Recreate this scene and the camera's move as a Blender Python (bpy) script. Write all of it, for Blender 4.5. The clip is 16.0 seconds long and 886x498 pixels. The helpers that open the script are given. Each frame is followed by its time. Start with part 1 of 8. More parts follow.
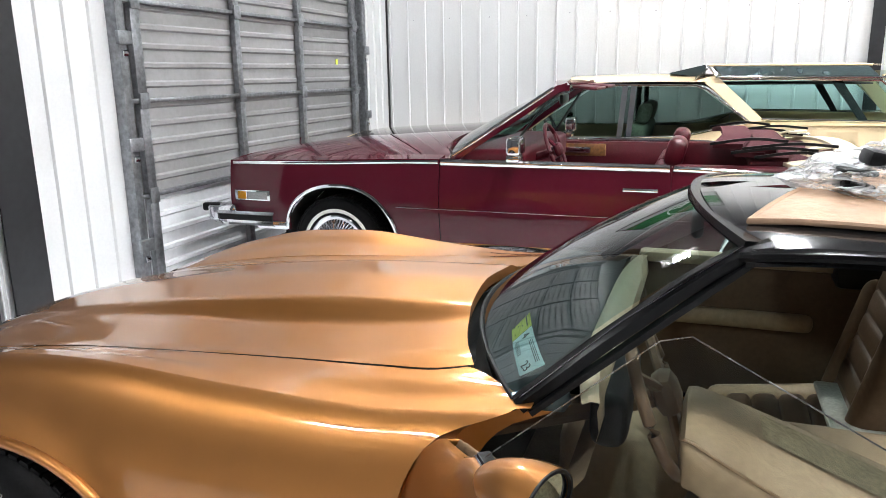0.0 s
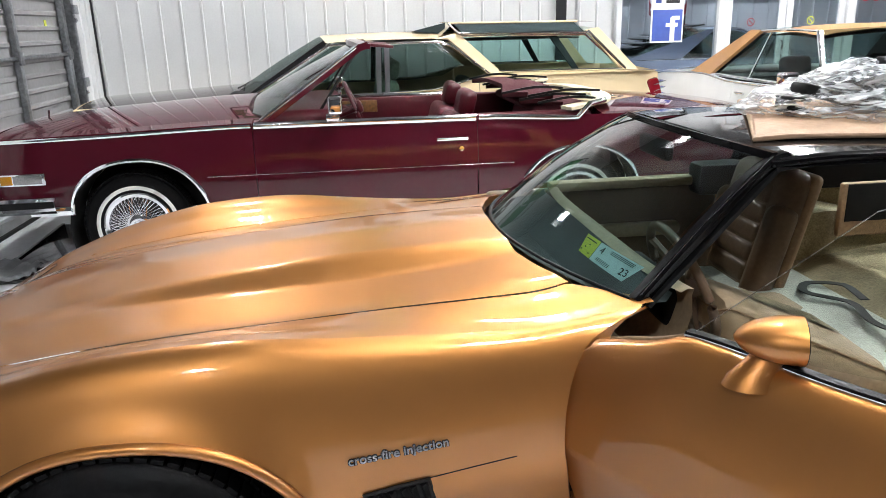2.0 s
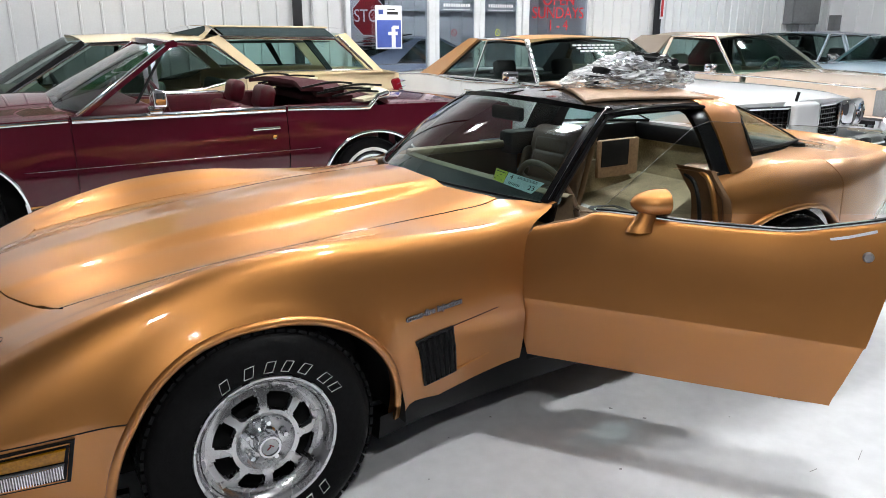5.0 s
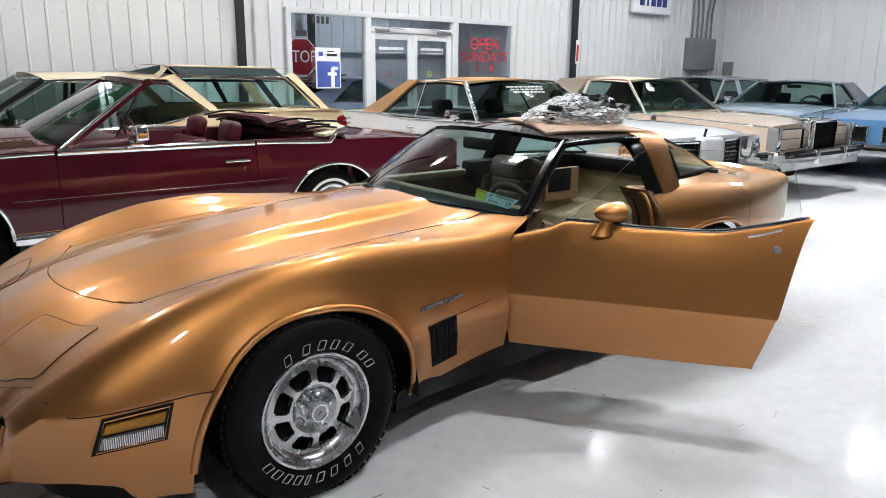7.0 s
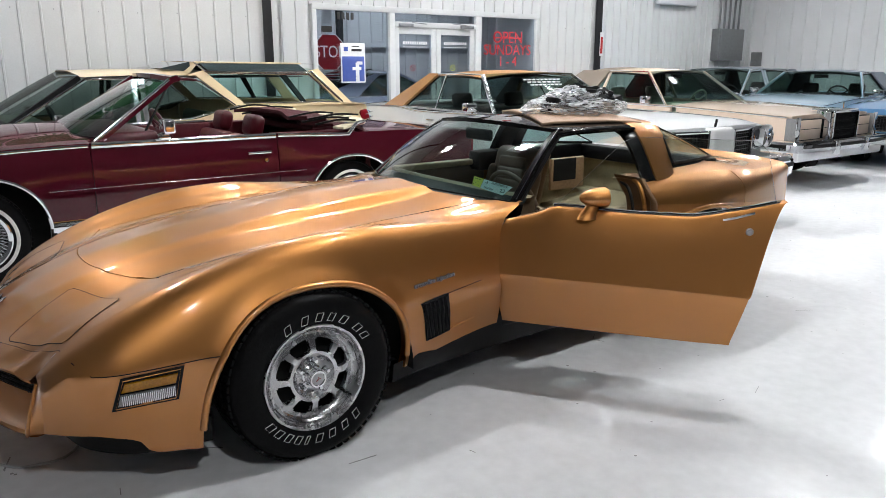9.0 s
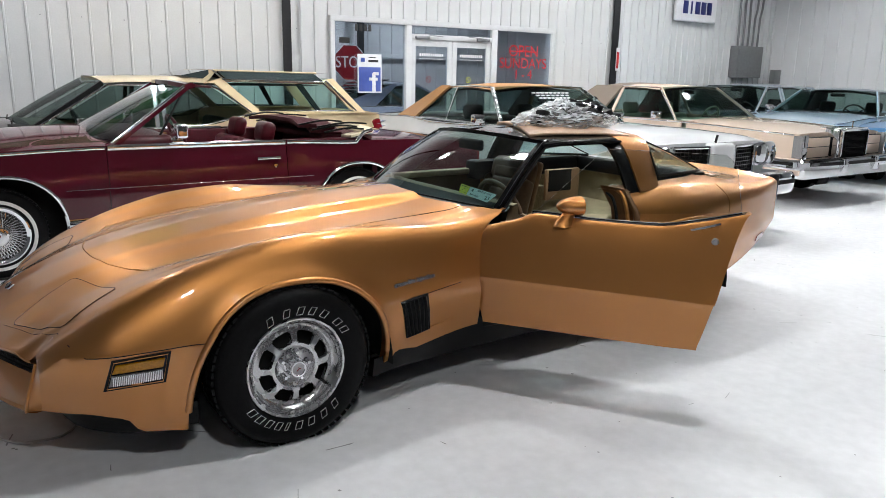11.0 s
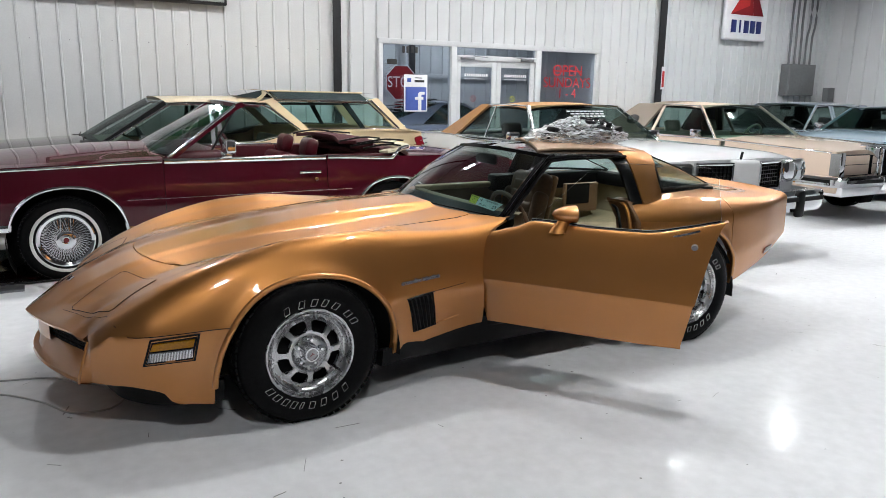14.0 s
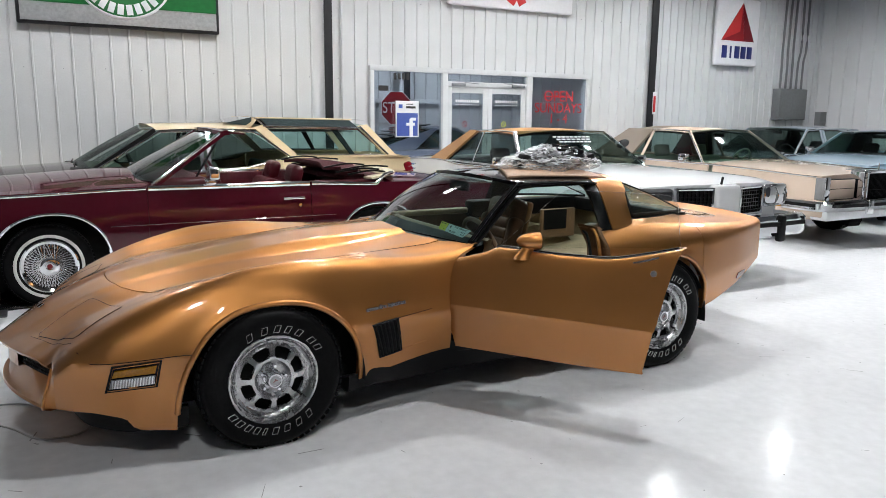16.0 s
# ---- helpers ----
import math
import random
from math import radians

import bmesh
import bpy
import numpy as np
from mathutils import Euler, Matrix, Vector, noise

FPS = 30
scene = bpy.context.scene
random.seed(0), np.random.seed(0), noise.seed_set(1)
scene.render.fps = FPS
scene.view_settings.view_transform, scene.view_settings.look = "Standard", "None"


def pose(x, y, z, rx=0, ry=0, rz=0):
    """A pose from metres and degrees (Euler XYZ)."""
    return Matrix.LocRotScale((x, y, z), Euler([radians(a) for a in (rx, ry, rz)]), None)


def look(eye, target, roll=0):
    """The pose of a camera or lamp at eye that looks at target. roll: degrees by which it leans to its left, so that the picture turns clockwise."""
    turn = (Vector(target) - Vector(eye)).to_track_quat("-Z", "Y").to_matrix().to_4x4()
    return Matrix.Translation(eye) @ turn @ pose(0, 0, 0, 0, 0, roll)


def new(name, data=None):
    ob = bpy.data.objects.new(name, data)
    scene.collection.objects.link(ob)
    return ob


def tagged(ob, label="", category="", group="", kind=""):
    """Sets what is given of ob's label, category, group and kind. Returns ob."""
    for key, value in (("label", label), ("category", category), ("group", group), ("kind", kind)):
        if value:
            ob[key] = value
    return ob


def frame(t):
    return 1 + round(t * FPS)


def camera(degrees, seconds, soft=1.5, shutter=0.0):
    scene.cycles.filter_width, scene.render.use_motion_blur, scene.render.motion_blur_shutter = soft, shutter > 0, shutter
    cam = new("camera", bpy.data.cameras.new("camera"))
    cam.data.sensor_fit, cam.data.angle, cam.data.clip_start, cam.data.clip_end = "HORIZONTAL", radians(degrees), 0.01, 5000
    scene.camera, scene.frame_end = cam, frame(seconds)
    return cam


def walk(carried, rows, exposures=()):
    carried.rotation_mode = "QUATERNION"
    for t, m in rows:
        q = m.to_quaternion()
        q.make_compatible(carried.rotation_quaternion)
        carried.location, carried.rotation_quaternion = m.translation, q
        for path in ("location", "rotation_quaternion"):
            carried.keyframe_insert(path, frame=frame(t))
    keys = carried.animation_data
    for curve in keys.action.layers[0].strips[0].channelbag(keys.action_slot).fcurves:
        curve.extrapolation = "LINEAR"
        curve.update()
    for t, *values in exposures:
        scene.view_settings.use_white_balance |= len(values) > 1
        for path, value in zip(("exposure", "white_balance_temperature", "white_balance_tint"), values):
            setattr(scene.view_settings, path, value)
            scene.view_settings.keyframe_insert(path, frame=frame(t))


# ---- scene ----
cam = camera(62.2, 16.0, soft=0.7)
PATH = [
    (0, (-0.124, -0.037, 1.492), (-0.78, 1.794, 1.026), -0.9),
    (0.5, (-0.321, -0.195, 1.508), (-0.854, 1.673, 1.033), -2.2),
    (1, (-0.609, -0.177, 1.505), (-0.917, 1.733, 0.998), -2.9),
    (1.5, (-0.91, -0.242, 1.502), (-0.894, 1.68, 0.951), -2.2),
    (2, (-1.109, -0.341, 1.515), (-0.886, 1.558, 0.93), -1.6),
    (2.5, (-1.339, -0.378, 1.506), (-0.925, 1.487, 0.915), -2.1),
    (3, (-1.575, -0.426, 1.51), (-0.894, 1.357, 0.914), -2.0),
    (3.5, (-1.713, -0.489, 1.515), (-0.87, 1.214, 0.89), -1.3),
    (3.7, (-1.741, -0.55, 1.502), (-0.855, 1.127, 0.867), -1.2),
    (5.8, (-2.518, -0.955, 1.487), (-1.414, 0.628, 0.965), 0.5),
    (6, (-2.568, -0.988, 1.497), (-1.425, 0.571, 0.984), 0.5),
    (6.5, (-2.724, -1.009, 1.491), (-1.511, 0.503, 1.001), 0.4),
    (7, (-2.797, -1.087, 1.503), (-1.582, 0.43, 1.03), 0.6),
    (7.5, (-2.806, -1.262, 1.505), (-1.652, 0.304, 1.038), 0.7),
    (8, (-2.819, -1.377, 1.51), (-1.724, 0.226, 1.031), 0.3),
    (8.5, (-2.824, -1.374, 1.511), (-1.725, 0.223, 1.019), -0.2),
    (9, (-2.8, -1.375, 1.51), (-1.661, 0.194, 1.02), -0.0),
    (9.2, (-2.756, -1.418, 1.513), (-1.612, 0.15, 1.031), 0.1),
    (11.3, (-2.743, -1.686, 1.517), (-1.666, -0.062, 1.068), 1.4),
    (11.5, (-2.715, -1.743, 1.527), (-1.648, -0.106, 1.1), 1.6),
    (12, (-2.634, -1.922, 1.529), (-1.611, -0.246, 1.148), 1.7),
    (12.5, (-2.616, -2.006, 1.538), (-1.639, -0.297, 1.182), 1.3),
    (13, (-2.679, -2.041, 1.54), (-1.722, -0.323, 1.177), 0.9),
    (13.5, (-2.711, -2.076, 1.536), (-1.755, -0.364, 1.145), 0.7),
    (14, (-2.714, -2.073, 1.526), (-1.752, -0.369, 1.11), 0.8),
    (14.5, (-2.721, -2.079, 1.532), (-1.751, -0.381, 1.112), 0.8),
    (15, (-2.729, -2.096, 1.529), (-1.736, -0.407, 1.127), 0.5),
    (15.5, (-2.696, -2.128, 1.545), (-1.693, -0.438, 1.174), 0.5),
    (16, (-2.564, -2.209, 1.555), (-1.606, -0.489, 1.201), 0.6),
]
walk(cam, [(t, look(eye, target, roll)) for t, eye, target, roll in PATH], ((0, 0.74), (1, 0.64), (2, 0.56), (3.5, 0.40), (6, 0.13), (9, 0.0), (13, -0.04), (15, -0.10), (16, -0.08)))

# ---- light ----
world = bpy.data.worlds.new("hall_world")
scene.world = world
world.use_nodes = True
world.node_tree.nodes["Background"].inputs[0].default_value = (0.6, 0.65, 0.7, 1)
world.node_tree.nodes["Background"].inputs[1].default_value = 0.05
TUBE_POWER = 580.0


# ---- materials ----
def shader(name, color, rough=0.5, metal=0.0, coat=0.0, coat_rough=0.03, spec=0.5, trans=0.0, ior=1.45,
           grain=0.0, scale=40.0, stain=0.0, stain_scale=2.0, bump=0.0, bump_scale=60.0, rough_var=0.0, vary=0.0, emit=0.0, alpha=1.0):
    """A surface with grain and stains at two scales, fine relief and uneven gloss."""
    mat = bpy.data.materials.new(name)
    mat.use_nodes = True
    nt = mat.node_tree
    p = nt.nodes["Principled BSDF"]
    p.inputs["Base Color"].default_value = (*color, 1)
    p.inputs["Roughness"].default_value = rough
    p.inputs["Metallic"].default_value = metal
    p.inputs["Coat Weight"].default_value = coat
    p.inputs["Coat Roughness"].default_value = coat_rough
    p.inputs["Specular IOR Level"].default_value = spec
    p.inputs["Transmission Weight"].default_value = trans
    p.inputs["IOR"].default_value = ior
    p.inputs["Alpha"].default_value = alpha
    if emit:
        p.inputs["Emission Color"].default_value = (*color, 1)
        p.inputs["Emission Strength"].default_value = emit
    coords = nt.nodes.new("ShaderNodeTexCoord")

    def noise_node(size, detail=4.0):
        n = nt.nodes.new("ShaderNodeTexNoise")
        n.inputs["Scale"].default_value = size
        n.inputs["Detail"].default_value = detail
        nt.links.new(coords.outputs["Object"], n.inputs["Vector"])
        return n.outputs["Fac"]

    def ranged(value, low, high):
        r = nt.nodes.new("ShaderNodeMapRange")
        r.inputs["From Min"].default_value, r.inputs["From Max"].default_value = 0.3, 0.7
        r.inputs["To Min"].default_value, r.inputs["To Max"].default_value = low, high
        nt.links.new(value, r.inputs["Value"])
        return r.outputs["Result"]

    if grain or stain or vary:
        last = None
        for size, amount in ((scale, grain), (stain_scale, stain)):
            if amount:
                v = ranged(noise_node(size), 1 - amount, 1 + amount * 0.5)
                if last is None:
                    last = v
                else:
                    m = nt.nodes.new("ShaderNodeMath")
                    m.operation = "MULTIPLY"
                    nt.links.new(last, m.inputs[0])
                    nt.links.new(v, m.inputs[1])
                    last = m.outputs[0]
        if vary:
            info = nt.nodes.new("ShaderNodeObjectInfo")
            r = nt.nodes.new("ShaderNodeMapRange")
            r.inputs["To Min"].default_value, r.inputs["To Max"].default_value = 1 - vary, 1 + vary
            nt.links.new(info.outputs["Random"], r.inputs["Value"])
            if last is None:
                last = r.outputs["Result"]
            else:
                m = nt.nodes.new("ShaderNodeMath")
                m.operation = "MULTIPLY"
                nt.links.new(last, m.inputs[0])
                nt.links.new(r.outputs["Result"], m.inputs[1])
                last = m.outputs[0]
        s = nt.nodes.new("ShaderNodeVectorMath")
        s.operation = "SCALE"
        s.inputs[0].default_value = color
        nt.links.new(last, s.inputs["Scale"])
        nt.links.new(s.outputs[0], p.inputs["Base Color"])
    if rough_var:
        nt.links.new(ranged(noise_node(stain_scale * 2), max(rough - rough_var, 0.02), rough + rough_var), p.inputs["Roughness"])
    if bump:
        b = nt.nodes.new("ShaderNodeBump")
        b.inputs["Strength"].default_value = bump
        b.inputs["Distance"].default_value = 0.01
        nt.links.new(noise_node(bump_scale, 6.0), b.inputs["Height"])
        nt.links.new(b.outputs[0], p.inputs["Normal"])
    return mat


def paint(name, color, metal=0.0, rough=0.35):
    mat = shader(name, color, rough=rough, metal=metal, coat=1.0, coat_rough=0.025, spec=0.5 if metal else 0.05, grain=0.05, scale=900, stain=0.05, stain_scale=3, bump=0.012, bump_scale=9)
    mat.node_tree.nodes["Principled BSDF"].inputs["Coat IOR"].default_value = 1.5 if metal > 0.8 else 1.42
    return mat


GOLD = paint("gold_metallic_paint", (0.54, 0.235, 0.068), metal=0.95, rough=0.44)
# gold body paint turned brown: the jamb's shade is in this colour
JAMB_SHADED = shader("shaded_gold_jamb_paint", (0.17, 0.085, 0.036), rough=0.45, metal=0.4, grain=0.1, scale=200, stain=0.15, stain_scale=9)
MAROON = paint("maroon_metallic_paint", (0.06, 0.0035, 0.0105), metal=0.0, rough=0.5)
CREAM = paint("cream_paint", (0.72, 0.57, 0.36))
DARK_BROWN = paint("dark_brown_car_paint", (0.035, 0.028, 0.024))
WHITE_PAINT = paint("white_car_paint", (0.74, 0.75, 0.76))
BEIGE_PAINT = paint("beige_car_paint", (0.60, 0.475, 0.38))
LIGHT_BLUE = paint("light_blue_metallic_paint", (0.40, 0.54, 0.66), metal=0.15)
MID_BLUE = paint("blue_metallic_paint", (0.09, 0.24, 0.45), metal=0.2)
GREY_BLUE = paint("grey_blue_paint", (0.36, 0.43, 0.5), metal=0.3)
SILVER_BLUE = paint("silver_blue_paint", (0.3, 0.34, 0.45), metal=0.5)
BLACK_GLOSS = shader("black_gloss", (0.008, 0.008, 0.009), rough=0.12, coat=0.6)
BLACK_SATIN = shader("black_satin_paint", (0.004, 0.004, 0.0045), rough=0.2, spec=0.12, grain=0.2, scale=30)
BLACK_TRIM = shader("black_trim", (0.006, 0.006, 0.0065), rough=0.45, spec=0.22, grain=0.3, scale=120, bump=0.05, bump_scale=200)
DARK = shader("dark_void", (0.006, 0.006, 0.006), rough=0.9, grain=0.3, scale=20)
RUBBER = shader("tyre_rubber", (0.005, 0.005, 0.0055), rough=0.55, spec=0.12, grain=0.3, scale=60, stain=0.3, stain_scale=6, bump=0.15, bump_scale=140)
WHITE_RUBBER = shader("white_rubber", (0.72, 0.71, 0.68), rough=0.5, grain=0.08, scale=40, stain=0.08, stain_scale=8)
CHROME = shader("chrome", (0.75, 0.76, 0.78), rough=0.07, metal=1.0, rough_var=0.04, stain_scale=8)
ALUMINIUM = shader("brushed_aluminium", (0.60, 0.60, 0.61), rough=0.27, metal=1.0, grain=0.03, scale=70, rough_var=0.02, stain_scale=10)
CAST = shader("cast_alloy", (0.36, 0.36, 0.37), rough=0.38, metal=1.0, grain=0.15, scale=50)
FRAME_WHITE = shader("white_aluminium_frame", (0.58, 0.59, 0.6), rough=0.35, grain=0.05, scale=30, stain=0.06)
WALL = shader("white_steel_siding", (0.6, 0.605, 0.615), rough=0.42, grain=0.04, scale=50, stain=0.07, stain_scale=1.2, bump=0.03, bump_scale=6, vary=0.03, rough_var=0.08)
# dark colour for walls out of view, chosen to darken reflections
UNSEEN_WALL = shader("dark_unseen_wall", (0.05, 0.05, 0.055), rough=0.7, grain=0.2, scale=3, stain=0.3, stain_scale=0.6)
FLOOR = shader("white_epoxy_floor", (0.80, 0.805, 0.825), rough=0.55, spec=0.12, coat=0.10, coat_rough=0.14, grain=0.06, scale=14, stain=0.1, stain_scale=0.7, bump=0.02, bump_scale=3, rough_var=0.09)
SMUDGE = shader("floor_scuff", (0.3, 0.3, 0.31), rough=0.35, grain=0.3, scale=30)
CEILING = shader("ceiling_liner", (0.2, 0.203, 0.208), rough=0.6, grain=0.1, scale=6, stain=0.1)
STEEL_BLACK = shader("black_steel_post", (0.012, 0.012, 0.014), rough=0.42, grain=0.3, scale=20, stain=0.3)
GALV = shader("galvanised_steel", (0.3, 0.31, 0.33), rough=0.4, metal=0.85, grain=0.3, scale=30, stain=0.3, stain_scale=5, bump=0.1, bump_scale=30)
DOOR_STEEL = shader("grey_door_steel", (0.25, 0.245, 0.25), rough=0.45, grain=0.1, scale=20, stain=0.2, stain_scale=2, bump=0.05, bump_scale=12, rough_var=0.1)
DOOR_WHITE = shader("white_door_steel", (0.72, 0.73, 0.76), rough=0.35, grain=0.08, scale=20, stain=0.12, stain_scale=2, bump=0.05, bump_scale=12)
TAN = shader("tan_vinyl", (0.42, 0.31, 0.195), rough=0.5, grain=0.15, scale=60, stain=0.12, stain_scale=5, bump=0.12, bump_scale=260)
TAN_DARK = shader("brown_vinyl", (0.33, 0.21, 0.12), rough=0.5, grain=0.2, scale=60, stain=0.15, stain_scale=5, bump=0.12, bump_scale=260)
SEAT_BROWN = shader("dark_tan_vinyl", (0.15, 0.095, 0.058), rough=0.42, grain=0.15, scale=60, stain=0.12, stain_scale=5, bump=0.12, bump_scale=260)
PALE_CARPET = shader("pale_worn_carpet", (0.62, 0.65, 0.58), rough=0.9, grain=0.2, scale=90, stain=0.2, stain_scale=7, bump=0.4, bump_scale=200)
CARPET = shader("tan_carpet", (0.42, 0.355, 0.225), rough=0.95, grain=0.35, scale=120, stain=0.25, stain_scale=9, bump=0.6, bump_scale=320)
CREAM_LEATHER = shader("cream_leather", (0.62, 0.55, 0.4), rough=0.5, grain=0.1, scale=60, stain=0.15, stain_scale=6, bump=0.15, bump_scale=150)
RED_LEATHER = shader("red_leather", (0.065, 0.0025, 0.008), rough=0.34, grain=0.15, scale=40, stain=0.2, stain_scale=8, bump=0.2, bump_scale=90)
RED_CLOTH = shader("red_cloth", (0.05, 0.002, 0.007), rough=0.85, grain=0.3, scale=90, bump=0.3, bump_scale=220)
WOOD = shader("wood_trim", (0.16, 0.075, 0.025), rough=0.35, grain=0.4, scale=40, coat=0.4)
DARK_CABIN = shader("dark_cabin_cloth", (0.05, 0.05, 0.055), rough=0.8, grain=0.3, scale=60)
GREEN_CABIN = shader("green_cabin_cloth", (0.24, 0.28, 0.22), rough=0.8, grain=0.3, scale=60)
GOLD_VINYL = shader("gold_vinyl_roof", (0.4, 0.2, 0.075), rough=0.55, grain=0.12, scale=60, stain=0.08, stain_scale=4, bump=0.25, bump_scale=400)
GREY_VINYL = shader("grey_vinyl_roof", (0.22, 0.25, 0.29), rough=0.55, grain=0.12, scale=60, bump=0.25, bump_scale=400)
TAUPE_VINYL = shader("taupe_vinyl_roof", (0.2, 0.16, 0.125), rough=0.5, grain=0.1, scale=60, bump=0.2, bump_scale=400)
BEIGE_VINYL = shader("beige_vinyl_roof", (0.58, 0.45, 0.35), rough=0.5, grain=0.1, scale=60, bump=0.2, bump_scale=400)
AMBER = shader("amber_lens", (0.40, 0.17, 0.004), rough=0.25, grain=0.3, scale=150, coat=0.2)
CLEAR_LENS = shader("ribbed_clear_lens", (0.3, 0.3, 0.3), rough=0.2, metal=0.35, coat=0.5, grain=0.3, scale=120)
RED_LENS = shader("red_lens", (0.22, 0.008, 0.015), rough=0.15, grain=0.2, scale=80, coat=0.8)
LEATHER_POUCH = shader("tan_leather_pouch", (0.44, 0.285, 0.185), rough=0.55, grain=0.12, scale=40, stain=0.12, stain_scale=9, bump=0.25, bump_scale=60)
STICKER = shader("white_sticker", (0.62, 0.78, 0.76), rough=0.4, grain=0.05, scale=60)
STICKER_YELLOW = shader("yellow_sticker", (0.66, 0.7, 0.08), rough=0.4, grain=0.15, scale=200)
INK = shader("black_ink", (0.02, 0.02, 0.02), rough=0.5, grain=0.1)
SIGN_WHITE = shader("white_sign_face", (0.76, 0.76, 0.78), rough=0.3, grain=0.04, scale=20, stain=0.04)
SIGN_RED = shader("red_sign_paint", (0.24, 0.008, 0.014), rough=0.35, grain=0.08, scale=20)
SIGN_RED_DARK = shader("dark_red_sign_paint", (0.16, 0.006, 0.012), rough=0.35, grain=0.08, scale=20)
SIGN_RED_MID = shader("bright_red_sign_paint", (0.5, 0.03, 0.03), rough=0.35, grain=0.08, scale=20)
SIGN_BLUE = shader("navy_sign_paint", (0.012, 0.02, 0.13), rough=0.35, grain=0.08, scale=20)
SIGN_BLUE_MID = shader("blue_sign_paint", (0.06, 0.1, 0.36), rough=0.35, grain=0.08, scale=20)
SIGN_GREEN = shader("green_sign_paint", (0.008, 0.13, 0.03), rough=0.4, grain=0.15, scale=14)
SIGN_GREY = shader("silver_sign_paint", (0.45, 0.46, 0.47), rough=0.4, metal=0.4, grain=0.15, scale=30)
RED_LETTER = shader("red_vinyl_letter", (0.5, 0.02, 0.03), rough=0.4, grain=0.05, scale=20)
GREY_BOX = shader("grey_electric_box", (0.16, 0.165, 0.17), rough=0.5, grain=0.1, scale=20, stain=0.1)
CABLE = shader("grey_cable", (0.5, 0.5, 0.5), rough=0.5, grain=0.1, scale=20)
TUBE = shader("lamp_tube", (0.97, 0.99, 1.0), rough=0.5, emit=TUBE_POWER)
WHITE_HOUSING = shader("lamp_housing", (0.7, 0.7, 0.7), rough=0.4, grain=0.05)


def glass(name, color, rough=0.0, see=0.75, gloss=1.0):
    """A thin pane: tinted see-through with a clear reflection by angle."""
    mat = bpy.data.materials.new(name)
    mat.use_nodes = True
    nt = mat.node_tree
    nt.nodes.clear()
    out = nt.nodes.new("ShaderNodeOutputMaterial")
    mix = nt.nodes.new("ShaderNodeMixShader")
    facing = nt.nodes.new("ShaderNodeLayerWeight")
    facing.inputs["Blend"].default_value = 0.5
    power = nt.nodes.new("ShaderNodeMath")
    power.operation = "POWER"
    power.inputs[1].default_value = 5.0
    nt.links.new(facing.outputs["Facing"], power.inputs[0])
    fres = nt.nodes.new("ShaderNodeMath")
    fres.operation = "MULTIPLY_ADD"
    fres.inputs[1].default_value, fres.inputs[2].default_value = 0.94, 0.06
    nt.links.new(power.outputs[0], fres.inputs[0])
    tr = nt.nodes.new("ShaderNodeBsdfTransparent")
    tr.inputs[0].default_value = (color[0] * see, color[1] * see, color[2] * see, 1)
    gl = nt.nodes.new("ShaderNodeBsdfGlossy")
    gl.inputs["Roughness"].default_value = rough
    wave = nt.nodes.new("ShaderNodeTexNoise")
    wave.inputs["Scale"].default_value = 2.2
    b = nt.nodes.new("ShaderNodeBump")
    b.inputs["Strength"].default_value = 0.02
    nt.links.new(wave.outputs["Fac"], b.inputs["Height"])
    nt.links.new(b.outputs[0], gl.inputs["Normal"])
    boost = nt.nodes.new("ShaderNodeMath")
    boost.operation = "MULTIPLY"
    boost.use_clamp = True
    boost.inputs[1].default_value = gloss
    nt.links.new(fres.outputs[0], boost.inputs[0])
    nt.links.new(boost.outputs[0], mix.inputs[0])
    nt.links.new(tr.outputs[0], mix.inputs[1])
    nt.links.new(gl.outputs[0], mix.inputs[2])
    nt.links.new(mix.outputs[0], out.inputs[0])
    return mat


WINDSCREEN = glass("tinted_windscreen", (0.66, 0.84, 0.84), see=0.74, gloss=1.3)
TINTED = glass("tinted_side_glass", (0.70, 0.85, 0.82), see=0.9, gloss=0.6)
SALOON_GLASS = glass("dark_tinted_glass", (0.60, 0.74, 0.70), see=0.60, gloss=0.4)
DOOR_GLASS = glass("clear_side_glass", (0.95, 0.97, 0.95), see=0.97, gloss=0.5)
TEAL_GLASS = glass("teal_side_glass", (0.70, 0.90, 0.87), see=0.92, gloss=0.12)
QUARTER_GLASS = glass("teal_quarter_glass", (0.62, 0.80, 0.78), see=0.92, gloss=1.3)
SMOKED = shader("smoked_acrylic", (0.035, 0.05, 0.053), rough=0.1, coat=1.0, spec=0.8, grain=0.1, scale=8)
SHOP_GLASS = glass("shop_window_glass", (0.84, 0.9, 0.97), see=0.82)


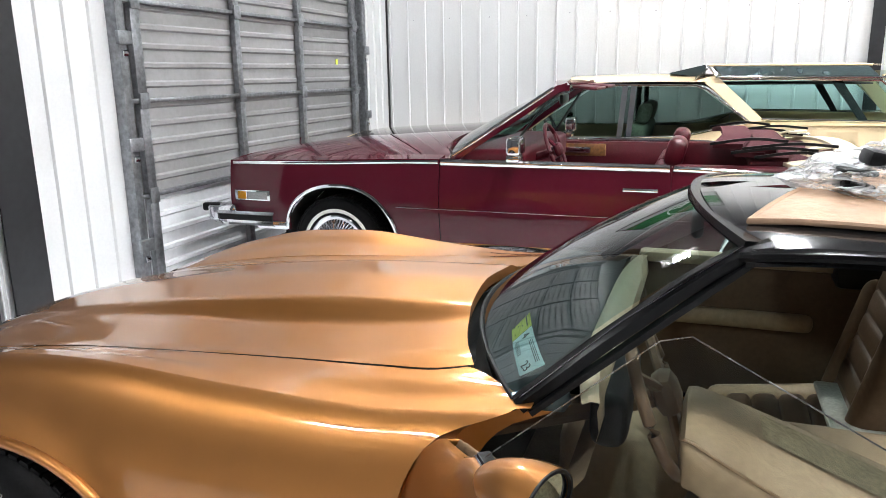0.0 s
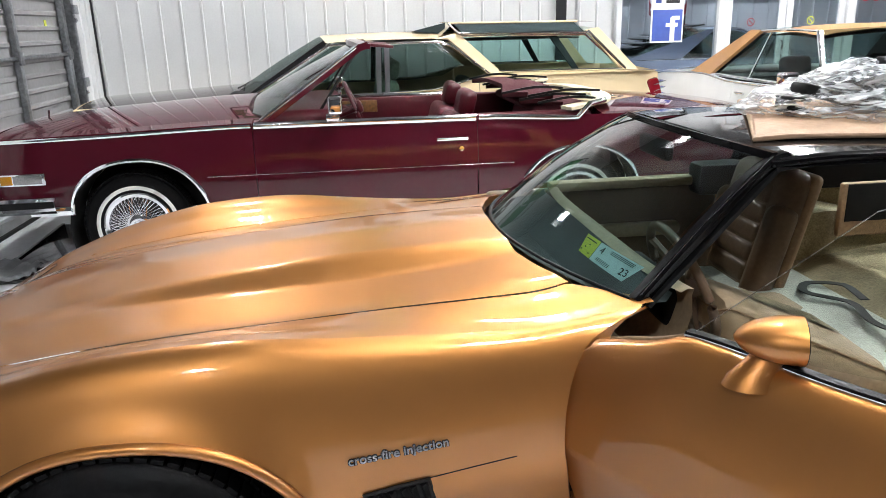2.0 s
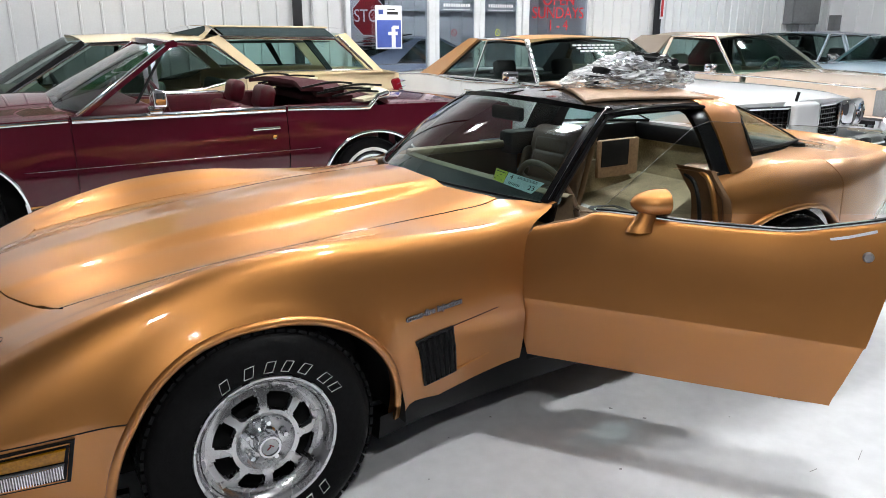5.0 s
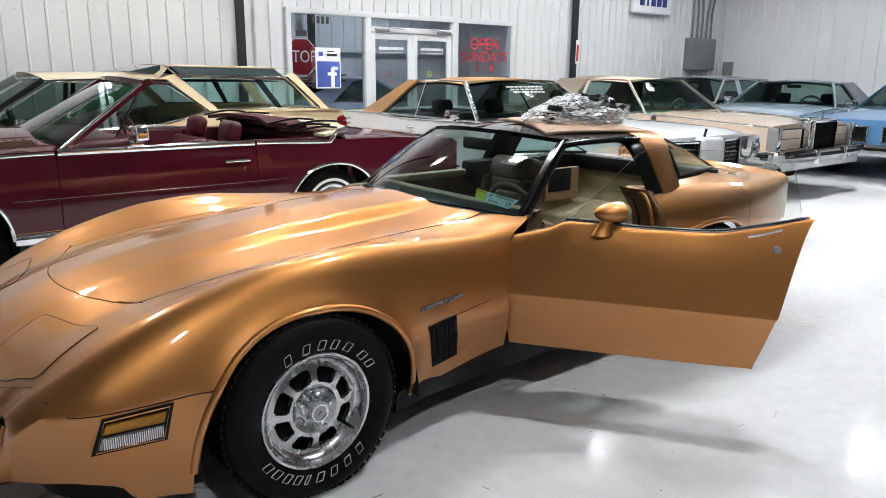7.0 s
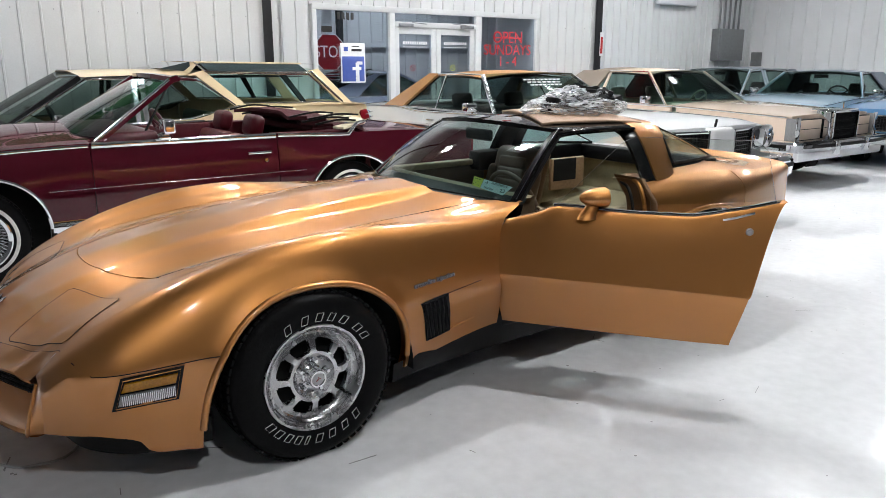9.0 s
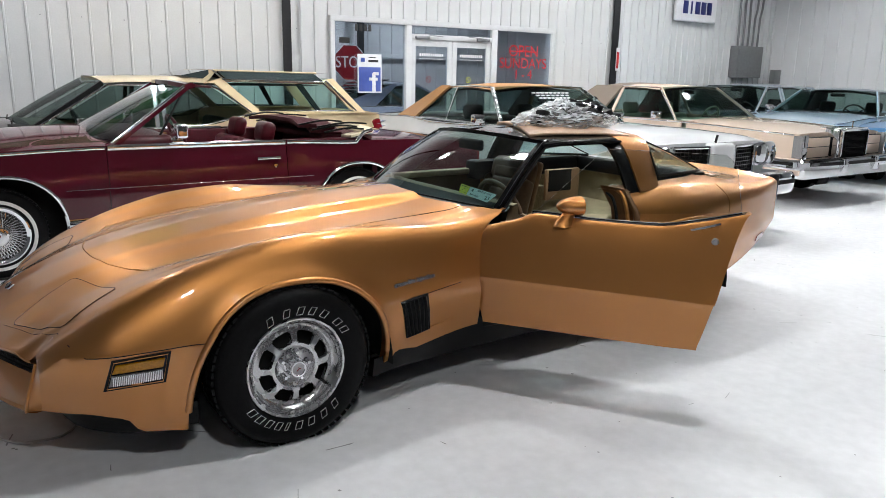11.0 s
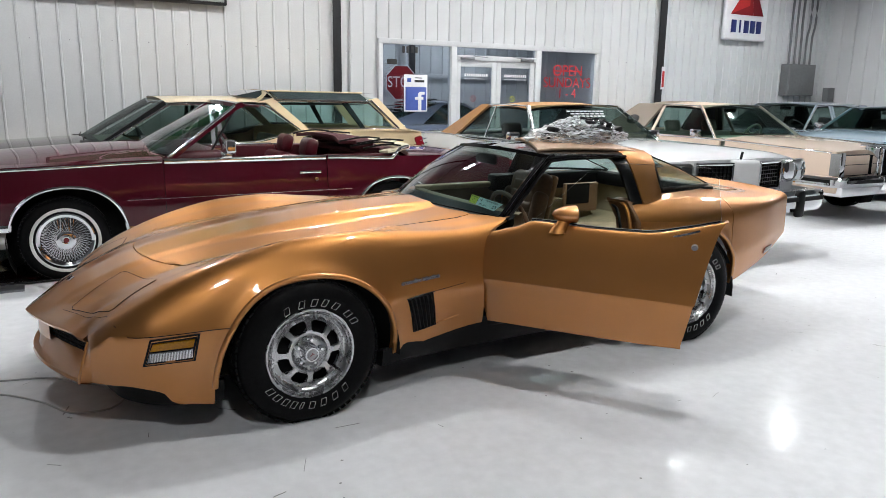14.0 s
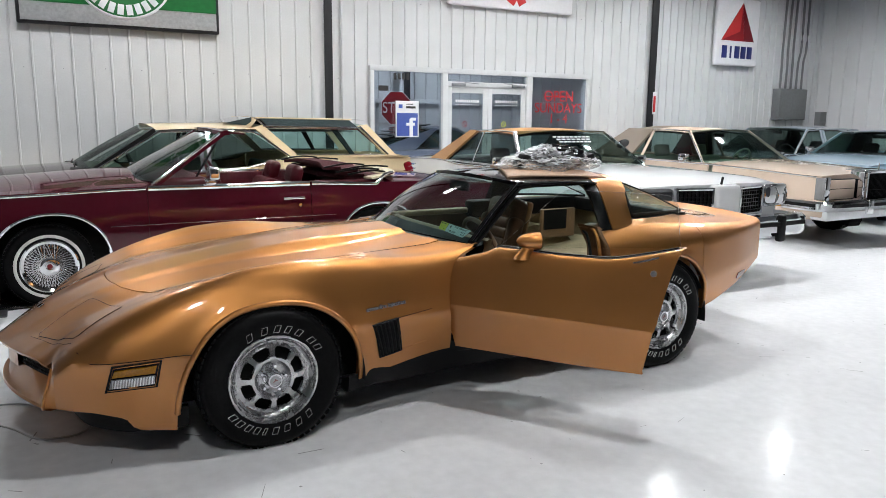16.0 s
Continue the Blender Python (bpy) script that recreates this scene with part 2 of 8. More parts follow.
def film(name):
    """Thin crinkled clear plastic: mostly see-through, some white scatter, sharp glints."""
    mat = bpy.data.materials.new(name)
    mat.use_nodes = True
    nt = mat.node_tree
    nt.nodes.clear()
    out = nt.nodes.new("ShaderNodeOutputMaterial")
    a, b = nt.nodes.new("ShaderNodeMixShader"), nt.nodes.new("ShaderNodeMixShader")
    tr, df, gl = nt.nodes.new("ShaderNodeBsdfTransparent"), nt.nodes.new("ShaderNodeBsdfDiffuse"), nt.nodes.new("ShaderNodeBsdfGlossy")
    df.inputs[0].default_value = (0.85, 0.87, 0.9, 1)
    gl.inputs["Roughness"].default_value = 0.06
    n = nt.nodes.new("ShaderNodeTexNoise")
    n.inputs["Scale"].default_value = 22.0
    n.inputs["Detail"].default_value = 6.0
    bp = nt.nodes.new("ShaderNodeBump")
    bp.inputs["Strength"].default_value = 0.12
    bp.inputs["Distance"].default_value = 0.02
    nt.links.new(n.outputs["Fac"], bp.inputs["Height"])
    nt.links.new(bp.outputs[0], gl.inputs["Normal"])
    fold = nt.nodes.new("ShaderNodeTexNoise")
    fold.inputs["Scale"].default_value = 7.0
    fold.inputs["Detail"].default_value = 6.0
    fold.inputs["Distortion"].default_value = 2.5
    white = nt.nodes.new("ShaderNodeMapRange")
    white.inputs["From Min"].default_value, white.inputs["From Max"].default_value = 0.42, 0.62
    white.inputs["To Min"].default_value, white.inputs["To Max"].default_value = 0.16, 0.78
    nt.links.new(fold.outputs["Fac"], white.inputs["Value"])
    nt.links.new(white.outputs["Result"], a.inputs[0])
    b.inputs[0].default_value = 0.12
    nt.links.new(tr.outputs[0], a.inputs[1])
    nt.links.new(df.outputs[0], a.inputs[2])
    nt.links.new(a.outputs[0], b.inputs[1])
    nt.links.new(gl.outputs[0], b.inputs[2])
    nt.links.new(b.outputs[0], out.inputs[0])
    return mat


PLASTIC_BAG = film("clear_plastic_bag")
MIRROR = shader("mirror_glass", (0.85, 0.86, 0.87), rough=0.01, metal=1.0)


# ---- building tools ----
def keyed(*pairs):
    """A smooth curve without overshoot through pairs of (place, value)."""
    xs, ys = np.array([p[0] for p in pairs], float), np.array([p[1] for p in pairs], float)
    h = np.diff(xs)
    d = np.diff(ys) / h
    m = np.zeros(len(xs))
    m[0], m[-1] = d[0], d[-1]
    for i in range(1, len(xs) - 1):
        m[i] = 0 if d[i - 1] * d[i] <= 0 else 2 / (1 / d[i - 1] + 1 / d[i])

    def at(x):
        x = min(max(x, xs[0]), xs[-1])
        i = int(min(max(np.searchsorted(xs, x, "right") - 1, 0), len(xs) - 2))
        t = (x - xs[i]) / h[i]
        return float(ys[i] * (1 + 2 * t) * (1 - t) ** 2 + h[i] * m[i] * t * (1 - t) ** 2 + ys[i + 1] * t * t * (3 - 2 * t) + h[i] * m[i + 1] * t * t * (t - 1))

    return at


def grid(bm, rows):
    vs = [[bm.verts.new(p) for p in r] for r in rows]
    for a, b in zip(vs, vs[1:]):
        for i in range(len(a) - 1):
            bm.faces.new((a[i], a[i + 1], b[i + 1], b[i]))
    return vs


def finish(bm, sharp=38):
    bmesh.ops.remove_doubles(bm, verts=bm.verts, dist=1e-5)
    bmesh.ops.recalc_face_normals(bm, faces=bm.faces)
    for f in bm.faces:
        f.smooth = True
    limit = radians(sharp)
    for e in bm.edges:
        if len(e.link_faces) == 2 and e.calc_face_angle(0.0) > limit:
            e.smooth = False
    me = bpy.data.meshes.new("mesh")
    bm.to_mesh(me)
    bm.free()
    return me


def part(name, bm, material, parent=None, label="", sharp=38):
    me = finish(bm, sharp) if isinstance(bm, bmesh.types.BMesh) else bm
    if not me.materials:
        me.materials.append(material)
    ob = new(name, me)
    ob.parent = parent
    if label:
        tagged(ob, label)
    return ob


def thing(name, m, label, category, group="", kind=""):
    ob = new(name)
    ob.matrix_basis = m
    ob.empty_display_size = 0.1
    return tagged(ob, label, category, group, kind)


def solid(bm, centre, size, bevel=0.01, turn=None, seg=2):
    """A box with rounded edges."""
    made = bmesh.ops.create_cube(bm, size=1.0)["verts"]
    bmesh.ops.scale(bm, vec=size, verts=made)
    if bevel:
        edges = list({e for v in made for e in v.link_edges})
        made = list({v for f in bmesh.ops.bevel(bm, geom=edges, offset=min(bevel, min(size) * 0.49), segments=seg, affect="EDGES", profile=0.5)["faces"] for v in f.verts} | {v for v in made if v.is_valid})
    if turn is not None:
        bmesh.ops.transform(bm, matrix=turn, verts=made)
    bmesh.ops.translate(bm, vec=centre, verts=made)
    return made


def box(centre, size, bevel=0.01, turn=None, seg=2):
    bm = bmesh.new()
    solid(bm, centre, size, bevel, turn, seg)
    return bm


def sweep(bm, path, section, closed=False):
    """A section, as pairs (aside, up), swept along a path of points."""
    path = [Vector(p) for p in path]
    rows = []
    n = len(path)
    for i, p in enumerate(path):
        ahead = (path[(i + 1) % n] - path[i - 1]) if closed else (path[min(i + 1, n - 1)] - path[max(i - 1, 0)])
        ahead.normalize()
        aside = ahead.cross(Vector((0, 0, 1)))
        aside = aside.normalized() if aside.length > 1e-4 else Vector((1, 0, 0))
        up = aside.cross(ahead)
        rows.append([p + aside * a + up * b for a, b in [*section, section[0]]])
    if closed:
        rows.append(rows[0])
    vs = grid(bm, rows)
    if not closed:
        for r in (vs[0], vs[-1]):
            try:
                bm.faces.new(r[:-1])
            except ValueError:
                pass
    return bm


def ring(r, n=8):
    return [(r * math.cos(2 * math.pi * i / n), r * math.sin(2 * math.pi * i / n)) for i in range(n)]


def tube(path, r, n=8, closed=False):
    return sweep(bmesh.new(), path, ring(r, n), closed)


def strip(path, w, h):
    return sweep(bmesh.new(), path, [(-w / 2, -h / 2), (w / 2, -h / 2), (w / 2, h / 2), (-w / 2, h / 2)])


def bead(path, w, h):
    """A rounded moulding."""
    return sweep(bmesh.new(), path, [(w / 2 * math.cos(a), h / 2 * math.sin(a)) for a in (0, 0.6, 1.2, 1.94, 2.54, 3.14, 3.74, 4.34, 5.08, 5.68)])


def lathe(profile, seg=48, bm=None):
    """Pairs (radius, y) turned about the y axis."""
    bm = bm or bmesh.new()
    rows = [[(r * math.cos(2 * math.pi * i / seg), y, r * math.sin(2 * math.pi * i / seg)) for r, y in profile] for i in range(seg + 1)]
    grid(bm, rows)
    return bm


def slab(points, depth):
    """A polygon given by points in space, thickened along its normal."""
    bm = bmesh.new()
    pts = [Vector(p) for p in points]
    n = (pts[1] - pts[0]).cross(pts[2] - pts[0]).normalized() * depth
    a = [bm.verts.new(p) for p in pts]
    b = [bm.verts.new(p + n) for p in pts]
    bm.faces.new(a)
    bm.faces.new(b[::-1])
    for i in range(len(a)):
        j = (i + 1) % len(a)
        bm.faces.new((a[i], b[i], b[j], a[j]))
    return bm


def pane(points):
    """A flat sheet of glass."""
    bm = bmesh.new()
    bm.faces.new([bm.verts.new(p) for p in points])
    return bm


def smooth_line(points, n=24):
    """Points along a smooth curve through the given ones."""
    pts = [Vector(p) for p in points]
    d = [0.0]
    for a, b in zip(pts, pts[1:]):
        d.append(d[-1] + (b - a).length)
    fs = [keyed(*[(t, p[k]) for t, p in zip(d, pts)]) for k in range(3)]
    return [Vector([f(d[-1] * i / n) for f in fs]) for i in range(n + 1)]


def span(a, b, step):
    n = max(1, math.ceil((b - a) / step))
    return [a + (b - a) * i / n for i in range(n + 1)]


def text_mesh(body, size, depth=0.002, wide=1.0, grow=0.0):
    """Raised letters in the XZ plane, facing -y, centred."""
    cu = bpy.data.curves.new("letters", "FONT")
    cu.body, cu.size, cu.extrude, cu.offset = body, size, depth, grow
    cu.align_x, cu.align_y = "CENTER", "CENTER"
    tmp = bpy.data.objects.new("letters", cu)
    scene.collection.objects.link(tmp)
    dg = bpy.context.evaluated_depsgraph_get()
    me = bpy.data.meshes.new_from_object(tmp.evaluated_get(dg))
    bpy.data.objects.remove(tmp)
    me.transform(Matrix.Rotation(radians(90), 4, "X") @ Matrix.Diagonal((wide, 1, 1, 1)))
    me.materials.clear()
    return me

# ---- the hall ----
LEFT, RIGHT, BACK, FRONT, HIGH = -3.86, 13.0, 8.53, -3.5, 5.2
RIB = 0.236


def siding(width, height, rib=RIB, depth=0.018):
    """One ribbed steel sheet in the XZ plane, ribs towards -y."""
    bm = bmesh.new()
    xs = [(0.0, 0.0)]
    n = max(1, round(width / rib))
    w = width / n
    for i in range(n):
        x = i * w
        xs += [(x + 0.012, 0.0), (x + 0.02, depth), (x + 0.036, depth), (x + 0.044, 0.0), (x + w * 0.5, 0.0006), (x + w, 0.0)]
    grid(bm, [[(x, -y, z) for x, y in xs] for z in (0.0, height)])
    return finish(bm, 20)


def siding_wall(name, m, length, z0, z1, label, rib=RIB, parent=None):
    """A wall of steel sheets, each a piece of its own, on a dark backing."""
    top = parent or thing(name, m, label, "wall", kind="structure")
    n = max(1, round(length / (4 * rib)))
    w = length / n
    mesh = siding(w, z1 - z0, rib)
    mesh.materials.append(WALL)
    for i in range(n):
        p = part("panel", mesh, WALL, top)
        p.matrix_basis = pose(i * w, 0, z0)
    return top


def backing(name, centre, size, material=WALL, label="plain white steel wall"):
    return tagged(part(name, box(centre, size, 0), material), label, "wall", kind="structure")


floor = tagged(part("floor", box(((LEFT + RIGHT) / 2, 4.9, -0.1), (RIGHT - LEFT + 0.4, 17.2, 0.2), 0), FLOOR), "glossy white epoxy concrete floor with faint scuffs", "floor", kind="structure")
ceiling = tagged(part("ceiling", box(((LEFT + RIGHT) / 2, 4.9, HIGH + 0.05), (RIGHT - LEFT + 0.4, 17.2, 0.1), 0), CEILING), "dark hall ceiling liner", "ceiling", kind="structure")
# unseen wall added close behind the camera to darken the car's reflections
backing("wall_south", ((LEFT + RIGHT) / 2, FRONT - 0.1, HIGH / 2), (RIGHT - LEFT + 0.4, 0.2, HIGH), UNSEEN_WALL, "unseen dark end wall, added to darken reflections")

# north wall: left bay, over the entrance, between entrance and post, right bay
ENT0, ENT1, ENT_TOP = 2.12, 6.40, 2.285
north = thing("wall_north", pose(LEFT, BACK, 0), "white ribbed steel siding wall", "wall", kind="structure")
for x0, rib, count, per, z0 in ((LEFT, 0.2266, 24, 4, 0), (1.611, 0.2118, 2, 2, 0), (2.035, 0.2118, 21, 3, ENT_TOP + 0.04), (6.483, 0.2118, 7, 7, 0), (7.966, 0.194, 26, 2, 0)):
    mesh = siding(rib * per, HIGH - z0, rib)
    mesh.materials.append(WALL)
    for i in range(count // per):
        part("panel", mesh, WALL, north).matrix_basis = pose(x0 - LEFT + i * per * rib, 0, z0)
screw_mesh = finish(box((0, 0, 0), (0.012, 0.012, 0.012), 0.003))
screw_mesh.materials.append(GALV)
random.seed(4)
for x in span(LEFT + 0.35, 7.6, 0.47):
    for z in (2.12, 3.3):
        if not (ENT0 - 0.1 < x < ENT1 + 0.1 and z < 2.5):
            part("screw", screw_mesh, GALV, north).matrix_basis = pose(x - LEFT + random.uniform(-0.02, 0.02), -0.006, z + random.uniform(-0.01, 0.01))
backing("wall_north_core", ((LEFT + ENT0) / 2, BACK + 0.1, HIGH / 2), (ENT0 - LEFT, 0.14, HIGH))
backing("wall_north_core", ((RIGHT + ENT1) / 2, BACK + 0.1, HIGH / 2), (RIGHT - ENT1, 0.14, HIGH))
backing("wall_north_core", ((ENT0 + ENT1) / 2, BACK + 0.1, (HIGH + ENT_TOP) / 2 + 0.02), (ENT1 - ENT0, 0.14, HIGH - ENT_TOP - 0.04))

siding_wall("wall_east", pose(RIGHT, BACK, 0, 0, 0, -90), BACK - FRONT, 0, HIGH, "white ribbed steel siding wall", rib=0.3)
backing("wall_east_core", (RIGHT + 0.1, (BACK + FRONT) / 2, HIGH / 2), (0.14, BACK - FRONT, HIGH))

# west wall with the roll-up door
GY0, GY1 = 4.0, 7.66
west = thing("wall_west", pose(LEFT, FRONT, 0, 0, 0, 90), "white ribbed steel siding wall", "wall", kind="structure")
for a, b in ((2.9 - FRONT, 3.16 - FRONT), (3.16 - FRONT, GY0 - FRONT - 0.02), (GY1 - FRONT + 0.03, BACK - FRONT - 0.06)):
    n = max(1, round((b - a) / (4 * RIB)))
    mesh = siding((b - a) / n, HIGH, 0.2)
    mesh.materials.append(WALL)
    for i in range(n):
        part("panel", mesh, WALL, west).matrix_basis = pose(a + i * (b - a) / n, 0, 0)
backing("wall_west_core", (LEFT - 0.12, (2.9 + GY0) / 2, HIGH / 2), (0.14, GY0 - 2.9, HIGH))
# unseen stretch of wall, made dark to cut bounce on nose and door
backing("wall_west_south", (LEFT - 0.10, (FRONT + 2.9) / 2, HIGH / 2), (0.14, 2.9 - FRONT, HIGH), UNSEEN_WALL, "unseen dark wall beyond the post, added to cut bounce light")
backing("wall_west_core", (LEFT - 0.12, (GY1 + BACK) / 2 + 0.1, HIGH / 2), (0.14, BACK - GY1 + 0.2, HIGH))
backing("wall_west_core", (LEFT - 0.12, (GY0 + GY1) / 2, 4.6), (0.14, GY1 - GY0, 1.2))

# black steel posts, an I section each


def post(x, y, turn=0, w=0.12):
    ob = thing("steel_post", pose(x, y, 0, 0, 0, turn), "black painted steel wall post", "post", "hall posts", kind="structure")
    bm = box((0, 0, HIGH / 2), (w, 0.012, HIGH), 0)
    solid(bm, (0, 0.1, HIGH / 2), (0.012, 0.19, HIGH), 0)
    part("flange", bm, STEEL_BLACK, ob)
    return ob


post(1.40, BACK - 0.06, 0, 0.125)
post(7.93, BACK - 0.06, 0, 0.17)
post(LEFT - 0.03, BACK - 0.05, 0, 0.1)
post(LEFT + 0.06, 3.06, 90, 0.26)

# roll-up door: ribbed sections, stiles, rails, tracks
door = thing("roller_door", pose(LEFT - 0.02, GY0, 0, 0, 0, 90), "grey ribbed steel sectional garage door, closed", "garage door", kind="structure")
WIDE = GY1 - GY0
levels = [0.02, 0.675, 1.335, 2.0, 2.66, 3.3, 3.95]
for k, (z0, z1) in enumerate(zip(levels, levels[1:])):
    bm = bmesh.new()
    zs = [(z0 + 0.006, 0.0)]
    n = 5
    h = (z1 - z0 - 0.012) / n
    for i in range(n):
        z = z0 + 0.006 + i * h
        zs += [(z + h * 0.60, 0.0), (z + h * 0.70, 0.016), (z + h * 0.9, 0.016), (z + h, 0.0)]
    grid(bm, [[(x, -y, z) for z, y in zs] for x in span(0, WIDE, 0.9)])
    part("section", bm, DOOR_WHITE if k == 0 else DOOR_STEEL, door, "pale bottom section" if k == 0 else "", sharp=20)
for z in levels[1:-1]:
    part("rail", box((WIDE / 2, -0.035, z), (WIDE, 0.05, 0.03), 0.006), GALV, door)
    for x in (0.16, 1.33, 2.35, WIDE - 0.16):
        part("hinge", box((x, -0.075, z), (0.09, 0.02, 0.11), 0.008), GALV, door)
for x, w in ((0.16, 0.09), (1.33, 0.075), (2.35, 0.075), (WIDE - 0.16, 0.09)):
    for z0, z1 in zip(levels, levels[1:]):
        part("stile", box((x, -0.045, (z0 + z1) / 2), (w, 0.05, z1 - z0 - 0.04), 0.008), GALV, door)
for x in (-0.02, WIDE + 0.01):
    bm = box((x, -0.10, 2.0), (0.05, 0.012, 4.0), 0.003)
    solid(bm, (x - 0.03, -0.06, 2.0), (0.012, 0.09, 4.0), 0.003)
    solid(bm, (x + 0.03, -0.06, 2.0), (0.012, 0.09, 4.0), 0.003)
    part("track", bm, GALV, door)
    for z in (0.35, 1.05, 1.75, 2.4):
        part("bracket", box((x, -0.12, z), (0.13, 0.03, 0.09), 0.008), GALV, door)
        part("roller", lathe([(0.0, -0.02), (0.028, -0.02), (0.028, 0.02), (0.0, 0.02)], 12), CHROME, door).matrix_basis = pose(x, -0.1, z - 0.1, 0, 0, 90)
part("warning_label", box((3.18, -0.004, 1.62), (0.05, 0.004, 0.06), 0), STICKER_YELLOW, door, "small yellow warning label")
part("bottom_seal", box((WIDE / 2, -0.01, 0.012), (WIDE, 0.04, 0.024), 0.004), BLACK_TRIM, door)

# entrance: frame, side lights, transom, two doors
ent = thing("window_1", pose(ENT0, BACK - 0.02, 0), "white framed glass shop entrance with side lights", "entrance", kind="structure")
EW = ENT1 - ENT0
M1, M2, DT = 1.29, 2.97, 2.02


def frame_bar(x0, x1, z0, z1, d=0.1, name="frame_bar", parent=ent):
    return part(name, box(((x0 + x1) / 2, 0.03, (z0 + z1) / 2), (x1 - x0, d, z1 - z0), 0.006), FRAME_WHITE, parent)


frame_bar(-0.04, EW + 0.04, ENT_TOP - 0.03, ENT_TOP + 0.05)
frame_bar(-0.04, 0.03, 0, ENT_TOP - 0.03)
frame_bar(EW - 0.03, EW + 0.04, 0, ENT_TOP - 0.03)
frame_bar(M1 - 0.05, M1 + 0.05, 0, ENT_TOP - 0.03, 0.11)
frame_bar(M2 - 0.06, M2 + 0.06, 0, ENT_TOP - 0.03, 0.11)
frame_bar(M1 + 0.05, M2 - 0.06, DT + 0.03, DT + 0.11)
frame_bar(0.03, M1 - 0.05, 0.0, 0.12)
frame_bar(M2 + 0.06, EW - 0.03, 0.0, 0.12)
frame_bar(M1 + 0.05, M2 - 0.06, 0.0, 0.02)
for x0, x1, z0, z1 in ((0.03, M1 - 0.05, 0.12, ENT_TOP - 0.03), (M2 + 0.06, EW - 0.03, 0.12, ENT_TOP - 0.03), (M1 + 0.05, M2 - 0.06, DT + 0.11, ENT_TOP - 0.03)):
    g = part("pane", box(((x0 + x1) / 2, 0.03, (z0 + z1) / 2), (x1 - x0, 0.006, z1 - z0), 0), SHOP_GLASS, ent)
    g.visible_shadow = False
mid = (M1 + M2) / 2
for k, (a, b) in enumerate(((M1 + 0.055, mid - 0.004), (mid + 0.004, M2 - 0.065))):
    leaf = thing("door_1", pose(ENT0, BACK - 0.02, 0), "white framed glass shop door, closed", "door", "entrance doors", kind="structure")
    for x0, x1, z0, z1 in ((a, a + 0.085, 0.025, DT + 0.025), (b - 0.085, b, 0.025, DT + 0.025), (a + 0.085, b - 0.085, DT - 0.07, DT + 0.025), (a + 0.085, b - 0.085, 0.025, 0.25)):
        frame_bar(x0, x1, z0, z1, 0.05, "rail", leaf)
    g = part("pane", box(((a + b) / 2, 0.03, 1.12), (b - a - 0.17, 0.006, 1.74), 0), SHOP_GLASS, leaf)
    g.visible_shadow = False
    hx = b - 0.05 if k == 0 else a + 0.05
    part("pull_handle", tube(smooth_line([(hx, 0.0, 0.95), (hx, -0.06, 0.97), (hx, -0.06, 1.2), (hx, 0.0, 1.22)], 12), 0.012), ALUMINIUM, leaf, "brushed metal pull handle")
    c = part("closer", box(((a + b) / 2 + (-0.2 if k == 0 else 0.2), -0.03, DT + 0.06), (0.26, 0.05, 0.05), 0.01), GALV, leaf, "grey door closer")
    part("closer_arm", strip([((a + b) / 2 - 0.1, -0.05, DT + 0.1), ((a + b) / 2 + 0.14, -0.1, DT + 0.08)], 0.02, 0.012), GALV, leaf)
    bm = bmesh.new()
    for i, zz in enumerate((1.80, 1.77)):
        for j in range(11):
            solid(bm, ((a + b) / 2 + (j - 5) * 0.042, 0.024, zz + 0.02 if i == 0 else zz - 0.01), (0.028, 0.002, 0.045 if i == 0 else 0.012), 0)
    part("lettering", bm, SIGN_WHITE, leaf, "row of white letters seen from behind")
    bm = bmesh.new()
    grid(bm, [[(((a + b) / 2 - 0.05) + r * math.cos(t), 0.022, 1.44 + r * math.sin(t)) for r in (0.04, 0.05)] for t in span(0, 2 * math.pi, 0.3)])
    solid(bm, ((a + b) / 2 - 0.05, 0.022, 1.44), (0.085, 0.002, 0.009), 0, Matrix.Rotation(radians(45), 4, "Y"))
    part("no_smoking_decal", bm, SIGN_RED if k == 0 else STICKER_YELLOW, leaf)

# lettering on the right side light
for body, z, size in (("OPEN", 1.93, 0.27), ("SUNDAYS", 1.725, 0.245), ("1 - 4", 1.54, 0.235)):
    me = text_mesh(body, size, 0.001, 0.95 if body != "SUNDAYS" else 0.98)
    part("lettering", me, RED_LETTER, ent, "red letters " + body).matrix_basis = pose((M2 + EW) / 2 + 0.02, 0.022, z)
part("lettering", box(((M2 + EW) / 2 + 0.02, 0.021, 1.93), (0.62, 0.001, 0.02), 0), RED_LETTER, ent, "thin red line")
bm = bmesh.new()
for i in range(4):
    solid(bm, (0.40 + i * 0.075, 0.022, 2.18), (0.05, 0.002, 0.10), 0.012)
part("number_bars", bm, INK, ent, "dark bars in a row")
part("small_plate", box((0.2, 0.02, 1.99), (0.17, 0.004, 0.08), 0), INK, ent)

# the room behind the glass
backing("wall_behind", ((ENT0 + ENT1) / 2, 13.3, HIGH / 2), (12.0, 0.15, HIGH))
siding_wall("wall_lobby", pose(-2.0, 13.2, 0), 12.0, 0, HIGH, "pale ribbed steel siding wall", rib=0.3)
backing("wall_lobby_side", (-1.0, 11.0, HIGH / 2), (0.15, 4.6, HIGH))
backing("wall_lobby_side", (9.5, 11.0, HIGH / 2), (0.15, 4.6, HIGH))
girt = tagged(part("wall_girt", box((4.2, 13.1, 1.9), (10.5, 0.05, 0.1), 0.004), FRAME_WHITE), "white steel wall girt", "beam", kind="structure")
post(4.9, 12.9, 0, 0.13)

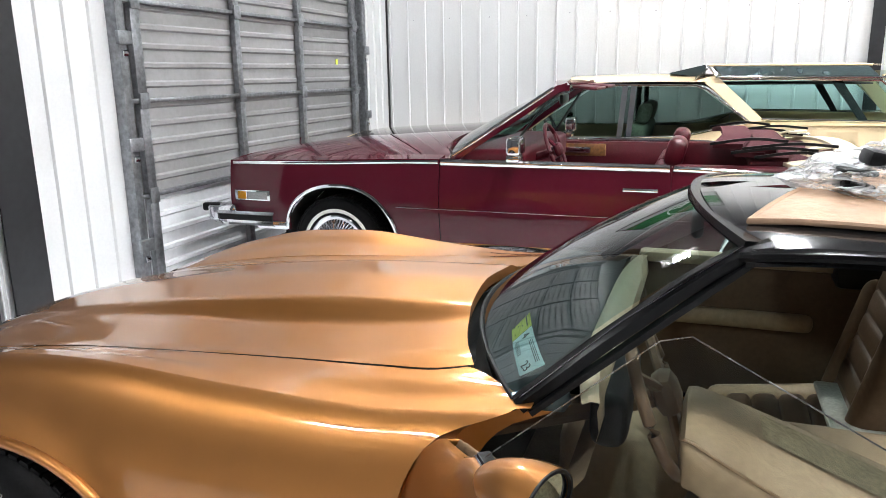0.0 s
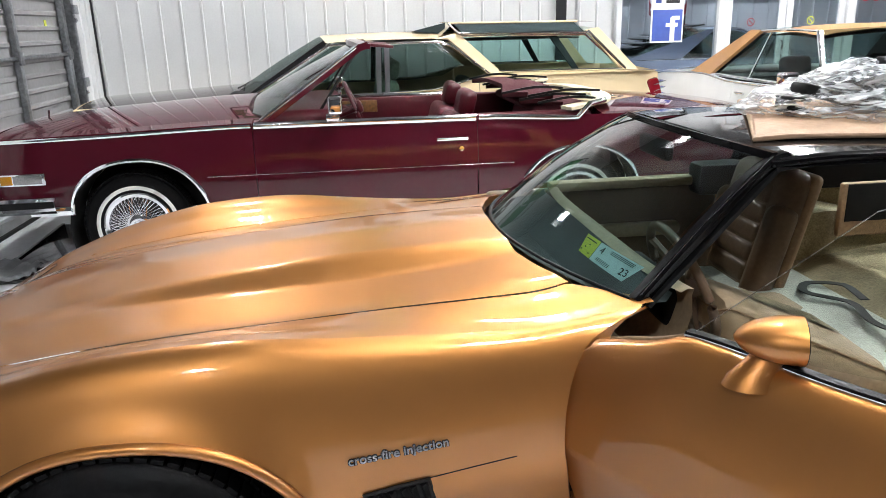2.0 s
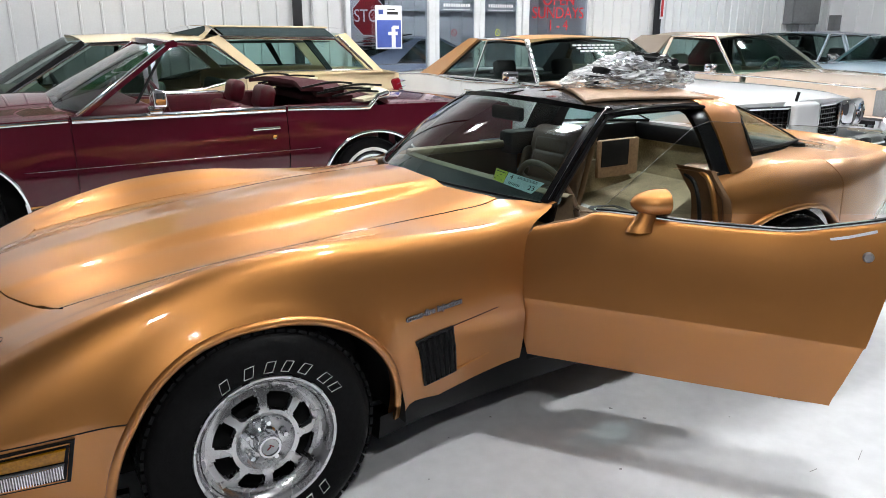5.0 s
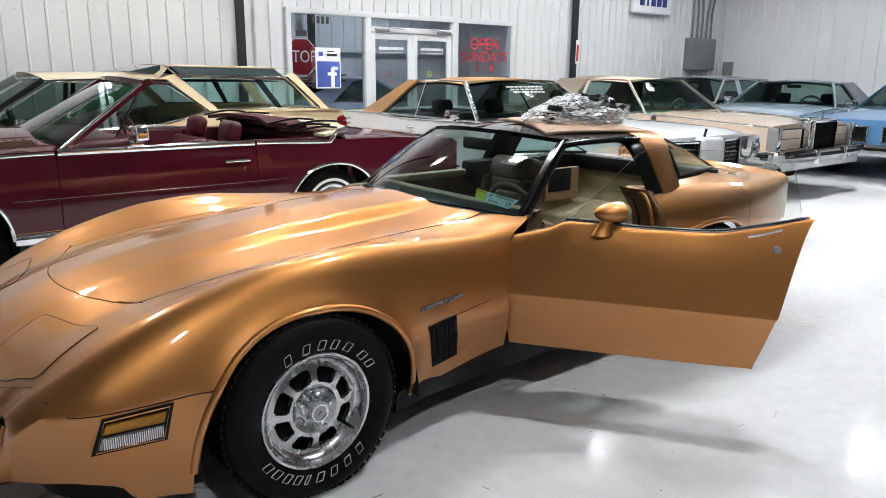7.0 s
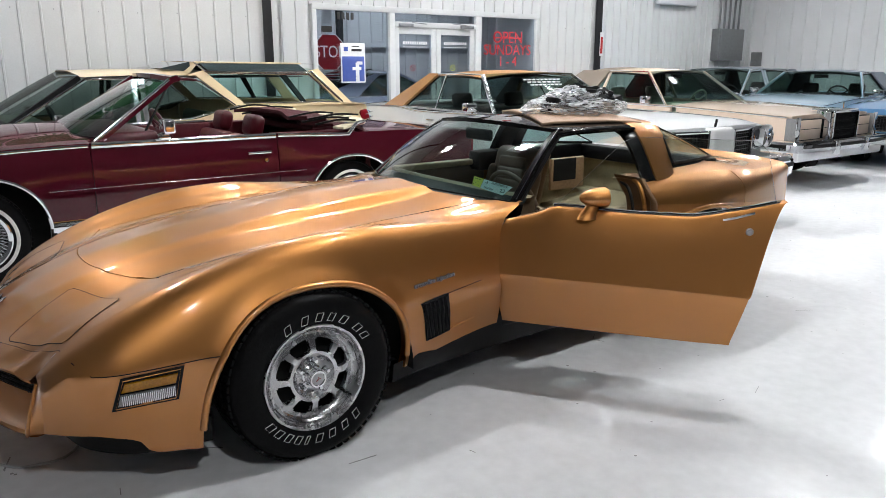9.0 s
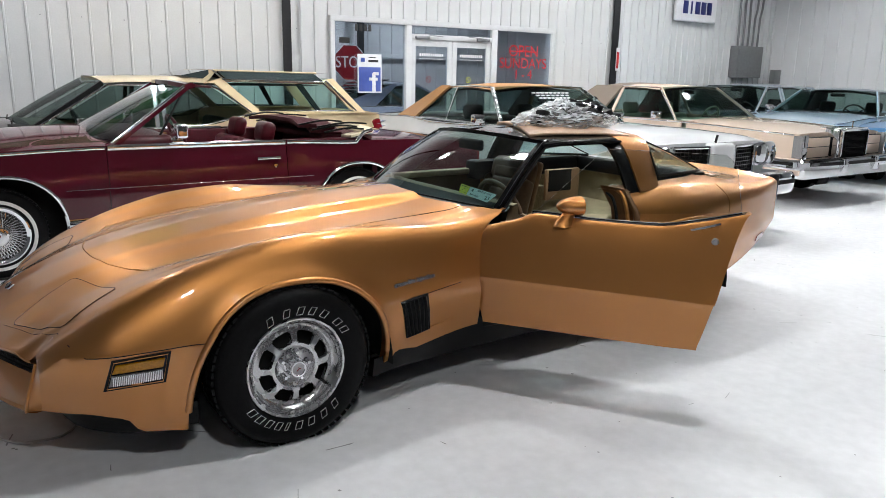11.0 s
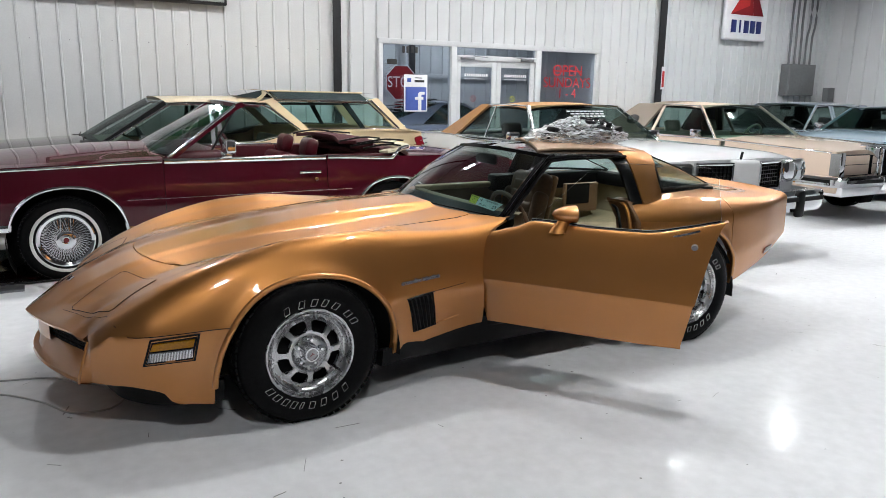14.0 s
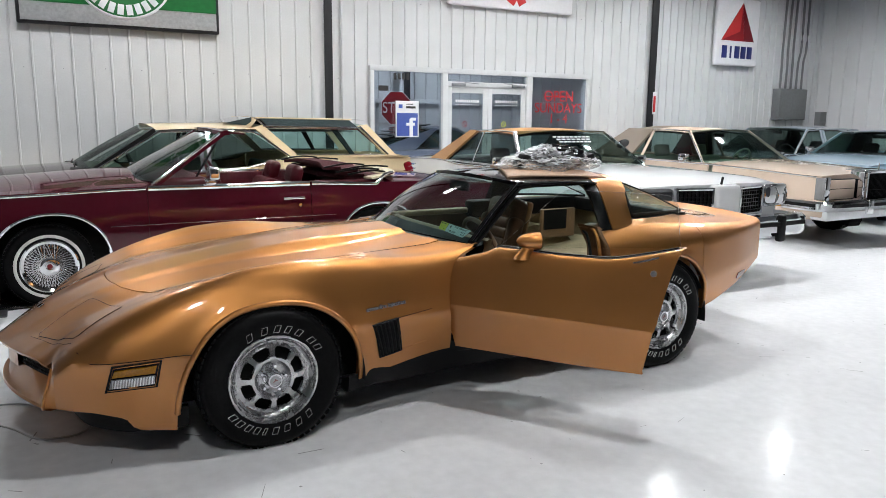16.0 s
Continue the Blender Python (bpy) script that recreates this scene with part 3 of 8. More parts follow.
# ---- wall signs ----
f_sign = thing("shop_sign", pose(2.71, BACK - 0.05, 1.515), "white plastic sign with a blue square symbol", "sign")
part("panel", box((0, 0, 0), (0.41, 0.012, 0.57), 0.02), SIGN_WHITE, f_sign)
part("blue_square", box((0, -0.008, -0.085), (0.37, 0.006, 0.36), 0.03), SIGN_BLUE_MID, f_sign, "rounded blue square")
bm = box((0.065, -0.0132, -0.13), (0.06, 0.004, 0.27), 0.006)
solid(bm, (0.055, -0.0138, -0.08), (0.15, 0.004, 0.045), 0.004)
solid(bm, (0.1, -0.0146, 0.0), (0.1, 0.004, 0.045), 0.012)
part("symbol", bm, SIGN_WHITE, f_sign)
bm = box((0.06, -0.008, 0.185), (0.17, 0.003, 0.035), 0)
solid(bm, (0.04, -0.008, 0.235), (0.12, 0.003, 0.014), 0)
part("text_bars", bm, INK, f_sign)
part("thumb_bar", box((-0.12, -0.008, 0.2), (0.07, 0.003, 0.06), 0.015), SIGN_BLUE_MID, f_sign)

stop_sign = thing("stop_sign", pose(4.585, 12.822, 1.735, 0, 0, 0), "red octagonal stop sign on the lobby wall", "sign")
o = [Vector((0.40 * math.cos(radians(22.5 + 45 * i)), 0, 0.40 * math.sin(radians(22.5 + 45 * i)))) for i in range(8)]
part("border", slab(o, 0.004), SIGN_WHITE, stop_sign)
part("plate", slab([p * 0.95 + Vector((0, -0.006, 0)) for p in o], 0.002), SIGN_RED, stop_sign)
part("bracket", box((0, 0.128, 0.165), (0.05, 0.262, 0.03), 0.003), GALV, stop_sign)
part("lettering", text_mesh("STOP", 0.34, 0.001, 0.85), SIGN_WHITE, stop_sign, "white letters STOP").matrix_basis = pose(0, -0.012, 0)

tri = thing("fuel_sign", pose(10.13, BACK - 0.10, 3.30) @ Matrix.Diagonal((0.925, 1, 0.93, 1)), "white enamel fuel sign with a red triangle", "sign")
part("panel", box((0, 0, 0), (1.36, 0.09, 1.42), 0.05, seg=3), SIGN_WHITE, tri)
part("triangle_face", slab([(-0.52, -0.05, -0.18), (0.2, -0.05, -0.18), (0.1, -0.05, 0.62)], -0.004), SIGN_RED, tri)
part("triangle_face", slab([(-0.52, -0.055, -0.18), (0.05, -0.055, 0.02), (0.1, -0.055, 0.62)], -0.004), SIGN_RED_MID, tri)
part("triangle_face", slab([(0.2, -0.055, -0.18), (0.52, -0.055, -0.18), (0.1, -0.055, 0.62)], -0.004), SIGN_RED_DARK, tri)
for i in range(5):
    part("word_bar", box((-0.4 + i * 0.2, -0.05, -0.42), (0.155 if i != 1 else 0.05, 0.012, 0.26), 0.004), SIGN_BLUE, tri, "navy bar")

green = thing("oil_sign", pose(-1.40, BACK - 0.08, 3.165), "green and silver framed oil sign", "sign")
part("frame", box((0, 0, 0), (2.42, 0.08, 1.06), 0.02), STEEL_BLACK, green)
part("face", box((0, -0.035, 0), (2.34, 0.03, 0.98), 0.005), SIGN_GREY, green)
part("band", box((0, -0.055, 0.0), (2.34, 0.012, 0.53), 0.002), SIGN_GREEN, green)
part("disc", lathe([(0.0, -0.075), (0.60, -0.075), (0.62, -0.055)], 48), SIGN_WHITE, green).matrix_basis = pose(0.02, 0, 0.17) @ Matrix.Diagonal((1, 1, 0.95, 1))
part("ring", lathe([(0.0, -0.08), (0.58, -0.08), (0.59, -0.07)], 48), SIGN_GREEN, green).matrix_basis = pose(0.02, 0, 0.17) @ Matrix.Diagonal((1, 1, 0.95, 1))
bm = bmesh.new()
for i in range(8):
    a = radians(-90 + (i - 3.5) * 12.5)
    solid(bm, (0.02 + 0.49 * math.cos(a), -0.084, 0.17 + 0.47 * math.sin(a)), (0.075, 0.006, 0.13), 0.004, Matrix.Rotation(-(a + radians(90)), 4, "Y"))
part("word_bars", bm, SIGN_WHITE, green, "white bars on a curve")

red_sign = thing("station_sign", pose(4.65, BACK - 0.08, 3.75), "white station sign with red lettering shapes", "sign")
part("panel", box((0, 0, 0), (2.5, 0.1, 0.84), 0.04), SIGN_WHITE, red_sign)
for x, w in ((-0.85, 0.3), (0.85, 0.3)):
    part("word_bar", box((x, -0.052, 0.03), (w, 0.01, 0.4), 0.004), SIGN_RED_MID, red_sign)
for s in (-1, 1):
    part("crossing_bar", box((0.05 + s * 0.06, -0.056 - 0.004 * s, 0.0), (0.16, 0.008, 0.75), 0.002, Matrix.Rotation(radians(30 * s), 4, "Y")), SIGN_RED_MID, red_sign)

tag = thing("fire_arrow", pose(8.0, BACK - 0.085, 1.86), "red and white extinguisher arrow sign on the post", "sign")
part("plate", box((0, 0, 0), (0.09, 0.006, 0.42), 0.004), SIGN_WHITE, tag)
part("arrow", box((0, -0.004, -0.02), (0.06, 0.004, 0.3), 0.002), SIGN_RED_MID, tag)

panel = thing("electric_box", pose(11.98, BACK - 0.1, 1.9) @ Matrix.Diagonal((1.25, 1, 1, 1)), "grey electrical cabinet with conduits above", "electrical box")
part("cabinet", box((0, 0, 0), (0.72, 0.2, 0.66), 0.01), GREY_BOX, panel)
part("cover", box((0, -0.105, 0), (0.66, 0.012, 0.6), 0.004), GREY_BOX, panel)
for i in range(5):
    x = -0.28 + i * 0.14
    part("conduit", tube(smooth_line([(x, 0, 0.3), (x, 0, 0.7 + 0.05 * i), (x + (0.03 if i < 3 else 0.1), 0.04, 1.2), (x + 0.05, 0.04, 3.2)], 14), 0.022), GREY_BOX, panel)
corner_box = thing("meter_box", pose(12.82, BACK - 0.3, 1.6), "small grey switch box in the corner", "electrical box")
part("cabinet", box((0, 0, 0), (0.22, 0.14, 0.3), 0.01), GREY_BOX, corner_box)

# ---- strip lights ----


def strip_light(x, y, z=4.6, turn=0, length=2.4):
    ob = thing("strip_light", pose(x, y, z, 0, 0, turn), "white suspended fluorescent strip light, lit", "ceiling light", "hall strip lights")
    part("housing", box((0, 0, 0.05), (length, 0.42, 0.06), 0.01), WHITE_HOUSING, ob)
    for s in (-1, 1):
        part("reflector", slab([(-length / 2 - 0.06, s * 0.21, 0.05), (length / 2 + 0.06, s * 0.21, 0.05), (length / 2 + 0.06, s * 0.29, -0.08), (-length / 2 - 0.06, s * 0.29, -0.08)], 0.004), WHITE_HOUSING, ob)
        part("end_cap", box((s * (length / 2 + 0.06), 0, 0.0), (0.006, 0.46, 0.14), 0.002), WHITE_HOUSING, ob)
    for k in (-0.12, -0.04, 0.04, 0.12):
        part("tube", tube([(-length / 2 + 0.03, k, 0), (length / 2 - 0.03, k, 0)], 0.018, 8), TUBE, ob)
    for k in (-1, 1):
        part("hanger", tube([(k * length * 0.35, 0, 0.08), (k * length * 0.35, 0, HIGH - z)], 0.004, 5), GALV, ob)
    return ob


# extra fill lamp outside the lamp rows, added to brighten floor and flank
strip_light(-2.6, -2.96, 4.6, 90, 0.34)
strip_light(0.4, 0.06, 4.6, 90, 0.34)
for x in (0.4, 3.4, 6.4, 9.4):
    strip_light(x, 3.08, 4.6, 90, 0.34)
for x in (-2.6, 0.4, 3.4, 6.4, 9.4):
    strip_light(x, 6.1, 4.6, 90, 0.34)
# unseen lamps added to brighten the lobby behind the entrance glass
strip_light(2.6, 11.2, 3.6, 0, 0.3)
strip_light(5.8, 11.2, 3.6, 0, 0.3)

# ---- wheels ----
WHEELS = {}


def tyre_profile(r, w):
    h = w / 2
    return [(r * 0.60, -h * 0.80), (r * 0.66, -h * 0.94), (r * 0.78, -h * 1.0), (r * 0.88, -h * 0.97), (r * 0.95, -h * 0.86), (r * 0.985, -h * 0.72), (r, -h * 0.45), (r, h * 0.45),
            (r * 0.985, h * 0.72), (r * 0.9, h * 0.95), (r * 0.7, h), (r * 0.6, h * 0.8)]


def wheel_meshes(kind, r, w):
    """Meshes of one wheel whose outer face looks to -y: list of (name, mesh, material)."""
    if (kind, r) in WHEELS:
        return WHEELS[(kind, r)]
    h = w / 2
    out = [("tyre", finish(lathe(tyre_profile(r, w), 56), 50), RUBBER)]
    bm = bmesh.new()
    for i in range(64):
        a = 2 * math.pi * i / 64
        for y, da in ((-0.36, 0.0), (0.0, 0.04), (0.36, 0.0)):
            solid(bm, ((r + 0.001) * math.cos(a + da), y * h * 1.5, (r + 0.001) * math.sin(a + da)), (0.010, h * 0.42, r * 0.075), 0, Matrix.Rotation(-(a + da), 4, "Y"))
    out.append(("tread", finish(bm), RUBBER))
    if kind == "slot":
        rim = 0.205
        out.append(("rim_lip", finish(lathe([(0.186, -h * 0.55), (0.190, -h * 0.74), (0.197, -h * 0.84), (0.200, -h * 0.80), (rim, -h * 0.90), (rim + 0.008, -h * 0.92), (rim + 0.012, -h * 0.84), (rim + 0.004, -h * 0.7)], 72), 25), ALUMINIUM))
        bm = bmesh.new()
        prof = keyed((0.0, -0.5), (0.058, -0.5), (0.074, -0.56), (0.086, -0.72), (0.100, -0.76), (0.154, -0.64), (0.170, -0.58), (0.182, -0.64), (0.188, -0.74))
        rs = [0.03, 0.058, 0.066, 0.076, 0.088, 0.102, 0.108, 0.118, 0.130, 0.141, 0.148, 0.154, 0.162, 0.172, 0.182, 0.188]
        n = 128
        rows = [[(q * math.cos(2 * math.pi * i / n), prof(q) * h, q * math.sin(2 * math.pi * i / n)) for q in rs] for i in range(n)]
        vs = [[bm.verts.new(p) for p in row] for row in rows]
        for i in range(n):
            for j in range(len(rs) - 1):
                k = i % 16
                if 5 <= j <= 10 and 2 <= k <= 13 and not (j in (5, 10) and k in (2, 13)):
                    continue
                bm.faces.new((vs[i][j], vs[i][j + 1], vs[(i + 1) % n][j + 1], vs[(i + 1) % n][j]))
        edges = [e for e in bm.edges if e.is_boundary]
        made = bmesh.ops.extrude_edge_only(bm, edges=edges)["geom"]
        bmesh.ops.translate(bm, vec=(0, 0.022, 0), verts=[v for v in made if isinstance(v, bmesh.types.BMVert)])
        out.append(("slotted_face", finish(bm, 30), ALUMINIUM))
        out.append(("hub_cap", finish(lathe([(0.0, -h * 1.01), (0.024, -h * 1.01), (0.027, -h * 1.04), (0.033, -h * 1.04), (0.036, -h * 1.0), (0.037, -h * 0.66), (0.043, -h * 0.62), (0.045, -h * 0.46)], 32), 30), CHROME))
        out.append(("emblem", finish(lathe([(0.0, -h * 1.025), (0.023, -h * 1.02)], 24)), SIGN_GREY))
        bm = box((0.004, -h * 1.03, 0.004), (0.014, 0.002, 0.003), 0, Matrix.Rotation(radians(35), 4, "Y"))
        solid(bm, (-0.004, -h * 1.032, -0.002), (0.014, 0.002, 0.003), 0, Matrix.Rotation(radians(-40), 4, "Y"))
        out.append(("emblem_mark", finish(bm), SIGN_RED))
        for i in range(5):
            a = 2 * math.pi * i / 5 + 0.14
            bm = lathe([(0.0, -h * 0.78), (0.007, -h * 0.78), (0.010, -h * 0.74), (0.010, -h * 0.56), (0.014, -h * 0.54), (0.014, -h * 0.48)], 10)
            bmesh.ops.translate(bm, vec=(0.060 * math.cos(a), 0, 0.060 * math.sin(a)), verts=bm.verts)
            out.append(("lug_nut", finish(bm), CHROME))
        bm = lathe([(0.0, -h * 0.8), (0.006, -h * 0.8), (0.007, -h * 0.5)], 10)
        bmesh.ops.translate(bm, vec=(0.132, 0, -0.100), verts=bm.verts)
        out.append(("valve_cap", finish(bm), BLACK_TRIM))
        for a, wide_bar in ((117, 1), (100, 1), (86, 1), (74, 0.9), (61, 1), (44, 1), (33, 0.9), (-50, 1), (-64, 1), (-78, 1), (-91, 1), (-103, 0.5), (-112, 0.9), (-122, 0.9), (-133, 1), (-144, 1)):
            a = radians(a)
            t = Matrix.Rotation(-a + math.pi / 2, 4, "Y")
            c = Vector((0.2475 * math.cos(a), -h * 1.0, 0.2475 * math.sin(a)))
            bm = bmesh.new()
            hw, lean = 0.013 * wide_bar, 0.005
            corners = [(-hw - lean, -0.016), (hw - lean, -0.016), (hw + lean, 0.016), (-hw + lean, 0.016)]
            for p, q in zip(corners, corners[1:] + corners[:1]):
                mid, run = Vector(((p[0] + q[0]) / 2, 0, (p[1] + q[1]) / 2)), Vector((q[0] - p[0], 0, q[1] - p[1]))
                solid(bm, c + t @ mid, (run.length + 0.001, 0.004, 0.0009), 0, t @ Matrix.Rotation(-math.atan2(run.z, run.x), 4, "Y"))
            out.append(("raised_letter_bar", finish(bm), WHITE_RUBBER))
    else:
        out.append(("whitewall", finish(lathe([(r * 0.70, -h * 0.995), (r * 0.715, -h * 1.02), (r * 0.76, -h * 1.02), (r * 0.775, -h * 0.995)], 56)), WHITE_RUBBER))
        rr = r * 0.615
        out.append(("rim_ring", finish(lathe([(rr * 0.84, -h * 0.70), (rr * 0.9, -h * 0.9), (rr, -h * 0.98), (rr * 1.05, -h * 0.93), (rr * 1.05, -h * 0.8)], 56), 30), CHROME))
        if kind == "wire":
            bm = bmesh.new()
            n = 46
            for layer, (r0, r1, y0, y1, tw) in enumerate(((0.058, rr * 0.88, -0.95, -0.72, 0.5), (0.058, rr * 0.88, -0.93, -0.74, -0.5), (0.052, rr * 0.86, -0.75, -0.66, 0.2))):
                for i in range(n):
                    a = 2 * math.pi * (i + layer * 0.33) / n
                    p0 = Vector((r0 * math.cos(a), y0 * h, r0 * math.sin(a)))
                    p1 = Vector((r1 * math.cos(a + tw), y1 * h, r1 * math.sin(a + tw)))
                    sweep(bm, [p0, p1], ring(0.0026, 5))
            out.append(("spokes", finish(bm), CHROME))
            out.append(("hub_ring", finish(lathe([(0.0, -h * 1.0), (0.03, -h * 1.03), (0.034, -h * 1.0), (0.05, -h * 1.0), (0.066, -h * 0.97), (0.078, -h * 0.9), (0.08, -h * 0.7)], 30), 30), CHROME))
            out.append(("emblem", finish(lathe([(0.0, -h * 1.05), (0.02, -h * 1.04)], 24)), SIGN_RED_DARK))
        else:
            out.append(("wheel_cover", finish(lathe([(0.0, -h * 1.0), (0.04, -h * 1.0), (0.06, -h * 0.85), (rr * 0.7, -h * 0.75), (rr * 0.86, -h * 0.85)], 40), 30), CHROME))
    out.append(("brake_void", finish(lathe([(0.0, -h * 0.2), (r * 0.62, -h * 0.2), (r * 0.62, h * 0.6)], 32)), DARK))
    for name, me, mat in out:
        me.materials.append(mat)
    WHEELS[(kind, r)] = out
    return out


def put_wheel(top, kind, r, w, x, y, left=True):
    """A wheel with its parts under a car; y is the middle of the tyre."""
    meshes = wheel_meshes(kind, r, w)
    hub = part("wheel", meshes[-1][1], meshes[-1][2], top)
    hub.matrix_basis = pose(x, y, r - 0.006, 0, 0, 0 if left else 180)
    for name, me, mat in meshes[:-1]:
        part(name, me, mat, hub)
    return hub


def wheel_well(top, c, s, y0, y1, r=0.45, z=0.3):
    """The dark inner arch over a wheel, closed on the inside."""
    bm = bmesh.new()
    grid(bm, [[(c + r * math.cos(t), s * y, z + r * math.sin(t)) for y in (y0, y1)] for t in span(-0.5, math.pi + 0.5, 0.2)])
    grid(bm, [[(c + q * math.cos(t), s * y1, z + q * math.sin(t)) for q in (0.0, r)] for t in span(-0.5, math.pi + 0.5, 0.3)])
    part("wheelhouse", bm, DARK, top)


# ---- classic cars: a body from profile curves, front at x = 0, left side at -y ----


class Body:
    def __init__(self, width, belt, low, waist=0.5, shoulder=0.05, tuck=0.09, arches=(), bow=0.05, length=5.0, tail_bow=0.04):
        self.width, self.belt, self.low_line, self.waist = width, belt, low, waist
        self.shoulder, self.tuck, self.arches, self.bow, self.length, self.tail_bow = shoulder, tuck, arches, bow, length, tail_bow

    def low(self, x):
        z = self.low_line(x)
        for c, a, top in self.arches:
            d = abs(x - c) / a
            if d < 1:
                z = max(z, self.low_line(x) + (top - self.low_line(x)) * (1 - d**2.2) ** (1 / 2.2))
        return z

    def side_y(self, x, z):
        w, zb = self.width(x), self.belt(x)
        if z >= self.waist:
            q = min(max((zb - z) / (zb - self.waist), 0), 1)
            return w - self.shoulder * (1 - math.sin(q * math.pi / 2))
        return w - self.tuck * ((self.waist - z) / (self.waist - 0.2)) ** 1.4

    def bent(self, x, y, z):
        w = self.width(x)
        k = (y / w) ** 2
        return Vector((x + self.bow * k * max(0, 1 - x / 0.7) - self.tail_bow * k * max(0, 1 - (self.length - x) / 0.7), y, z))

    def columns(self, a, b, step=0.09):
        xs = set(span(a, b, step))
        for c, h, _ in self.arches:
            xs |= {c + h * math.cos(math.pi * k / 28) for k in range(29)} | {c - h * 1.0001, c + h * 1.0001}
        return sorted(x for x in xs if a <= x <= b)

    def column(self, x, s, top=None, bottom=None):
        zb, zl = self.belt(x) if top is None else top, self.low(x) if bottom is None else bottom
        mid = max(self.waist, zl)
        zs = [zb + (mid - zb) * (i / 7) for i in range(8)] + [mid + (zl - mid) * (i / 4) for i in range(1, 5)]
        pts = [self.bent(x, s * self.side_y(x, z), z) for z in zs]
        return pts + [self.bent(x, s * (self.side_y(x, zl) - 0.035), zl + 0.004)]

    def side(self, a, b, s, top=None, bottom=None):
        """The side sheet from a to b, on side s (-1 left), with turned-in ends."""
        bm = bmesh.new()
        cols = [self.column(x, s, top, bottom) for x in self.columns(a, b)]
        inn = Vector((0, -s * 0.03, 0))
        cols = [[p + inn for p in cols[0]], *cols, [p + inn for p in cols[-1]]]
        grid(bm, cols)
        return bm

    def edge(self, x):
        return self.width(x) - self.shoulder

    def lid(self, a, b, crown, inset=0.0, lift=0.0, power=3.0):
        """A hood or deck sheet from a to b between the belt lines."""
        bm = bmesh.new()
        rows = []
        for x in span(a, b, 0.08):
            e = self.edge(x) - inset
            row = []
            for i in range(25):
                q = i / 12 - 1
                row.append(self.bent(x, q * e, self.belt(x) + lift + crown(x) * (1 - abs(q) ** power)))
            rows.append(row)
        rows = [[p - Vector((0, 0, 0.03)) for p in rows[0]], *rows, [p - Vector((0, 0, 0.03)) for p in rows[-1]]]
        rows = [[r[0] - Vector((0, 0, 0.02)), *r, r[-1] - Vector((0, 0, 0.02))] for r in rows]
        grid(bm, rows)
        return bm

    def face(self, x, crown):
        """The end face at x."""
        bm = bmesh.new()
        zl, zb = self.low(x), self.belt(x)
        rows = []
        for i in range(9):
            z = zl + (zb - zl) * i / 8
            rows.append([self.bent(x, q / 8 * self.side_y(x, z), z) for q in range(-8, 9)])
        rows.append([self.bent(x, q / 8 * self.edge(x), zb + crown * (1 - abs(q / 8) ** 3)) for q in range(-8, 9)])
        grid(bm, rows)
        return bm

    def line(self, a, b, dz, s, out=0.004, step=0.1, z=None):
        return [self.bent(x, s * (self.side_y(x, (self.belt(x) + dz) if z is None else z) + out), (self.belt(x) + dz) if z is None else z) for x in span(a, b, step)]

    def arch_line(self, i, s, out=0.006):
        c, a, _ = self.arches[i]
        return [self.bent(x, s * (self.side_y(x, self.low(x)) + out), self.low(x)) for x in [c - a * math.cos(math.pi * k / 28) * 0.9995 for k in range(29)]]


def cabin_side(poly, s, base_y, top_y, z0, z1, depth, inward=0.0):
    """A flat polygon of (x, z) laid on the leaning side of a cabin."""
    pts = [(x, s * (base_y + (top_y - base_y) * (z - z0) / (z1 - z0) - inward), z) for x, z in poly]
    return slab(pts, depth) if depth else pane(pts)


def screen(a, b, base_y, top_y, bow_base, bow_top, bulge=0.03, n=14, m=6):
    """A curved front or rear window. a and b: (x, z) of the middle of its base and top; the ends lie bow further on."""
    bm = bmesh.new()
    rows = []
    for j in range(m + 1):
        t = j / m
        rows.append([(a[0] + (b[0] - a[0]) * t + (bow_base + (bow_top - bow_base) * t) * (i / n * 2 - 1) ** 2, (base_y + (top_y - base_y) * t) * (i / n * 2 - 1),
                      a[1] + (b[1] - a[1]) * t - 0.02 * (i / n * 2 - 1) ** 2 + bulge * math.sin(math.pi * t) * 0.5) for i in range(n + 1)])
    grid(bm, rows)
    return bm


def roof_sheet(front, back, y, z, crown, bow_f=0.06, bow_b=-0.05, fall=0.03, drop=0.0):
    bm = bmesh.new()
    rows = []
    for j in range(13):
        t = j / 12
        row = []
        for i in range(17):
            q = i / 8 - 1
            x = front + bow_f * q * q + (back + bow_b * q * q - front - bow_f * q * q) * t
            row.append((x, q * y, z - drop + crown * (1 - abs(q) ** 2.6) - fall * (2 * t - 1) ** 2))
        rows.append(row)
    grid(bm, rows)
    return bm


def seat(top, x, y, w, material, head=True, h=0.62, base=0.28, name="seat"):
    bm = box((x + 0.2, y, base + 0.08), (0.55, w, 0.2), 0.06, seg=3)
    s = part(name, bm, material, top)
    part("backrest", box((x + 0.50, y, base + 0.12 + h / 2), (0.17, w, h), 0.06, Matrix.Rotation(radians(14), 4, "Y"), 3), material, s)
    if head:
        for k in ((0,) if w < 0.8 else (-w / 4, w / 4)):
            part("headrest", box((x + 0.60, y + k, base + 0.2 + h), (0.12, 0.28, 0.19), 0.05, Matrix.Rotation(radians(14), 4, "Y"), 3), material, s)
    return s


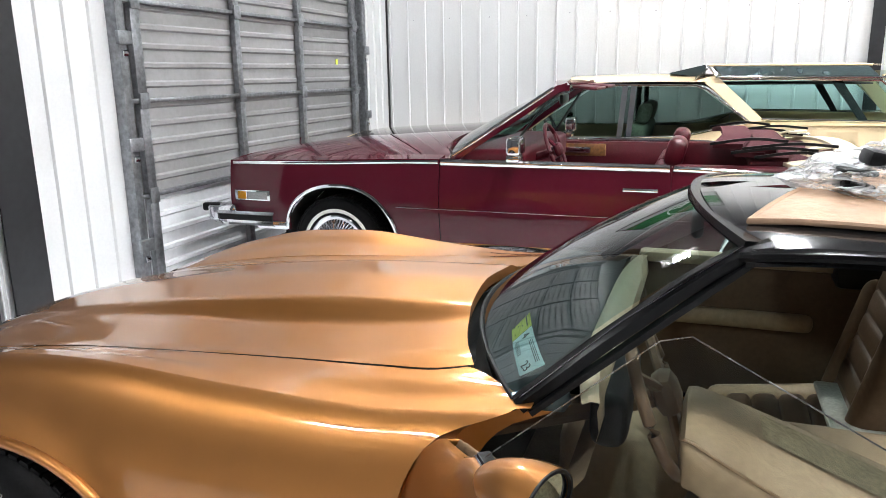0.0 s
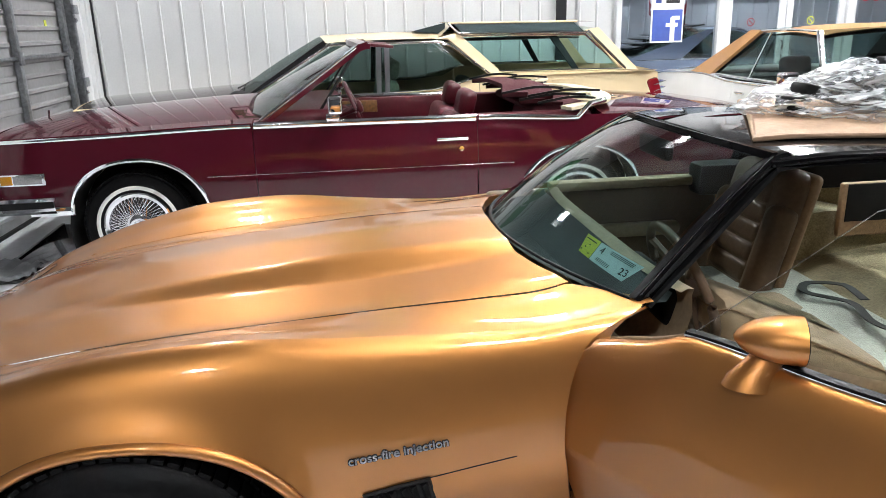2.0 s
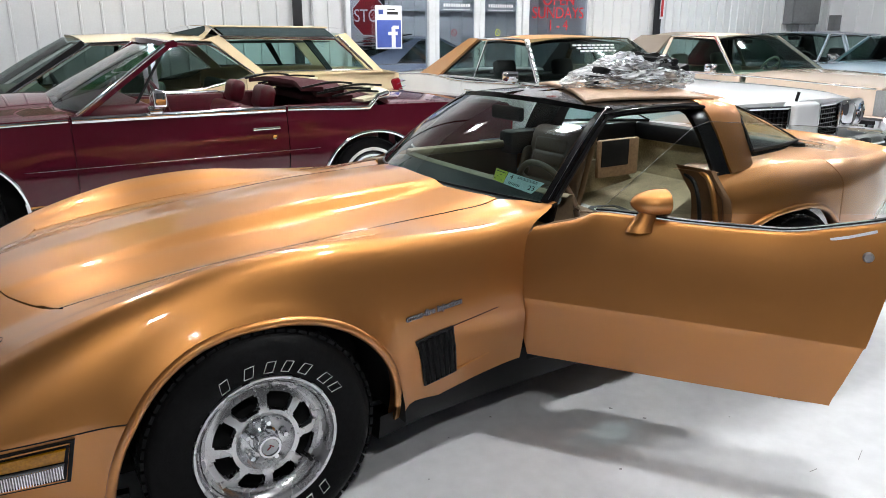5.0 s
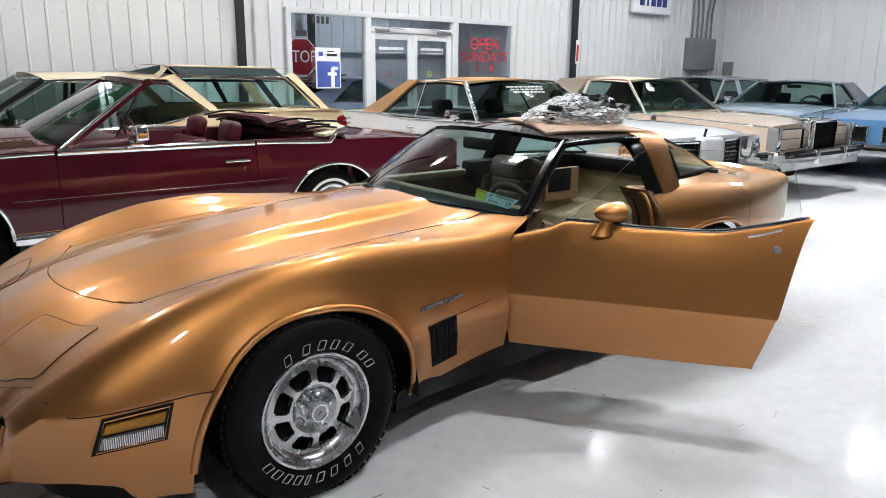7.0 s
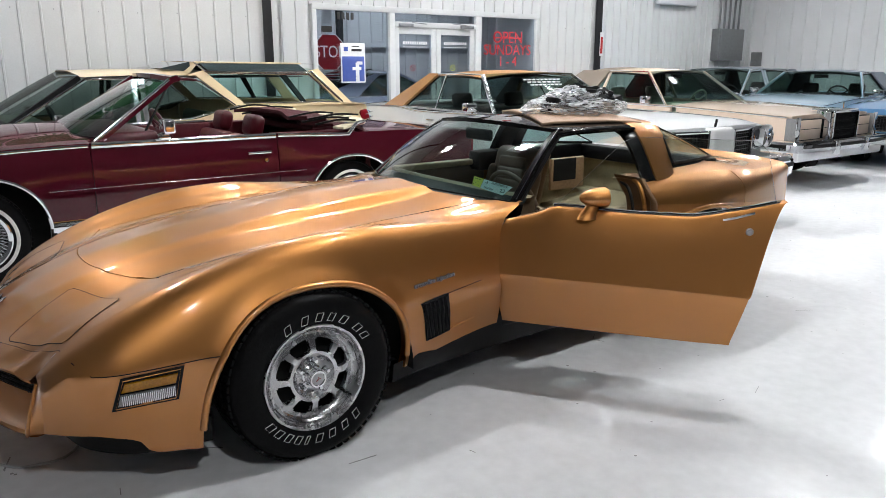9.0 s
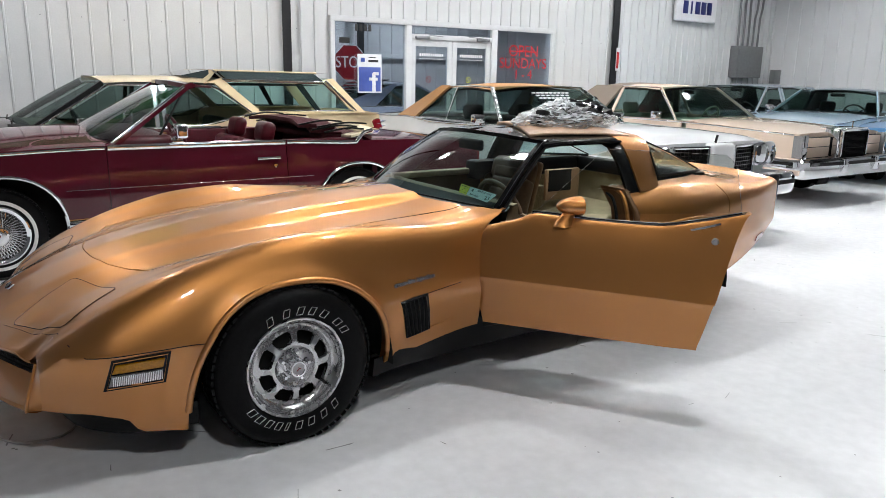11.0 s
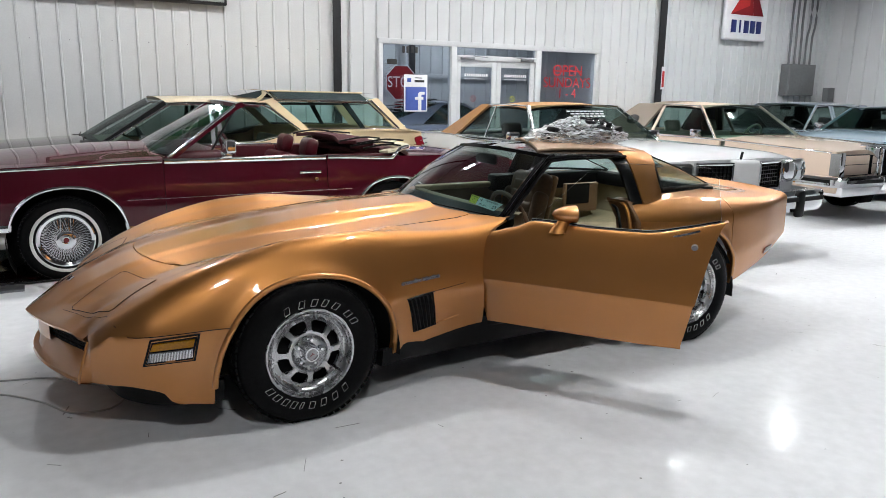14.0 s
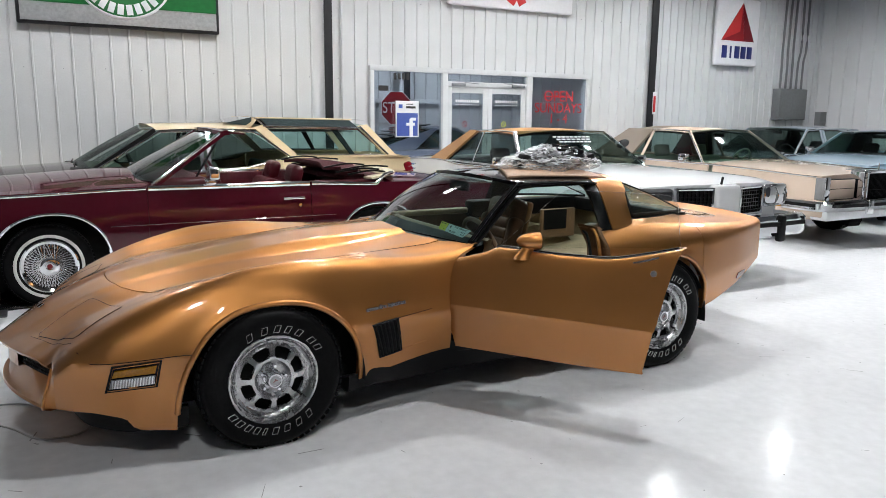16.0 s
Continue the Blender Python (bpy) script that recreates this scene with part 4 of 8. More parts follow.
def steering(top, x, y, z, material, r=0.19):
    bm = bmesh.new()
    sweep(bm, [(0, r * math.cos(a), r * math.sin(a)) for a in span(0, 2 * math.pi, 0.13)][:-1], ring(0.014, 10), True)
    for a in (0.0, 2.2, -2.2 + 2 * math.pi):
        sweep(bm, [(0.02, 0, 0), (0, r * math.sin(a), -r * math.cos(a))], ring(0.012, 6))
    solid(bm, (0.02, 0, 0), (0.06, 0.1, 0.1), 0.03)
    bmesh.ops.transform(bm, matrix=pose(x, y, z) @ Matrix.Rotation(radians(-22), 4, "Y"), verts=bm.verts)
    sw = part("steering_wheel", bm, material, top)
    part("column", tube([(x - 0.4, y, z - 0.14), (x, y, z)], 0.03), material, sw)
    return sw


def saloon(name, m, label, c, group="parked classic cars"):
    """A closed car of the seventies or eighties from its measures."""
    top = thing(name, m, label, "car", group)
    L, wd = c["length"], c["half"]
    width = keyed((0, wd * 0.95), (0.5, wd * 0.985), (L * 0.45, wd), (L - 0.6, wd * 0.985), (L, wd * 0.93))
    belt = keyed(*c["belt"])
    low = keyed((0, 0.36), (0.5, 0.30), (c["axles"][0], 0.27), (c["axles"][1], 0.28), (L - 0.4, 0.34), (L, 0.4))
    b = Body(width, belt, low, c.get("waist", 0.58), c.get("shoulder", 0.06), 0.1, [(a, 0.42, c.get("arch", 0.70)) for a in c["axles"]], c.get("bow", 0.06), L)
    pm, crown = c["paint"], keyed((0, c.get("crown", 0.05) * 0.4), (0.9, c.get("crown", 0.05)), (L, c.get("crown", 0.05) * 0.7))
    xh, xd, d0, d1 = c["hood"], c["deck"], c["doors"][0], c["doors"][-1]
    part("hood", b.lid(0.01, xh, crown, 0.03, 0.004), pm, top)
    part("deck_lid", b.lid(xd, L - 0.01, crown, 0.03, 0.004), pm, top)
    part("front_face", b.face(0.0, crown(0)), pm, top)
    part("tail_panel", b.face(L, crown(L)), pm, top)
    for s in (-1, 1):
        part("fender", b.side(0.0, d0 - 0.003, s), pm, top)
        for x0, x1 in zip(c["doors"], c["doors"][1:]):
            dr = part("door", b.side(x0 + 0.003, x1 - 0.003, s), pm, top)
            hx = x1 - 0.18
            part("handle", bead([b.bent(x, s * (b.side_y(x, belt(x) - 0.10) + 0.02), belt(x) - 0.10) for x in (hx - 0.09, hx + 0.06)], 0.022, 0.024), CHROME, dr, "chrome door handle")
        part("quarter_panel", b.side(d1 + 0.003, L, s), pm, top)
        # fillers between lids and sides
        for x0, x1 in ((0.0, xh), (xd, L)):
            bm = bmesh.new()
            grid(bm, [[b.bent(x, s * b.edge(x), belt(x)), b.bent(x, s * (b.edge(x) - 0.036), belt(x) + 0.002), b.bent(x, s * (b.edge(x) - 0.036), belt(x) - 0.03)] for x in span(x0, x1, 0.1)])
            part("gutter", bm, pm, top)
        part("belt_trim", bead(b.line(0.06, L - 0.06, -0.012, s, 0.006), 0.012, 0.018), CHROME, top, "bright belt moulding")
        part("side_trim", bead(b.line(0.2, L - 0.2, 0, s, 0.006, z=c.get("trim_z", 0.5)), 0.014, 0.03), CHROME, top)
        part("rocker_trim", bead(b.line(c["axles"][0] + 0.46, c["axles"][1] - 0.46, 0, s, 0.004, z=0.31), 0.012, 0.05), CHROME, top)
        for i in (0, 1):
            part("arch_trim", tube(b.arch_line(i, s), 0.009, 6), CHROME, top)
            put_wheel(top, c.get("wheel", "cover"), 0.345, 0.2, c["axles"][i], s * (wd - 0.15), s < 0)
            wheel_well(top, c["axles"][i], s, wd - 0.07, wd - 0.34, 0.43)
    # greenhouse
    xa, xat, xct, xc, zr, yr = c["cabin"]
    yb = b.edge(xa + 0.5) - 0.03
    zb = belt(xa + 0.5)
    rm = c.get("roof_paint", pm)
    part("roof", roof_sheet(xat, xct, yr, zr, 0.055, 0.10, -0.06), rm, top, c.get("roof_label", ""))
    part("headliner", roof_sheet(xat + 0.03, xct - 0.03, yr - 0.02, zr - 0.03, 0.05, 0.10, -0.06), DARK_CABIN, top)
    part("windscreen", screen((xa - 0.16, belt(xa) + crown(xa) * 0.7), (xat, zr + 0.035), yb, yr - 0.01, 0.16, 0.10), SALOON_GLASS, top)
    part("rear_window", screen((xc + 0.08, belt(xc) + crown(xc) * 0.7), (xct, zr + 0.035), yb - 0.06, yr - 0.03, -0.10, -0.06), TINTED, top)
    for s in (-1, 1):
        part("side_glass", cabin_side([(xa + 0.06, zb), (xat + 0.12, zr - 0.02), (xct - 0.05, zr - 0.02), (xc - 0.02, zb)], s, yb, yr, zb, zr, 0, 0.02), c.get("glass", SALOON_GLASS), top)
        part("front_pillar", strip([(xa, s * yb, zb - 0.02), (xat + 0.10, s * yr, zr + 0.005)], 0.026, 0.032), c.get("front_mat", rm if c.get("pillar_roof") else pm), top)
        part("drip_rail", tube([(xa + 0.01, s * (yb + 0.02), zb), (xat + 0.11, s * (yr + 0.02), zr + 0.01), ((xat + xct) / 2, s * (yr + 0.015), zr + 0.02), (xct - 0.03, s * (yr + 0.02), zr)], 0.011, 6), CHROME, top)
        part("window_sill_trim", bead([(xa, s * (yb + 0.012), zb), (xc, s * (yb + 0.012), zb + 0.002)], 0.02, 0.016), CHROME, top)
        sail = c["sail"]
        part("sail_lining", cabin_side([(sail[0] + 0.02, zb - 0.01), (sail[1] + 0.02, zr - 0.01), (xct, zr - 0.01), (xc + 0.08, zb - 0.01)], s, yb, yr, zb, zr, 0.004, 0.05), DARK_CABIN, top)
        part("sail_panel", cabin_side([(sail[0], zb - 0.01), (sail[1], zr), (xct, zr), (xc + 0.10, zb - 0.01)], s, yb, yr, zb, zr, 0.03 * s), rm, top)
        for px, lean in c.get("pillars", ()):
            part("centre_pillar", cabin_side([(px, zb), (px + lean, zr - 0.01), (px + lean + c.get("pillar_w", 0.05), zr - 0.01), (px + c.get("pillar_w", 0.05) + 0.005, zb)], s, yb, yr, zb, zr, 0.012 * s, -0.004), c.get("pillar_mat", CHROME), top)
        part("shelf", slab([(xh - 0.2, s * b.edge(xh), belt(xh)), (xh - 0.2, s * (yb - 0.05), belt(xh)), (xd + 0.1, s * (yb - 0.05), belt(xd)), (xd + 0.1, s * b.edge(xd), belt(xd))], 0.004), pm, top)
        mx = xa + 0.28
        mir = part("mirror", box((mx, s * (wd + 0.06), belt(mx) + 0.07), (0.10, 0.15, 0.10), 0.025, seg=3), CHROME, top, "chrome door mirror")
        part("mirror_foot", box((mx, s * (wd - 0.02), belt(mx) + 0.015), (0.06, 0.10, 0.03), 0.01), CHROME, mir)
    # inside
    cm = c.get("trim", DARK_CABIN)
    bm = bmesh.new()
    solid(bm, ((xh + xd) / 2, 0, 0.33), (xd - xh + 0.3, wd * 1.7, 0.04), 0)
    solid(bm, (xh - 0.12, 0, 0.6), (0.04, wd * 1.7, 0.55), 0)
    solid(bm, (xd + 0.1, 0, 0.6), (0.04, wd * 1.7, 0.55), 0)
    part("cabin_tub", bm, DARK_CABIN, top)
    part("dashboard", box((xa + 0.12, 0, zb - 0.06), (0.45, yb * 1.9, 0.16), 0.05, seg=3), cm, top)
    steering(top, xa + 0.46, -0.38, zb - 0.01, cm)
    seat(top, xa + 0.75, 0, yb * 1.8, cm, True, 0.58)
    seat(top, xa + 1.72, 0, yb * 1.75, cm, False, 0.55)
    part("parcel_shelf", box(((xd + xc) / 2 - 0.1, 0, zb - 0.04), (0.6, yb * 1.9, 0.03), 0.01), cm, top)
    part("cabin_mirror", box((xat + 0.12, 0, zr - 0.06), (0.03, 0.24, 0.06), 0.012), BLACK_TRIM, top)
    # cowl
    part("cowl", box((xh + 0.02, 0, belt(xh) + crown(xh) * 0.2 - 0.02), (0.24, yb * 1.95, 0.03), 0.008), BLACK_TRIM, top)
    for y in (-0.45, 0.15):
        part("wiper", strip([(xh - 0.02, y, belt(xh) + crown(xh) + 0.012), (xh - 0.0, y + 0.42, belt(xh) + crown(xh) + 0.02)], 0.012, 0.012), BLACK_TRIM, top)
    return top, b


def lamp(top, x, y, z, r, name="headlamp"):
    h = part(name, lathe([(0.0, 0.02), (r * 0.7, 0.012), (r, 0.0)], 24), CLEAR_LENS, top, "round sealed headlamp")
    h.matrix_basis = pose(x, y, z, 0, 0, -90)
    part("bezel", lathe([(r, 0.012), (r * 1.12, -0.006), (r * 1.18, 0.02)], 24), CHROME, h).matrix_basis = pose(0, 0, 0)
    return h


def bumper(top, b, x, z, h, d=0.12, w=None, material=CHROME, back=False, strip_mat=BLACK_TRIM):
    wd = (w or b.width(0.2)) + 0.02
    sgn = -1 if not back else 1
    path = [(x - sgn * 0.55, -wd, z), (x - sgn * 0.12, -wd - 0.005, z), (x, -wd + 0.08, z), (x + sgn * 0.04, -wd * 0.5, z), (x + sgn * 0.05, 0, z), (x + sgn * 0.04, wd * 0.5, z), (x, wd - 0.08, z), (x - sgn * 0.12, wd + 0.005, z), (x - sgn * 0.55, wd, z)]
    sec = [(-d / 2, -h / 2), (d * 0.3, -h / 2), (d / 2, -h * 0.3), (d / 2, h * 0.3), (d * 0.3, h / 2), (-d / 2, h / 2)]
    sec = [(a * (1 if back else 1), bb) for a, bb in sec]
    bp = part("rear_bumper" if back else "front_bumper", sweep(bmesh.new(), smooth_line(path, 40), [(-a, q) for a, q in sec] if not back else sec), material, top, "chrome bumper")
    part("rub_strip", sweep(bmesh.new(), [Vector(p) + Vector((sgn * (d / 2 + 0.004), 0, h * 0.12)) if 2 <= i <= 6 else Vector((p[0], p[1] * 1.0 + (d / 2 + 0.004) * (1 if p[1] > 0 else -1), p[2] + h * 0.12)) for i, p in enumerate(path)], [(-0.012, -0.02), (0.012, -0.02), (0.012, 0.02), (-0.012, 0.02)]), strip_mat, bp)
    return bp


def egg_crate(top, x, y0, y1, z0, z1, nx, nz, material=ALUMINIUM, border=0.018, name="grille", edge=CHROME):
    """A grille: a dark box behind bars both ways inside a bright surround."""
    g = part(name, box((x + 0.03, (y0 + y1) / 2, (z0 + z1) / 2), (0.03, y1 - y0, z1 - z0), 0.002), DARK, top, "egg-crate grille")
    bm = bmesh.new()
    for i in range(1, nx):
        solid(bm, (x + 0.005, y0 + (y1 - y0) * i / nx, (z0 + z1) / 2), (0.02, 0.006, z1 - z0), 0)
    for i in range(1, nz):
        solid(bm, (x + 0.003, (y0 + y1) / 2, z0 + (z1 - z0) * i / nz), (0.02, y1 - y0, 0.006), 0)
    part("grille_mesh", bm, material, g)
    bm = bmesh.new()
    for yy in (y0, y1):
        solid(bm, (x, yy, (z0 + z1) / 2), (0.05, border, z1 - z0 + border), 0.004)
    for zz in (z0, z1):
        solid(bm, (x, (y0 + y1) / 2, zz), (0.05, y1 - y0 + border, border), 0.004)
    part("surround", bm, edge, g)
    return g

# ---- maroon convertible ----


def convertible(m):
    top = thing("convertible", m, "maroon convertible with white-wall wire wheels and its red top folded down", "car")
    L, wd = 5.24, 0.91
    width = keyed((0, 0.875), (0.6, 0.9), (2.4, 0.91), (4.4, 0.9), (L, 0.84))
    belt = keyed((0, 0.905), (0.8, 0.925), (1.66, 0.95), (3.1, 0.945), (3.8, 0.918), (4.4, 0.91), (L, 0.85))
    low = keyed((0, 0.46), (0.45, 0.42), (0.9, 0.36), (2.0, 0.33), (3.4, 0.33), (4.4, 0.38), (L, 0.46))
    b = Body(width, belt, low, 0.62, 0.035, 0.08, [(0.925, 0.43, 0.755), (3.80, 0.42, 0.72)], 0.04, L)
    crown = keyed((0, 0.02), (0.5, 0.07), (1.6, 0.10), (3.9, 0.05), (L, 0.02))
    part("hood", b.lid(0.03, 1.60, crown, 0.10, 0.006, 2.2), MAROON, top)
    part("deck_lid", b.lid(3.95, L - 0.02, crown, 0.04, 0.004), MAROON, top)
    part("front_face", b.face(0.0, 0.02), MAROON, top)
    part("tail_panel", b.face(L, 0.02), MAROON, top)
    egg_crate(top, -0.03, -0.42, 0.42, 0.58, 0.86, 24, 8)
    for s in (-1, 1):
        part("fender", b.side(0.0, 1.657, s), MAROON, top)
        dr = part("door", b.side(1.664, 3.097, s), MAROON, top)
        hd = part("handle", bead([b.bent(x, s * (b.side_y(x, 0.80) + 0.022), 0.80) for x in (2.83, 3.03)], 0.02, 0.022), CHROME, dr, "chrome door handle")
        part("lock", lathe([(0.0, -0.012), (0.016, -0.01), (0.018, 0)], 16), CHROME, dr).matrix_basis = pose(2.99, s * (b.side_y(2.99, 0.735) + 0.002), 0.735, 0, 0, 0 if s < 0 else 180)
        part("quarter_panel", b.side(3.104, L, s), MAROON, top)
        for x0, x1, inn in ((0.0, 1.66, 0.106), (3.95, L, 0.046)):
            bm = bmesh.new()
            grid(bm, [[b.bent(x, s * b.edge(x), belt(x)), b.bent(x, s * (b.edge(x) - inn), belt(x) + 0.006 + crown(x) * 0.12), b.bent(x, s * (b.edge(x) - inn), belt(x) - 0.03)] for x in span(x0, x1, 0.1)])
            part("fender_top", bm, MAROON, top)
        part("belt_trim", bead(b.line(0.03, 1.65, -0.018, s, 0.005), 0.012, 0.024), CHROME, top, "bright belt moulding")
        part("belt_trim", bead(b.line(1.67, 3.09, -0.016, s, 0.004), 0.03, 0.045), CHROME, top, "bright belt moulding")
        part("belt_trim", bead([*b.line(3.11, 3.78, -0.016, s, 0.004), b.bent(3.86, s * (b.edge(3.8) + 0.004), 0.99), b.bent(4.0, s * (b.edge(4.0) - 0.1), 1.0)], 0.03, 0.035), CHROME, top, "bright belt moulding")
        part("side_moulding", strip(b.line(1.36, 3.34, 0, s, 0.006, z=0.615), 0.014, 0.022), MAROON, top)
        # chrome bead drawn in place of the highlight on the maroon moulding
        part("bright_line", bead(b.line(1.36, 3.34, 0, s, 0.010, z=0.628), 0.005, 0.005), CHROME, top)
        part("rocker_trim", bead(b.line(1.36, 3.36, 0, s, 0.008, z=0.365), 0.014, 0.085), CHROME, top)
        part("lower_trim", bead(b.line(0.22, 0.49, 0, s, 0.006, z=0.45), 0.012, 0.06), CHROME, top)
        for i in (0, 1):
            part("arch_trim", tube(b.arch_line(i, s, 0.008), 0.013, 6), CHROME, top)
            put_wheel(top, "wire", 0.335, 0.2, (0.89, 3.79)[i], s * (wd - 0.13), s < 0)
            wheel_well(top, (0.925, 3.80)[i], s, wd - 0.04, wd - 0.33, 0.46)
        mk = part("side_marker", box((0.235, s * (b.side_y(0.2, 0.66) + 0.003), 0.66), (0.29, 0.02, 0.075), 0.006), CHROME, top)
        part("amber_lens", box((0.15, s * (b.side_y(0.2, 0.66) + 0.010), 0.66), (0.07, 0.014, 0.055), 0.004), AMBER, mk)
        part("clear_lens", box((0.275, s * (b.side_y(0.2, 0.66) + 0.010), 0.66), (0.17, 0.014, 0.055), 0.004), CLEAR_LENS, mk)
        # mirror
        mir = part("mirror", box((2.19, s * 0.985, 1.055), (0.09, 0.15, 0.11), 0.02, seg=3), CHROME, top, "chrome door mirror")
        part("mirror_foot", box((2.17, s * 0.93, 0.975), (0.09, 0.12, 0.05), 0.02), CHROME, mir)
        part("front_pillar", strip([(1.74, s * 0.80, 0.955), (2.36, s * 0.585, 1.38), (2.42, s * 0.56, 1.398)], 0.034, 0.045), MAROON, top)
        bm = bmesh.new()
        rows = []
        for q in span(0.56, 1.0, 0.04):
            hz = 0.955 + 0.10 * (1 - q**2.2)
            gx = 1.50 + 0.24 * q * q
            rows.append([(1.575, s * q * 0.775, hz + 0.001), (1.6, s * q * 0.78, hz - 0.001), (max(gx, 1.61) + 0.012, s * q * 0.80, min(hz, 0.988 - 0.02 * q * q))])
        rows.append([(1.575, s * 0.81, 0.955), (1.66, s * 0.835, 0.955), (1.79, s * 0.845, 0.952)])
        grid(bm, rows)
        part("cowl_side", bm, MAROON, top)
        part("glass_seal", tube([(1.50 + 0.24 * q * q, s * q * 0.80, 0.995 - 0.02 * q * q) for q in span(0.5, 1.0, 0.05)], 0.007, 6), BLACK_TRIM, top)
        part("pillar_trim", bead([(1.71, s * 0.825, 0.955), (2.34, s * 0.605, 1.385)], 0.016, 0.03), CHROME, top)
        part("vent_frame", strip([(2.06, s * 0.76, 0.96), (2.33, s * 0.60, 1.34)], 0.012, 0.014), BLACK_TRIM, top)
        part("visor", box((2.52, s * 0.28, 1.385), (0.16, 0.44, 0.02), 0.008, Matrix.Rotation(radians(6), 4, "Y")), RED_LEATHER, top)
        # rear lamp
        part("tail_lamp", box((L + 0.01, s * 0.74, 0.68), (0.04, 0.08, 0.3), 0.01), RED_LENS, top)
        part("inner_panel", box((2.5, s * 0.80, 0.70), (1.7, 0.05, 0.46), 0.01), RED_LEATHER, top)
        part("door_wood", box((2.2, s * 0.772, 0.86), (0.62, 0.012, 0.1), 0.004), WOOD, top)
        part("pull_handle", box((2.28, s * 0.76, 0.86), (0.22, 0.02, 0.05), 0.008), CHROME, top)
        part("rear_quarter_lining", box((3.5, s * 0.76, 0.72), (0.8, 0.1, 0.44), 0.03), RED_LEATHER, top)
    part("windscreen", screen((1.50, 0.99), (2.30, 1.40), 0.80, 0.575, 0.24, 0.06), WINDSCREEN, top)
    part("header", strip([(2.40, -0.585, 1.388), (2.33, -0.3, 1.41), (2.31, 0, 1.415), (2.33, 0.3, 1.41), (2.40, 0.585, 1.388)], 0.08, 0.035), MAROON, top)
    part("cabin_mirror", box((2.3, 0, 1.30), (0.03, 0.24, 0.07), 0.015), BLACK_TRIM, top)
    part("cowl", box((1.62, 0, 0.955), (0.2, 1.5, 0.02), 0.008), BLACK_TRIM, top)
    bm = bmesh.new()
    solid(bm, (2.8, 0, 0.34), (2.5, 1.66, 0.05), 0)
    solid(bm, (1.5, 0, 0.6), (0.05, 1.66, 0.6), 0)
    solid(bm, (4.0, 0, 0.6), (0.05, 1.66, 0.6), 0)
    part("cabin_tub", bm, RED_CLOTH, top)
    part("dashboard", box((1.98, 0, 0.91), (0.42, 1.58, 0.2), 0.05, seg=3), RED_LEATHER, top)
    steering(top, 2.32, -0.38, 0.97, RED_LEATHER, 0.185)
    for y in (-0.38, 0.38):
        st = seat(top, 2.50, y, 0.62, RED_LEATHER, True, 0.42, 0.36)
        for k in range(5):
            part("pleat", box((2.915 + 0.016 * k, y, 0.60 + 0.06 * k), (0.06, 0.5, 0.065), 0.03, Matrix.Rotation(radians(14), 4, "Y"), 3), RED_LEATHER, st)
    seat(top, 3.22, 0, 1.3, RED_LEATHER, False, 0.40, 0.38)
    # folded top: bows, cloth and pale lining
    random.seed(7)
    fold = part("folded_top", box((3.74, 0, 0.94), (0.44, 1.36, 0.06), 0.03, seg=3), RED_CLOTH, top, "folded red cloth top with black frame bows")
    for i, (x0, z0, dx) in enumerate(((3.30, 1.06, 0.42), (3.42, 1.01, 0.46), (3.48, 1.035, 0.5), (3.55, 0.985, 0.4))):
        for s in (-1, 1):
            part("frame_bow", strip(smooth_line([(x0, s * 0.70, z0), (x0 + dx * 0.6, s * 0.72, z0 + 0.035), (x0 + dx, s * 0.70, z0 + 0.02)], 8), 0.02, 0.016), BLACK_TRIM, fold)
        part("cloth_fold", strip(smooth_line([(x0 + 0.1, -0.66, z0 - 0.015), (x0 + 0.16, -0.3, z0 + 0.02), (x0 + 0.15, 0.3, z0 + 0.02), (x0 + 0.1, 0.66, z0 - 0.015)], 16), 0.17, 0.03), RED_CLOTH, fold)
    for s in (-1, 1):
        part("pale_lining", strip(smooth_line([(3.86, s * 0.50, 1.035), (3.93, s * 0.60, 1.045), (3.88, s * 0.66, 1.04), (3.80, s * 0.68, 1.02), (3.86, s * 0.70, 1.0), (4.0, s * 0.70, 0.99)], 24), 0.07, 0.012), CREAM_LEATHER, fold, "pale cloth lining edge")
    part("boot_well", strip(smooth_line([(3.72, -0.80, 0.955), (3.98, -0.70, 0.985), (4.08, -0.35, 1.0), (4.1, 0, 1.0), (4.08, 0.35, 1.0), (3.98, 0.70, 0.985), (3.72, 0.80, 0.955)], 30), 0.13, 0.02), CREAM_LEATHER, fold, "pale vinyl well edge")
    bp = bumper(top, b, -0.12, 0.50, 0.10, 0.1)
    for s in (-1, 1):
        part("bumper_end", box((-0.02, s * 0.885, 0.53), (0.24, 0.10, 0.13), 0.03, seg=3), CHROME, bp)
        part("bumper_guard", box((-0.10, s * 0.9, 0.565), (0.16, 0.06, 0.06), 0.015), BLACK_TRIM, bp)
    bumper(top, b, L + 0.1, 0.52, 0.12, 0.1, back=True)
    part("hood_ornament", tube([(0.12, 0, 0.93), (0.13, 0, 1.0)], 0.008), CHROME, top)
    return top


convertible(pose(-3.40, 5.31, 0))

# ---- cream station wagon ----


